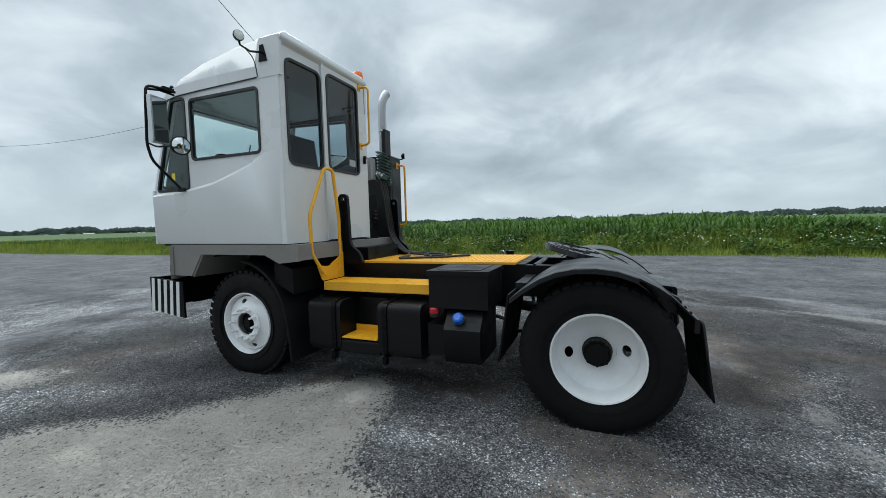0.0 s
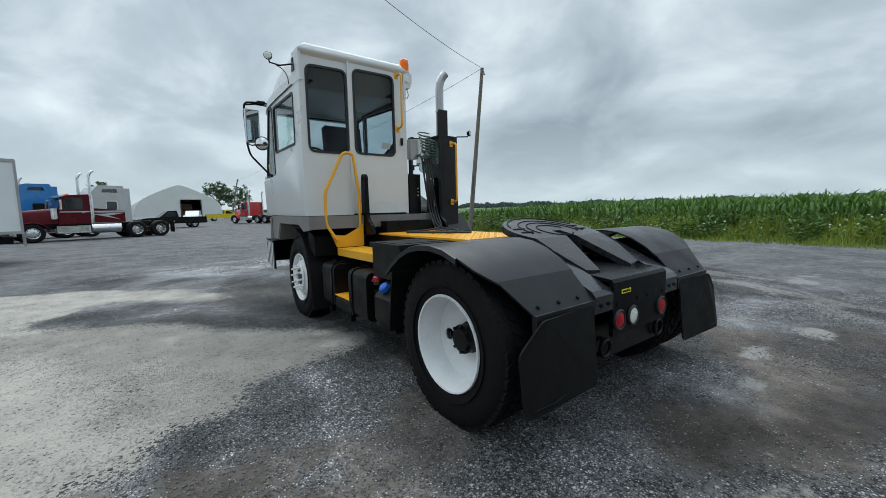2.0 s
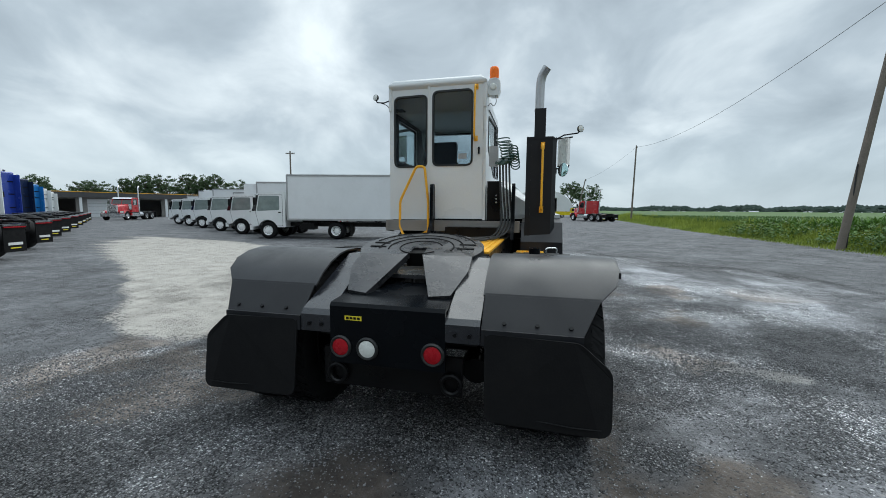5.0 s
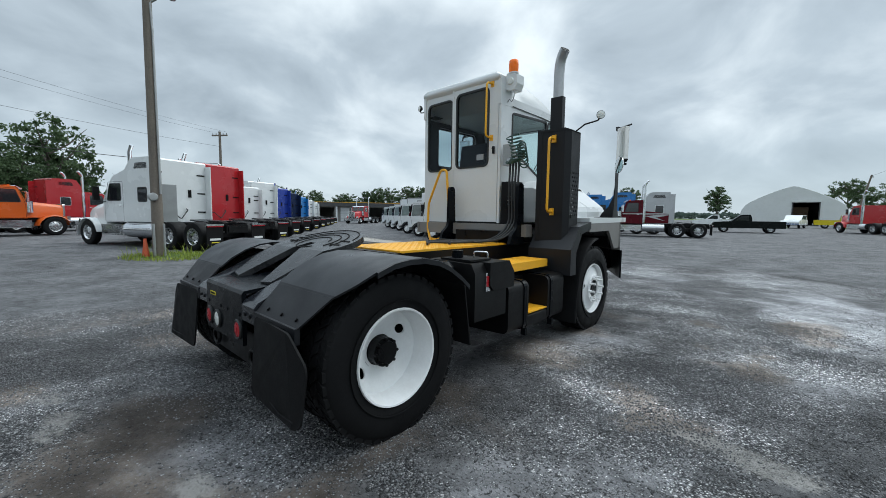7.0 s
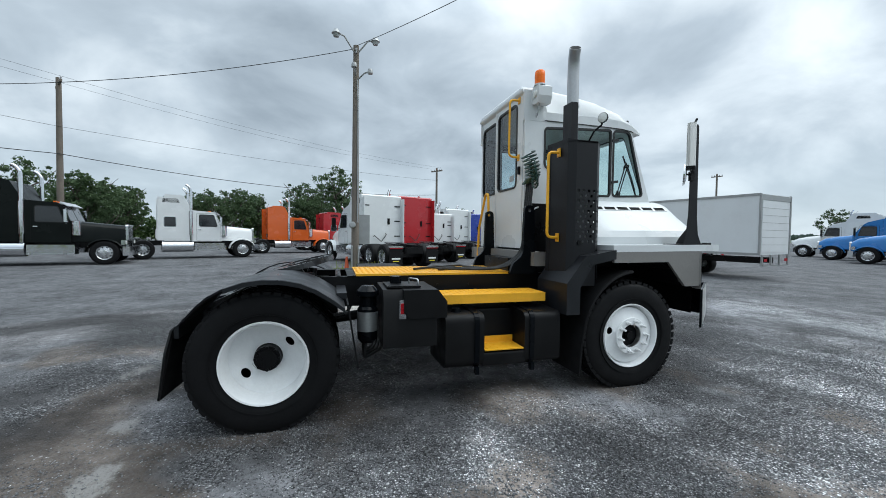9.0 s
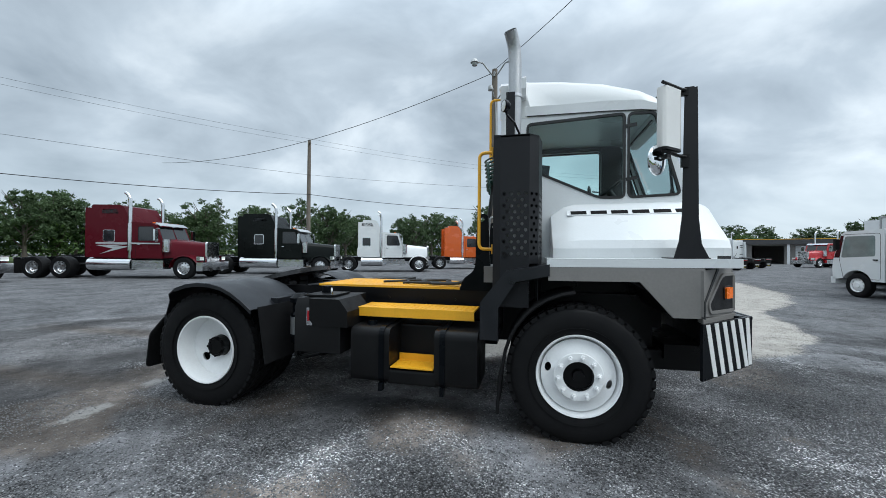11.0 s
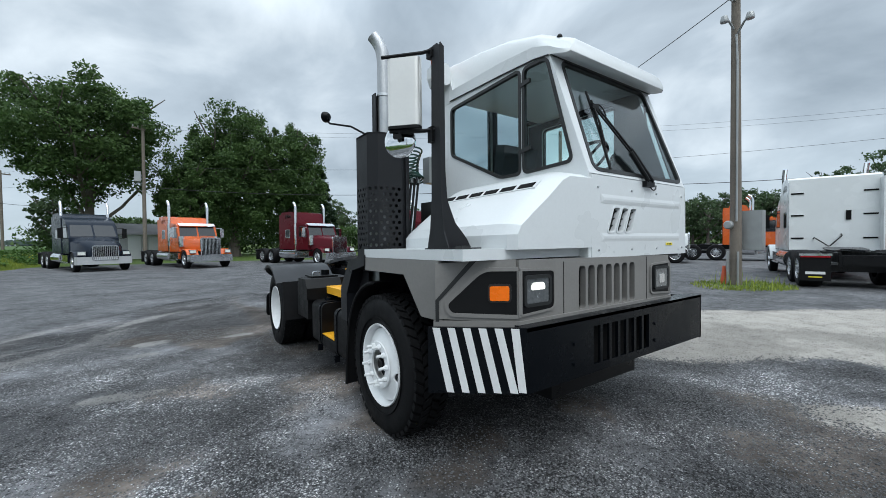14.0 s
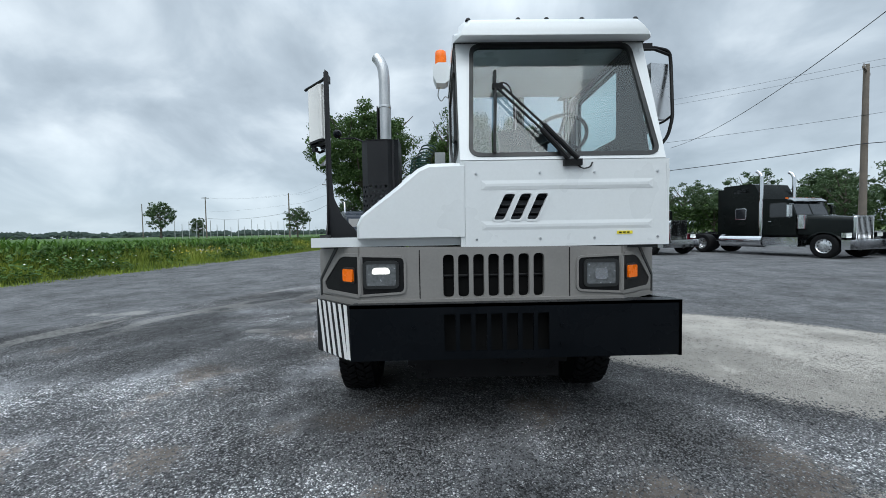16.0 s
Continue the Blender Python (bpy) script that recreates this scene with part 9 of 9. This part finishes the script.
    for k in range(6):
        z = 0.98 + (box_h - 1.2) * (k + 1) / 7
        part("door_joint", box(B(), -0.92, 0.92, bx0 - 0.018, bx0 - 0.014, z, z + 0.012), GREY_METAL, body)
    part("header", bevel(box(B(), -1.02, 1.02, bx0 - 0.02, bx0, box_h - 0.20, box_h - 0.02), 0.006), GREY_METAL, body)
    b = box(B(), -0.95, 0.95, bx0 - 0.05, bx0 + 0.0, 0.50, 0.54)
    for xx in (-0.9, -0.3, 0.3, 0.9):
        box(b, xx - 0.03, xx + 0.03, bx0 - 0.05, bx0, 0.50, 0.90)
    part("rear_guard", b, GREY_METAL, T)
    for s in (-1, 1):
        part("tail_lamp", bevel(box(B(), s * 0.72 - 0.10, s * 0.72 + 0.10, bx0 - 0.06, bx0 - 0.05, 0.66, 0.76), 0.01), RED_LENS, T)
    part("battery_tray", bevel(box(B(), -0.95, -0.45, -2.2, -1.5, 0.45, 0.75), 0.02), BLACK, T)
    part("mudflap", box(B(), -0.95, -0.55, -wb - 0.66, -wb - 0.64, 0.15, 0.70), RUBBER, T)
    if reefer:
        b = bevel(box(B(), -0.80, 0.80, bx1, bx1 + 0.85, box_h - 0.66, box_h - 0.08), 0.20, 4)
        part("cooling_unit", b, BOX_WHITE, T, "white front cooling unit", smooth=True)
    return T


RZB = 101.5
box_truck("white cab-over truck with a long plain white box", -11.7, 14.2, RZB, 2.98, 5.0)
box_truck("white cab-over truck with a cooling unit over the cab", -15.2, 16.5, RZB, 2.85, 4.4, True)
box_truck("white cab-over truck in the row of box trucks", -18.5, 18.5, RZB, 2.4, 4.1)
box_truck("white cab-over truck with a cooling unit over the cab", -23.0, 21.6, RZB, 2.8, 4.6, True)
box_truck("white cab-over truck in the row of box trucks", -26.6, 23.9, RZB, 2.8, 4.3)
box_truck("white cab-over truck in the row of box trucks", -30.2, 26.2, RZB, 2.5, 4.1)


def light_vehicle(name, label, body, x, y, rz, pickup=True, length=5.6):
    """A pickup or estate car, far off; origin in its middle, nose along +y."""
    T = thing(name, label, "car", pose(x, y, float(ground_z(x, y)), 0, 0, rz), "far parked cars")
    h = length / 2
    for s in (-1, 1):
        for yy in (h - 0.95, -h + 1.1):
            shared_wheel("single", T, s * 0.80, yy, 0.38, 0.24, s)
    low = [(-h, 0.45), (h, 0.45), (h, 0.85), (h - 0.15, 1.02), (h - 1.5, 1.10), (-h, 1.10)]
    part("body", bevel(prism(B(), low, "x", -0.95, 0.95), 0.05, 3), body, T, smooth=True, angle=30)
    a = (-0.35, 1.25) if pickup else (-h + 0.15, 1.25)
    cab = [(a[0], 1.08), (h - 1.5, 1.08), (h - 2.25, 1.72), (a[0] + 0.15, 1.74)]
    part("cabin", bevel(prism(B(), cab, "x", -0.86, 0.86), 0.05, 3), body, T, smooth=True, angle=30)
    for s in (-1, 1):
        w = round_poly([(a[0] + 0.25, 1.16), (h - 1.78, 1.16), (h - 2.30, 1.62), (a[0] + 0.30, 1.62)], 0.05, 3)
        part("side_window", panel(B(), w, [], lambda u, v: (s * 0.866, u, v), (-s * 0.02, 0, 0)), DARK_GLASS, T)
    part("bumper", bevel(box(B(), -0.95, 0.95, h - 0.02, h + 0.10, 0.45, 0.68), 0.02), CHROME, T)
    part("bumper", bevel(box(B(), -0.95, 0.95, -h - 0.10, -h + 0.02, 0.45, 0.68), 0.02), CHROME, T)
    if pickup:
        part("bed_liner", box(B(), -0.80, 0.80, -h + 0.1, a[0] - 0.1, 1.102, 1.108), INK_SHADE, T)
    part("tail_glass", panel(B(), [(-0.7, 1.2), (0.7, 1.2), (0.65, 1.6), (-0.65, 1.6)], [], lambda u, v: (u, a[0] + 0.02 + (v - 1.08) * 0.2 - 0.05, v), (0, 0.02, 0)), DARK_GLASS, T)
    return T


light_vehicle("yellow_pickup", "yellow pickup truck with dark side graphics", P_YELLOW, 6.9, 70.5, -90)
light_vehicle("white_estate_car", "white estate car parked by the shed", P_WHITE, 2.2, 68.0, 170, False, 4.8)
light_vehicle("black_pickup", "black pickup truck among the parked trucks", P_BLACK, -1.0, 46.5, 100)
light_vehicle("white_pickup", "white pickup truck near the shed", P_WHITE, -5.5, 62.0, 100)

# ==== buildings ====
TARP = mat("white_tarpaulin", (0.62, 0.64, 0.63), 0.55, vary=0.07, scale=0.6, dirt=0.25, dirt_color=(0.42, 0.42, 0.4))
BROWN = mat("brown_goods", (0.16, 0.105, 0.065), 0.8, vary=0.3, scale=1.5)
FASCIA = mat("dark_fascia_metal", (0.055, 0.056, 0.058), 0.6, vary=0.15, scale=0.8, dirt=0.3, dirt_color=(0.11, 0.1, 0.1))
RENDER_GREY = mat("grey_rendered_wall", (0.27, 0.26, 0.245), 0.85, vary=0.12, scale=0.8, dirt=0.3, dirt_color=(0.15, 0.14, 0.13))
shed = thing("fabric_shed", "white fabric storage shed with an open doorway", "shed", pose(1.6, 86, float(ground_z(0, 86)), 0, 0, 4))
half_arch = [(0.99, 0.25), (0.955, 0.41), (0.88, 0.53), (0.78, 0.62), (0.60, 0.73), (0.40, 0.84), (0.20, 0.935), (0.07, 0.985)]
arch = [(6.9 * u, 6.5 * v) for u, v in half_arch] + [(0.0, 6.5)] + [(-6.9 * u, 6.5 * v) for u, v in half_arch[::-1]]
shell = [(6.9, 0.0)] + arch + [(-6.9, 0.0)]
part("end_wall", panel(B(), shell[::-1], [[(0.1, 0.02), (3.3, 0.02), (3.3, 3.9), (0.1, 3.9)]], lambda u, v: (u, 0, v), (0, 0.1, 0)), TARP, shed)
part("cover", loft(B(), [[(u, yy, v) for u, v in shell] for yy in (0.02, 5, 10, 15, 20, 25)], False), TARP, shed, smooth=True)
part("end_wall", panel(B(), shell, [], lambda u, v: (u, 25, v), (0, 0.1, 0)), TARP, shed)
for k in range(6):
    b = tube(B(), [(u * 1.004, 0.1 + 5 * k, v * 1.004) for u, v in shell], 0.06, 6)
    part("hoop", b, TARP, shed, smooth=True)
part("door_header", bevel(box(B(), -0.1, 3.5, -0.12, 0.0, 3.85, 4.15), 0.02), TARP, shed)
for x in (0.05, 3.35):
    part("door_post", box(B(), x - 0.08, x + 0.08, -0.06, 0.0, 0, 3.9), FASCIA, shed)
stack_ = thing("stored_goods", "stacked brown crates inside the shed doorway", "crates", pose(1.7, 90, float(ground_z(0, 86)), 0, 0, 4))
for k in range(3):
    part("crate", bevel(box(B(), -1.9, 1.9, -1, 1, 1.05 * k, 1.05 * k + 1.0), 0.03), BROWN, stack_)

gar = thing("garage_building", "long low grey garage with open bays and a dark fascia", "building", pose(-64.2, 33.9, 0, 0, 0, 58.5))
gar.scale = (1, 1, 0.88)
GL = 30.0
holes = [[(1.2 + 4.9 * k, 0.02), (4.9 + 4.9 * k, 0.02), (4.9 + 4.9 * k, 3.0), (1.2 + 4.9 * k, 3.0)] for k in range(6)]
part("front_wall", panel(B(), [(0, 0), (GL, 0), (GL, 3.6), (0, 3.6)], holes, lambda u, v: (u, 0, v), (0, 0.25, 0)), RENDER_GREY, gar)
part("rear_wall", box(B(), 0, GL, 11.75, 12, 0, 3.6), RENDER_GREY, gar)
for x in (0.0, GL - 0.25):
    part("side_wall", box(B(), x, x + 0.25, 0.26, 11.74, 0, 3.6), RENDER_GREY, gar)
part("roof", box(B(), -0.6, GL + 0.6, -0.9, 12.5, 3.62, 3.80), FASCIA, gar)
part("fascia", bevel(box(B(), -0.6, GL + 0.6, -1.05, -0.9, 3.25, 4.15), 0.03), FASCIA, gar)
part("fascia_line", box(B(), -0.6, GL + 0.6, -1.07, -1.052, 4.05, 4.13), YELLOW, gar, "thin yellow fascia line")
for k in range(6):
    if k in (1, 4):
        d_ = part("roller_door", box(B(), 1.2 + 4.9 * k, 4.9 + 4.9 * k, 0.12, 0.17, 0, 3.0), BOX_WHITE, gar)
        for j in range(5):
            part("door_rib", box(B(), 1.2 + 4.9 * k, 4.9 + 4.9 * k, 0.10, 0.12, 0.55 * j + 0.1, 0.55 * j + 0.14), GREY_METAL, d_)
for k in range(7):
    part("bay_post", box(B(), 4.9 * k + 0.35, 4.9 * k + 0.65, -0.9, -0.6, 0, 3.25), BOX_WHITE, gar)
road_tractor("red_tractor", "red road tractor in front of the garage", P_RED, -46.2, 32.0, -155, sleeper=False, wb=4.6)
house = thing("small_shed", "low grey-roofed shed behind the orange truck", "shed", pose(7.0, -44, 0, 0, 0, 15))
part("wall", box(B(), -4, 4, -2.5, 2.5, 0, 2.4), BOX_WHITE, house)
part("roof", prism(B(), [(-2.9, 2.35), (2.9, 2.35), (0.2, 3.5), (-0.2, 3.5)], "x", -4.4, 4.4), FASCIA, house)
for k in range(5):
    part("wall_board", box(B(), -3.6 + 1.6 * k, -3.0 + 1.6 * k, 2.5, 2.54, 0.3, 2.2), GREY_METAL, house)
# a fenced row of bare posts far over the field
for k in range(22):
    x, y = 32 + 1.9 * k * 0.8, -96 + 0.35 * k
    P_ = thing("bare_post", "thin pale post in a far fenced row", "post", Matrix.Translation((x, y, float(ground_z(x, y)))), "far posts")
    part("shaft", cyl(B(), (0, 0, 0), (0.1 * math.sin(k * 3), 0, 3.0 + 2.2 * abs(math.sin(k * 1.7))), 0.09, 0.06, 6), GREY_METAL, P_)
